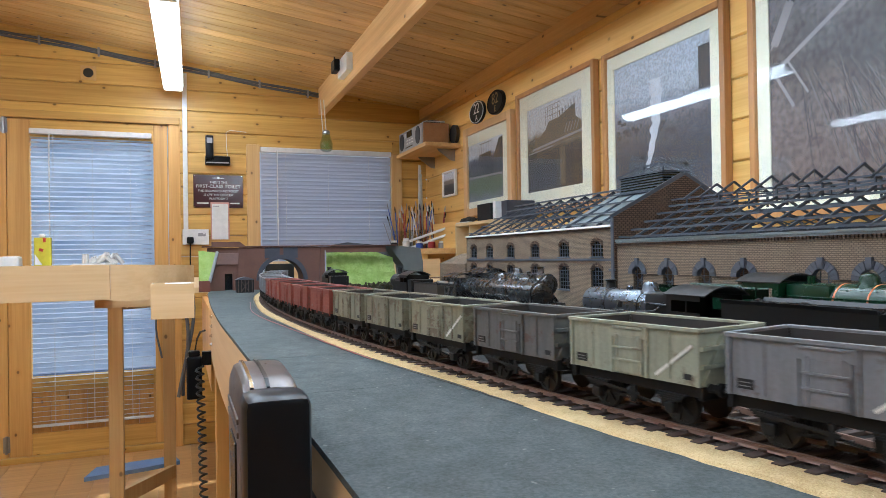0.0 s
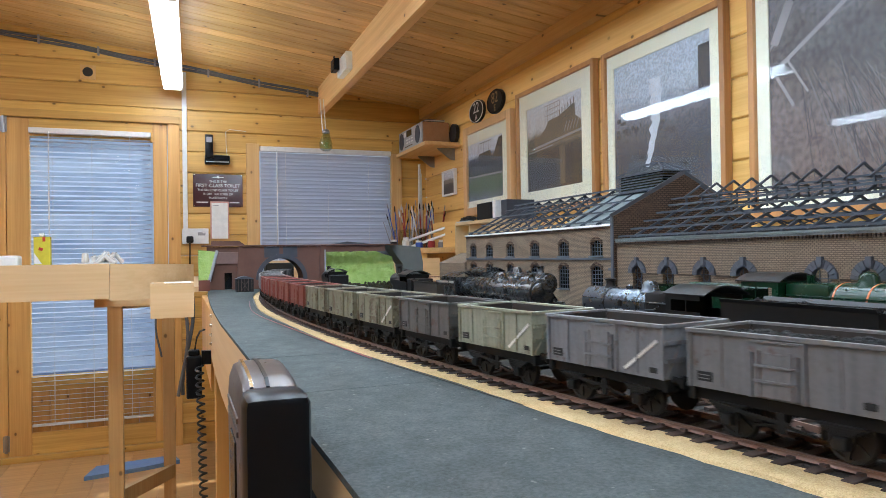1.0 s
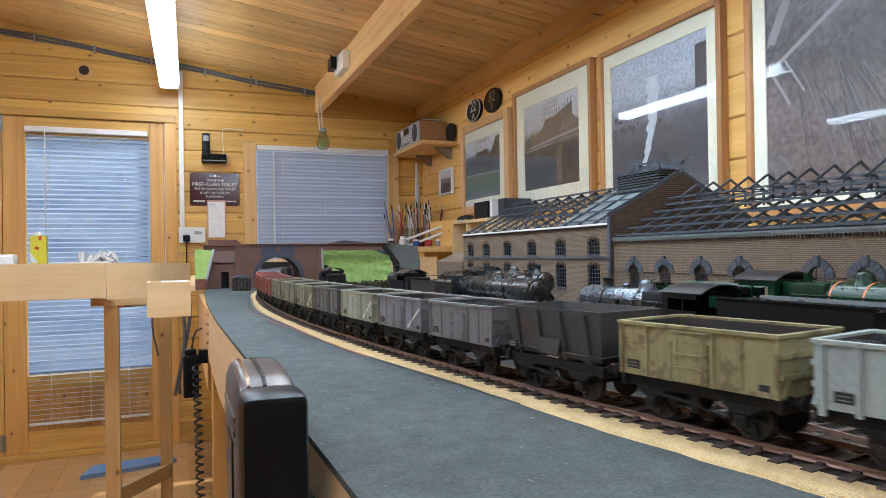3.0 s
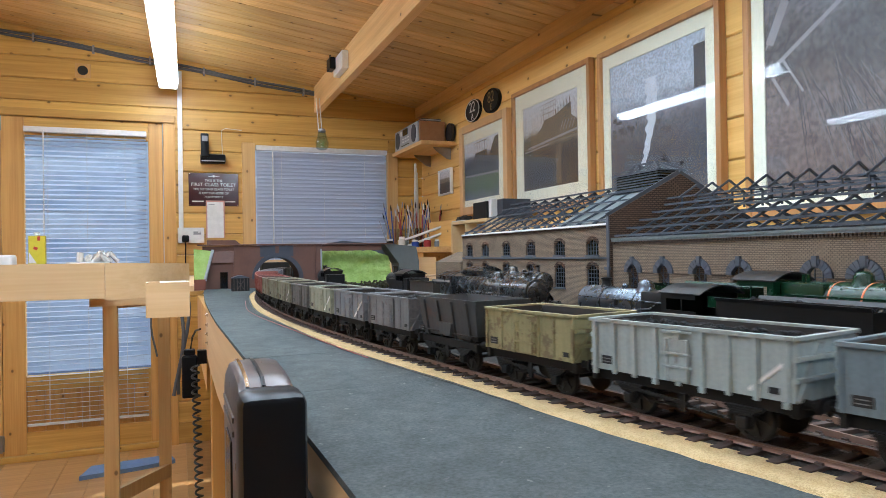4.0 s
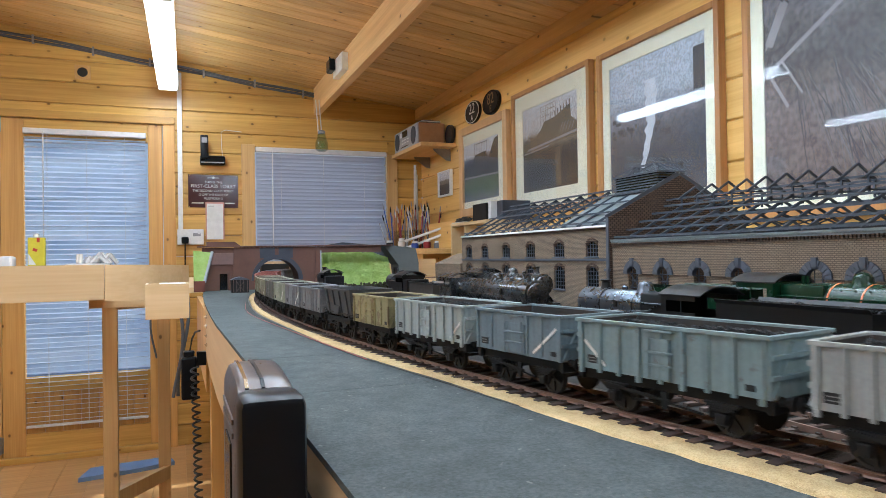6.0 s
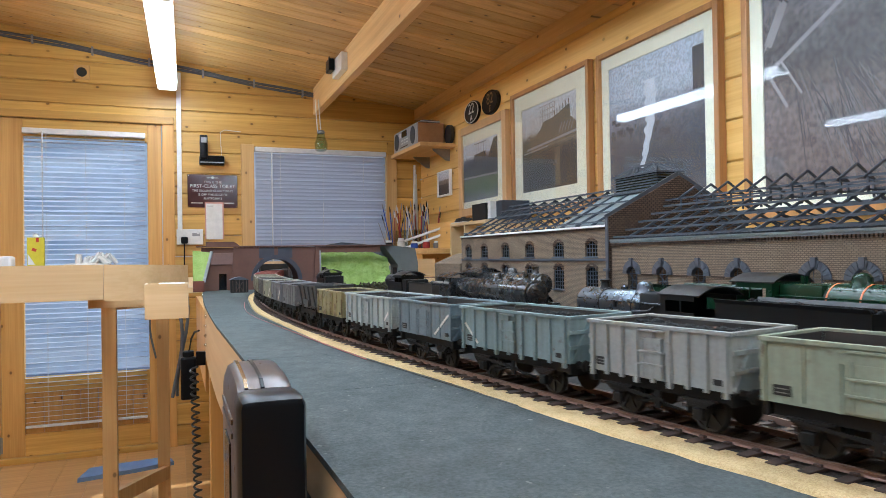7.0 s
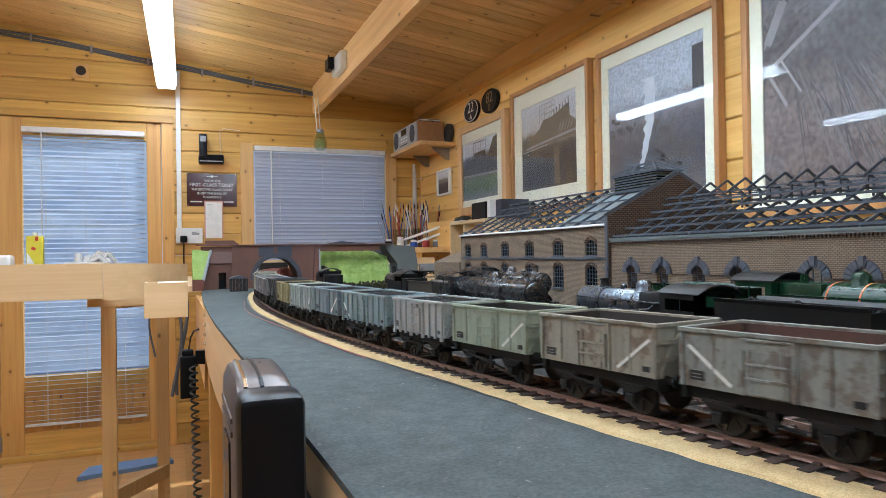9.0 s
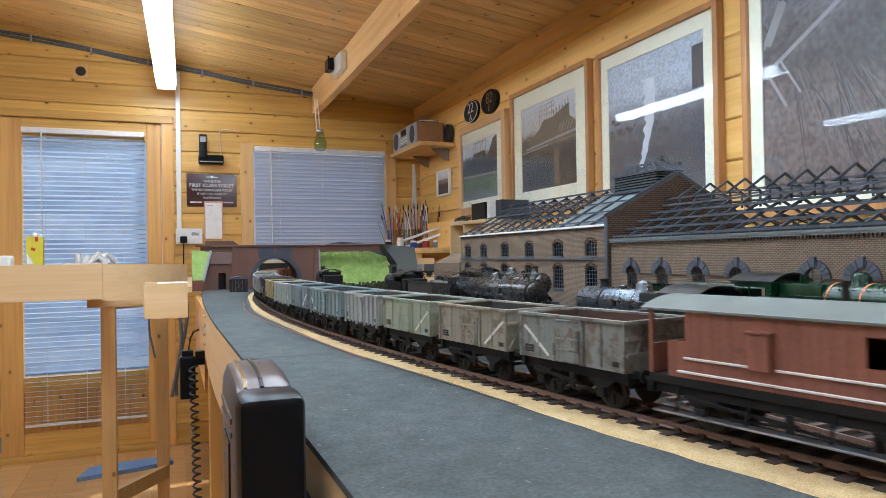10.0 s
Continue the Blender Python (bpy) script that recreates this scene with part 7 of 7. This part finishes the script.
M["picglass"] = glass("picture_glass", (0.98, 0.99, 0.98), face_on=0.016)
ART1 = photo("viaduct_photograph", [(0.0, (0.16, 0.17, 0.22)), (0.18, (0.09, 0.14, 0.05)), (0.36, (0.12, 0.17, 0.06)), (0.42, (0.05, 0.045, 0.05)), (0.6, (0.02, 0.02, 0.03)), (0.72, (0.14, 0.14, 0.18)), (0.8, (0.6, 0.62, 0.72)), (1.0, (0.66, 0.7, 0.8))], 9, 1, 0.22)
ART2 = photo("station_photograph", [(0.0, (0.075, 0.058, 0.048)), (0.3, (0.06, 0.05, 0.045)), (0.46, (0.085, 0.07, 0.06)), (0.50, (0.20, 0.165, 0.13)), (0.64, (0.24, 0.205, 0.16)), (0.70, (0.55, 0.54, 0.56)), (1.0, (0.66, 0.67, 0.73))], 14, 4, 0.10, 0.35)
ART3 = photo("steam_photograph", [(0.0, (0.10, 0.10, 0.12)), (0.3, (0.075, 0.075, 0.095)), (0.48, (0.13, 0.125, 0.15)), (0.6, (0.26, 0.26, 0.30)), (0.72, (0.46, 0.49, 0.57)), (1.0, (0.56, 0.61, 0.72))], 16, 9, 0.16, 0.35)
ART4 = photo("aerial_photograph", [(0.0, (0.15, 0.11, 0.105)), (0.3, (0.20, 0.16, 0.155)), (0.5, (0.10, 0.09, 0.095)), (0.7, (0.17, 0.155, 0.165)), (1.0, (0.24, 0.23, 0.25))], 9, 3, 0.8, 0.4)
M["steam"] = plain("printed_white", (0.62, 0.64, 0.70), (0.5, 0.52, 0.58), 0.6, scale=40, bumps=0.0)
M["road"] = plain("printed_pale_grey", (0.32, 0.30, 0.31), (0.26, 0.245, 0.25), 0.6, scale=60, bumps=0.0)
M["sepia"] = plain("printed_sepia", (0.17, 0.135, 0.10), (0.12, 0.095, 0.07), 0.6, scale=90, bumps=0.0)
M["rail_pale"] = plain("printed_siding_grey", (0.20, 0.182, 0.185), (0.17, 0.155, 0.158), 0.6, scale=60, bumps=0.0)
M["rail_dark"] = plain("printed_shadow_grey", (0.092, 0.085, 0.090), (0.075, 0.070, 0.074), 0.6, scale=60, bumps=0.0)
M["inkdark"] = plain("printed_dark", (0.045, 0.045, 0.05), (0.07, 0.068, 0.07), 0.6, scale=60, bumps=0.0)


def plume(th, i0, i1, j0, j1):
    bm = B()
    w, h = i1 - i0, j1 - j0
    L_, R_ = [], []
    for k in range(60):
        u = k / 59
        y = i0 + w * (0.63 - 0.08 * u - 0.05 * math.sin(u * 3)) 
        hw = w * (0.022 + 0.05 * u) * (1 + 0.45 * noise.noise(Vector((u * 9, 2, 0))))
        z = j0 + h * (0.2 + 0.62 * u)
        L_.append((-0.0122, y - hw, z))
        R_.append((-0.0122, y + hw * (0.9 + 0.7 * noise.noise(Vector((u * 13, 7, 1)))), z))
    prism(bm, L_ + R_[::-1], (0.0003, 0, 0))
    part("printed_steam", bm, M["steam"], th)
    bm = B()
    span(bm, (-0.0122, i0 + w * 0.01, j0 + h * 0.64), (-0.0119, i0 + w * 0.11, j0 + h * 0.92))
    part("printed_tower", bm, M["rail_dark"], th)
    rg = random.Random(31)
    bm = B()
    for k in range(150):
        u, v = rg.uniform(0.02, 0.98), rg.uniform(0.03, 0.62)
        if abs(u - 0.42) < 0.09 or v > 0.66 - 0.28 * u:
            continue
        box(bm, (-0.0121, i1 - w * u, j0 + h * v), (0.0003, rg.uniform(0.006, 0.03), rg.uniform(0.005, 0.024)))
    part("printed_houses", bm, M["rail_dark"], th)


def ink(th, name, lines, mat_key, x):
    """Printed strokes: (y0, z0, y1, z1, width), all on the print's face."""
    bm = B()
    for y0, z0, y1, z1, wd in lines:
        bar(bm, (x, y0, z0), (x, y1, z1), 0.0003, wd)
    part(name, bm, M[mat_key], th)


def roads(th, i0, i1, j0, j1):
    rg = random.Random(11)
    w, h = i1 - i0, j1 - j0

    def at(u, v):
        return i1 - w * u, j0 + h * v

    def line(u0, v0, u1, v1, wd):
        return (*at(u0, v0), *at(u1, v1), wd)
    trunk = [(0.0, 0.50), (0.08, 0.55), (0.33, 0.71), (0.50, 0.82), (0.66, 0.97), (0.72, 1.0)]
    ink(th, "printed_trunk_road", [line(*a, *b, 0.013) for a, b in zip(trunk, trunk[1:])] + [line(0.02, 0.62, 0.20, 1.0, 0.03)], "road", -0.0121)
    ink(th, "printed_streets", [line(0.0, 0.87, 0.14, 1.0, 0.010), line(0.22, 0.86, 0.42, 1.0, 0.009), line(0.30, 0.92, 0.46, 0.79, 0.008), line(0.44, 0.98, 0.60, 0.86, 0.007),
                                line(0.58, 0.90, 0.72, 0.80, 0.009), line(0.03, 0.49, 0.10, 0.36, 0.010), line(0.08, 0.54, 0.16, 0.40, 0.007), line(0.0, 0.60, 0.05, 0.68, 0.006)], "road", -0.0123)
    fan = []
    for k in range(90):
        u0, v0 = rg.uniform(0.12, 0.42), rg.uniform(0.50, 0.60)
        u1 = u0 * 1.0 + rg.uniform(0.10, 0.62) * (0.4 + u0)
        a, b = rg.uniform(0, 0.5), rg.uniform(0.5, 1.0)
        v1 = rg.uniform(-0.1, 0.12)
        pa, pb = (u0 + (u1 - u0) * a, v0 + (v1 - v0) * a), (u0 + (u1 - u0) * b, max(0.02, v0 + (v1 - v0) * b))
        if pb[0] < 0.98 and pa[0] < 0.98:
            fan.append(line(*pa, *pb, rg.uniform(0.0008, 0.0026)))
    ink(th, "printed_sidings", fan[::2], "rail_pale", -0.0121)
    ink(th, "printed_wagon_rows", fan[1::2], "rail_dark", -0.01225)
    rows = []
    for k in range(170):  # terraces of houses between the streets
        u, v = rg.uniform(0.02, 0.97), rg.uniform(0.78, 0.985)
        if v < 0.72 + 0.1 * u or 0.02 < u - (v - 0.62) * 0.47 < 0.07:
            continue
        d = rg.choice((0.75, 0.75, -0.85))
        q = rg.uniform(0.012, 0.035)
        rows.append(line(u, v, min(0.98, u + q * math.cos(d)), min(0.99, v + q * math.sin(d)), rg.uniform(0.003, 0.007)))
    ink(th, "printed_terraces", rows, "inkdark", -0.01215)
    bm = B()
    c = at(0.76, 0.34)
    prism(bm, [(-0.0122, c[0] + 0.033 * math.cos(2 * math.pi * k / 28), c[1] + 0.033 * math.sin(2 * math.pi * k / 28)) for k in range(28)], (0.0003, 0, 0))
    part("printed_gas_tank", bm, M["road"], th)


def girders(th, i0, i1, j0, j1):
    w, h = i1 - i0, j1 - j0

    def at(u, v):
        return i1 - w * u, j0 + h * v

    def line(u0, v0, u1, v1, wd):
        return (*at(u0, v0), *at(u1, v1), wd)
    ink(th, "printed_gas_frame", [line(0.36 + 0.045 * k, 0.74, 0.36 + 0.045 * k, 0.96, 0.0022) for k in range(7)] + [line(0.36, v, 0.63, v + 0.01, 0.0022) for v in (0.84, 0.90, 0.955)], "sepia", -0.0122)
    bm = B()
    o = [(0.02, 0.50), (0.02, 0.60), (0.14, 0.66), (0.24, 0.62), (0.36, 0.70), (0.42, 0.78), (0.60, 0.79), (0.88, 0.88), (0.89, 0.74), (0.99, 0.66), (0.99, 0.52)]
    prism(bm, [(-0.0121, *at(u, v)) for u, v in o], (0.0003, 0, 0))
    part("printed_roofs", bm, M["sepia"], th)
    ink(th, "printed_chimneys", [line(0.62 + 0.05 * k, 0.80 + 0.015 * k, 0.62 + 0.05 * k, 0.86 + 0.015 * k, 0.006) for k in range(6)], "sepia", -0.0122)
    ink(th, "printed_beams", [line(0.10, 0.50, 0.99, 0.57, 0.011), line(0.02, 0.46, 0.5, 0.49, 0.006)] + [line(0.70 + 0.05 * k, 0.60, 0.75 + 0.05 * k, 0.70, 0.004) for k in range(5)], "road", -0.0124)
    ink(th, "printed_posts", [line(0.46, 0.48, 0.46, 0.72, 0.03), line(0.66, 0.03, 0.66, 0.45, 0.045)], "sepia", -0.0123)
    ink(th, "printed_engines", [line(0.05, 0.2, 0.55, 0.22, 0.14), line(0.78, 0.04, 0.78, 0.40, 0.06)], "inkdark", -0.0122)


def gasholder(th, i0, i1, j0, j1):
    w, h = i1 - i0, j1 - j0
    bm = B()
    o = [(0.0, 0.44), (1.0, 0.40), (1.0, 0.52), (0.86, 0.55), (0.72, 0.66), (0.66, 0.78), (0.34, 0.80), (0.30, 0.62), (0.12, 0.95), (0.0, 0.98)]
    prism(bm, [(-0.0122, i0 + w * a, j0 + h * b) for a, b in o], (0.0003, 0, 0))
    part("printed_gasholder", bm, M["inkdark"], th)
    bm = B()
    for k in range(6):
        bar(bm, (-0.0122, i0 + w * (0.32 + 0.07 * k), j0 + h * 0.78), (-0.0122, i0 + w * (0.32 + 0.07 * k), j0 + h * 0.97), 0.0003, 0.003)
    bar(bm, (-0.0122, i0 + w * 0.32, j0 + h * 0.96), (-0.0122, i0 + w * 0.67, j0 + h * 0.96), 0.0003, 0.004)
    part("printed_frame", bm, M["inkdark"], th)
    bm = B()
    bar(bm, (-0.0124, i0 + w * 0.02, j0 + h * 0.385), (-0.0124, i0 + w * 0.98, j0 + h * 0.42), 0.0003, 0.012)
    part("printed_path", bm, M["road"], th)


picture("framed colour photograph of an embankment in a cream mount", 3.155, 3.79, 1.39, 1.918, (3.275, 3.748, 1.474, 1.812), ART1, fw=0.045, extras=gasholder, wood="palerail")
picture("framed sepia photograph of a station in a cream mount", 2.392, 3.095, 1.36, 1.97, (2.504, 2.999, 1.463, 1.873), ART2, extras=girders)
picture("framed photograph of a steam plume over rooftops", 1.668, 2.335, 1.27, 1.962, (1.742, 2.269, 1.37, 1.888), ART3, extras=plume)
picture("large framed aerial photograph of railway yards", 0.62, 1.573, 1.252, 2.10, (0.70, 1.506, 1.305, 2.03), ART4, extras=roads)
# small frame
sp = thing("small_framed_photo", "small silver-framed photograph on the pine wall", "picture")
for a, b in (((3.958, 1.541), (3.972, 1.707)), ((4.165, 1.541), (4.179, 1.707)), ((3.972, 1.541), (4.165, 1.553)), ((3.972, 1.695), (4.165, 1.707))):
    bm = B()
    span(bm, (XR - 0.022, a[0], a[1]), (XR - 0.002, b[0], b[1]), 0.002)
    part("frame_rail", bm, M["white"], sp)
bm = B()
span(bm, (XR - 0.012, 3.972, 1.553), (XR - 0.006, 4.165, 1.695))
part("print", bm, ART2, sp)
# oval shed plates
for yc, zc, a, b in ((3.612, 1.994, "22", "A"), (3.36, 1.998, "82", "E")):
    pl = thing("oval_shed_plate", "black oval cast plate with raised pale characters", "plate", group="oval plates")
    bm = B()
    n_o = 36
    pts = [(XR - 0.002, yc + 0.102 * math.cos(2 * math.pi * i / n_o), zc + 0.066 * math.sin(2 * math.pi * i / n_o)) for i in range(n_o)]
    prism(bm, pts, (-0.016, 0, 0))
    part("plate", bm, M["locoblack"], pl)
    bm = B()
    for i in range(n_o):
        p, q = [(XR - 0.019, yc + 0.097 * math.cos(2 * math.pi * k / n_o), zc + 0.061 * math.sin(2 * math.pi * k / n_o)) for k in (i, i + 1)]
        bar(bm, p, q, 0.004, 0.004)
    part("rim", bm, M["letter"] if a == "22" else M["frame"], pl)
    mk = M["letter"] if a == "22" else M["brass"]
    words(a, XR - 0.019, zc + 0.018, 0.085, yc, pl, mk, rot=(90, 0, -90)).matrix_basis = pose(XR - 0.019, yc, zc + 0.018, 90, 0, -90)
    words(b, XR - 0.019, zc - 0.036, 0.05, yc, pl, mk, rot=(90, 0, -90)).matrix_basis = pose(XR - 0.019, yc, zc - 0.036, 90, 0, -90)

# shelf with a radio
sh = thing("wall_shelf", "pine wall shelf on two brackets", "shelf")
bm = B()
span(bm, (1.40, 3.9, 1.836), (XR - 0.001, 4.5, 1.86), 0.003)
part("board", bm, M["beam"], sh)
for y in (3.99, 4.36):
    bm = B()
    prism(bm, [(XR - 0.002, y, 1.8355), (XR - 0.12, y, 1.8355), (XR - 0.11, y, 1.822), (XR - 0.03, y, 1.765), (XR - 0.002, y, 1.76)], (0, 0.012, 0))
    part("bracket", bm, M["metal_grey"], sh)
rd = thing("table_radio", "wood-cased radio with a silver front on the shelf", "radio")
M["radiowood"] = pine("radio_wood", (0.42, 0.22, 0.10), (0.36, 0.18, 0.075), 1, rough=0.4, knots=False)
bm = B()
span(bm, (1.425, 4.0, 1.8602), (1.6, 4.47, 2.0), 0.004)
part("case", bm, M["radiowood"], rd)
bm = B()
span(bm, (1.412, 4.002, 1.862), (1.4246, 4.468, 1.998), 0.006)
part("front", bm, M["silver"], rd, "silver-grey front panel")
for y in (4.07, 4.40):
    bm = B()
    pts = [(1.409, y + 0.045 * math.cos(2 * math.pi * i / 20), 1.93 + 0.056 * math.sin(2 * math.pi * i / 20)) for i in range(20)]
    prism(bm, pts, (0.0035, 0, 0))
    part("speaker_grille", bm, M["truss"], rd)
bm = B()
span(bm, (1.4095, 4.19, 1.945), (1.413, 4.29, 1.985), 0.0005)
part("display", bm, M["dark"], rd)
bm = B()
span(bm, (1.4095, 4.31, 1.95), (1.413, 4.34, 1.98))
part("display_label", bm, M["white"], rd)
for k in range(6):
    bm = B()
    span(bm, (1.4085, 4.165 + (k % 3) * 0.05, 1.922 - (k // 3) * 0.02), (1.413, 4.195 + (k % 3) * 0.05, 1.929 - (k // 3) * 0.02), 0.001)
    part("button", bm, M["white"], rd)
bm = B()
span(bm, (1.41, 4.17, 1.88), (1.413, 4.32, 1.884))
part("disc_slot", bm, M["dark"], rd)
for k in range(4):
    bm = B()
    span(bm, (1.44 + 0.006 * k, 4.03 + 0.01 * (k % 2), 2.0003 + k * 0.006), (1.585, 4.27 - 0.012 * k, 2.0053 + k * 0.006), 0.0005)
    solid("magazine", bm, M["bluebrick"] if k % 2 else M["white"], "flat magazine lying on the radio", "magazine", group="magazines on the radio")
bm = B()
span(bm, (1.42, 4.476, 1.8602), (1.6, 4.492, 1.985), 0.001)
solid("yellow_book", bm, M["yellow"], "thin yellow book standing at the shelf end", "book")
bm = B()
lathe(bm, [(0.06, 0), (0.06, 0.022), (0.02, 0.024)], (1.606, 3.955, 1.922), "X", 24)
solid("disc_case", bm, M["rubber"], "round black disc case leaning by the radio", "case")

# workbench corner with brushes and tools
bench = thing("workbench", "pine workbench in the cabin corner", "workbench")
bm = B()
span(bm, (1.18, 3.45, 1.17), (XR - 0.002, 4.5, 1.2), 0.003)
part("top", bm, M["beam"], bench)
for x, y in ((1.2, 3.47), (1.2, 4.44)):
    bm = B()
    span(bm, (x, y, 0.0), (x + 0.05, y + 0.05, 1.1698), 0.002)
    part("leg", bm, M["pine_v"], bench)
bm = B()
span(bm, (1.5, 3.47, 1.2), (XR - 0.002, 4.05, 1.36), 0.002)
part("back_box", bm, M["wall_y_lit"], bench)
M["clearpot"] = glass("clear_pot", (0.9, 0.93, 0.93), 0.05)
cols = {"bristle_red": (0.35, 0.03, 0.03), "handle_blue": (0.03, 0.08, 0.4), "handle_wood": (0.45, 0.25, 0.1), "handle_white": (0.7, 0.7, 0.68), "handle_grey": (0.25, 0.25, 0.26)}
for k, c in cols.items():
    M[k] = plain(k, c, None, 0.4, scale=60, bumps=0.0)
rg = random.Random(21)
for i, (x, y) in enumerate(((1.40, 4.22), (1.45, 4.12), (1.50, 4.24), (1.55, 4.12), (1.36, 4.32))):
    pot = thing("brush_pot", "clear plastic pot crowded with brushes and tools", "pot", group="pots on the bench")
    bm = B()
    lathe(bm, [(0.034, 0), (0.038, 0.13), (0.036, 0.13), (0.032, 0.003)], (x, y, 1.2002), "Z", 18)
    part("pot", bm, M["clearpot"], pot, smooth=True)
    for k in range(9):
        a, t_ = rg.uniform(0, 6.28), rg.uniform(0.1, 0.3)
        p = Vector((x + 0.02 * math.cos(a), y + 0.02 * math.sin(a), 1.204))
        q = p + Vector((math.cos(a) * t_ * 0.2, math.sin(a) * t_ * 0.2, rg.uniform(0.17, 0.27)))
        bm = B()
        rod(bm, p, q, rg.uniform(0.0025, 0.005), 8, rg.uniform(0.002, 0.004))
        part("handle", bm, M[rg.choice(list(cols))], pot)
        bm = B()
        e = (q - p).normalized()
        rod(bm, q, q + e * 0.02, 0.004, 8, 0.0045)
        rod(bm, q + e * 0.02, q + e * 0.04, 0.0045, 8, 0.0015)
        part("tip", bm, M[rg.choice(("frame", "handle_white", "metal_grey", "frame"))], pot)
bm = B()
for k in range(3):
    bar(bm, (1.50 + 0.012 * k, 4.33, 1.22), (1.50 + 0.008 * k, 4.30 + 0.01 * k, 1.77 - 0.03 * k), 0.012, 0.012)
solid("plastic_strips", bm, M["handle_white"], "bundle of long white strips leaning in the corner", "strip")
for k in range(2):
    bm = B()
    bar(bm, (1.352, 4.2 - 0.02 * k, 1.245 - 0.045 * k), (1.529, 3.8, 1.336 - 0.04 * k), 0.02, 0.012)
    solid("white_strip", bm, M["white"], "white plastic strip propped across the bench", "strip", group="strips on the bench")
bm = B()
bar(bm, (1.30, 4.28, 1.2), (1.245, 4.3, 1.38), 0.02, 0.004)
solid("steel_rule", bm, M["metal_grey"], "grey steel rule leaning on the bench", "rule")
for x, y, h, m_ in ((1.30, 4.0, 0.07, "handle_white"), (1.38, 3.98, 0.05, "handle_blue"), (1.45, 3.95, 0.06, "bristle_red"), (1.26, 4.12, 0.06, "black"), (1.5, 3.9, 0.05, "handle_grey")):
    jar_ = thing("paint_jar", "small paint jar on the bench", "jar", group="paint jars")
    bm = B()
    lathe(bm, [(0.022, 0), (0.023, h * 0.7), (0.017, h * 0.78)], (x, y, 1.2002), "Z", 16)
    part("jar", bm, M[m_], jar_, smooth=True)
    bm = B()
    lathe(bm, [(0.018, h * 0.785), (0.018, h)], (x, y, 1.2002), "Z", 16)
    part("lid", bm, M["white"], jar_)
un = thing("pigeonhole_unit", "cream open-fronted pigeonhole unit", "shelf unit")
M["creamwood"] = pine("cream_plywood", (0.72, 0.56, 0.32), (0.64, 0.47, 0.25), 1, rough=0.5, knots=False)
for a, b in (((1.385, 2.95, 1.315), (1.63, 3.4, 1.33)), ((1.385, 3.385, 1.08), (1.63, 3.4, 1.3148)), ((1.385, 2.95, 1.08), (1.63, 2.965, 1.3148)), ((1.385, 3.2, 1.08), (1.63, 3.212, 1.3148)), ((1.615, 2.966, 1.08), (1.63, 3.384, 1.3148)),
             ((1.385, 2.95, 1.065), (1.63, 3.4, 1.0795))):
    bm = B()
    span(bm, a, b, 0.001)
    part("panel", bm, M["creamwood"], un)
bm = B()
for x, y in ((1.395, 2.96), (1.395, 3.37)):
    span(bm, (x, y, 0.0), (x + 0.03, y + 0.025, 1.0648))
part("support", bm, M["pine_v"], un)
for lab, a, b, m_ in (("dark grey card box on the cream unit", (1.41, 3.0, 1.3302), (1.56, 3.16, 1.415), "frame"), ("white label box on the cream unit", (1.42, 2.965, 1.3302), (1.55, 2.997, 1.42), "white"),
                      ("dark blue-grey box on the cream unit", (1.45, 2.90, 1.3302), (1.6, 2.962, 1.42), "bluebrick")):
    bm = B()
    span(bm, a, b, 0.002)
    solid("card_box", bm, M[m_], lab, "box", group="boxes on the unit")
bm = B()
bmesh.ops.create_icosphere(bm, subdivisions=4, radius=1.0)
for v in bm.verts:
    k = 1 + 0.35 * noise.noise(v.co * 2.3) + 0.15 * noise.noise(v.co * 6)
    v.co = Vector((1.412, 3.28, 1.3445)) + Vector((v.co.x * 0.022 * k, v.co.y * 0.09 * k, max(-0.0142, v.co.z * 0.014 * k)))
solid("black_glove", bm, M["rubber"], "crumpled black cloth on the cream unit", "cloth", smooth=True)
bm = B()
span(bm, (1.387, 3.22, 1.3302), (1.46, 3.39, 1.335), 0.001)
solid("white_cloth", bm, M["cloth"], "flat white cloth on the cream unit", "cloth")


motions()
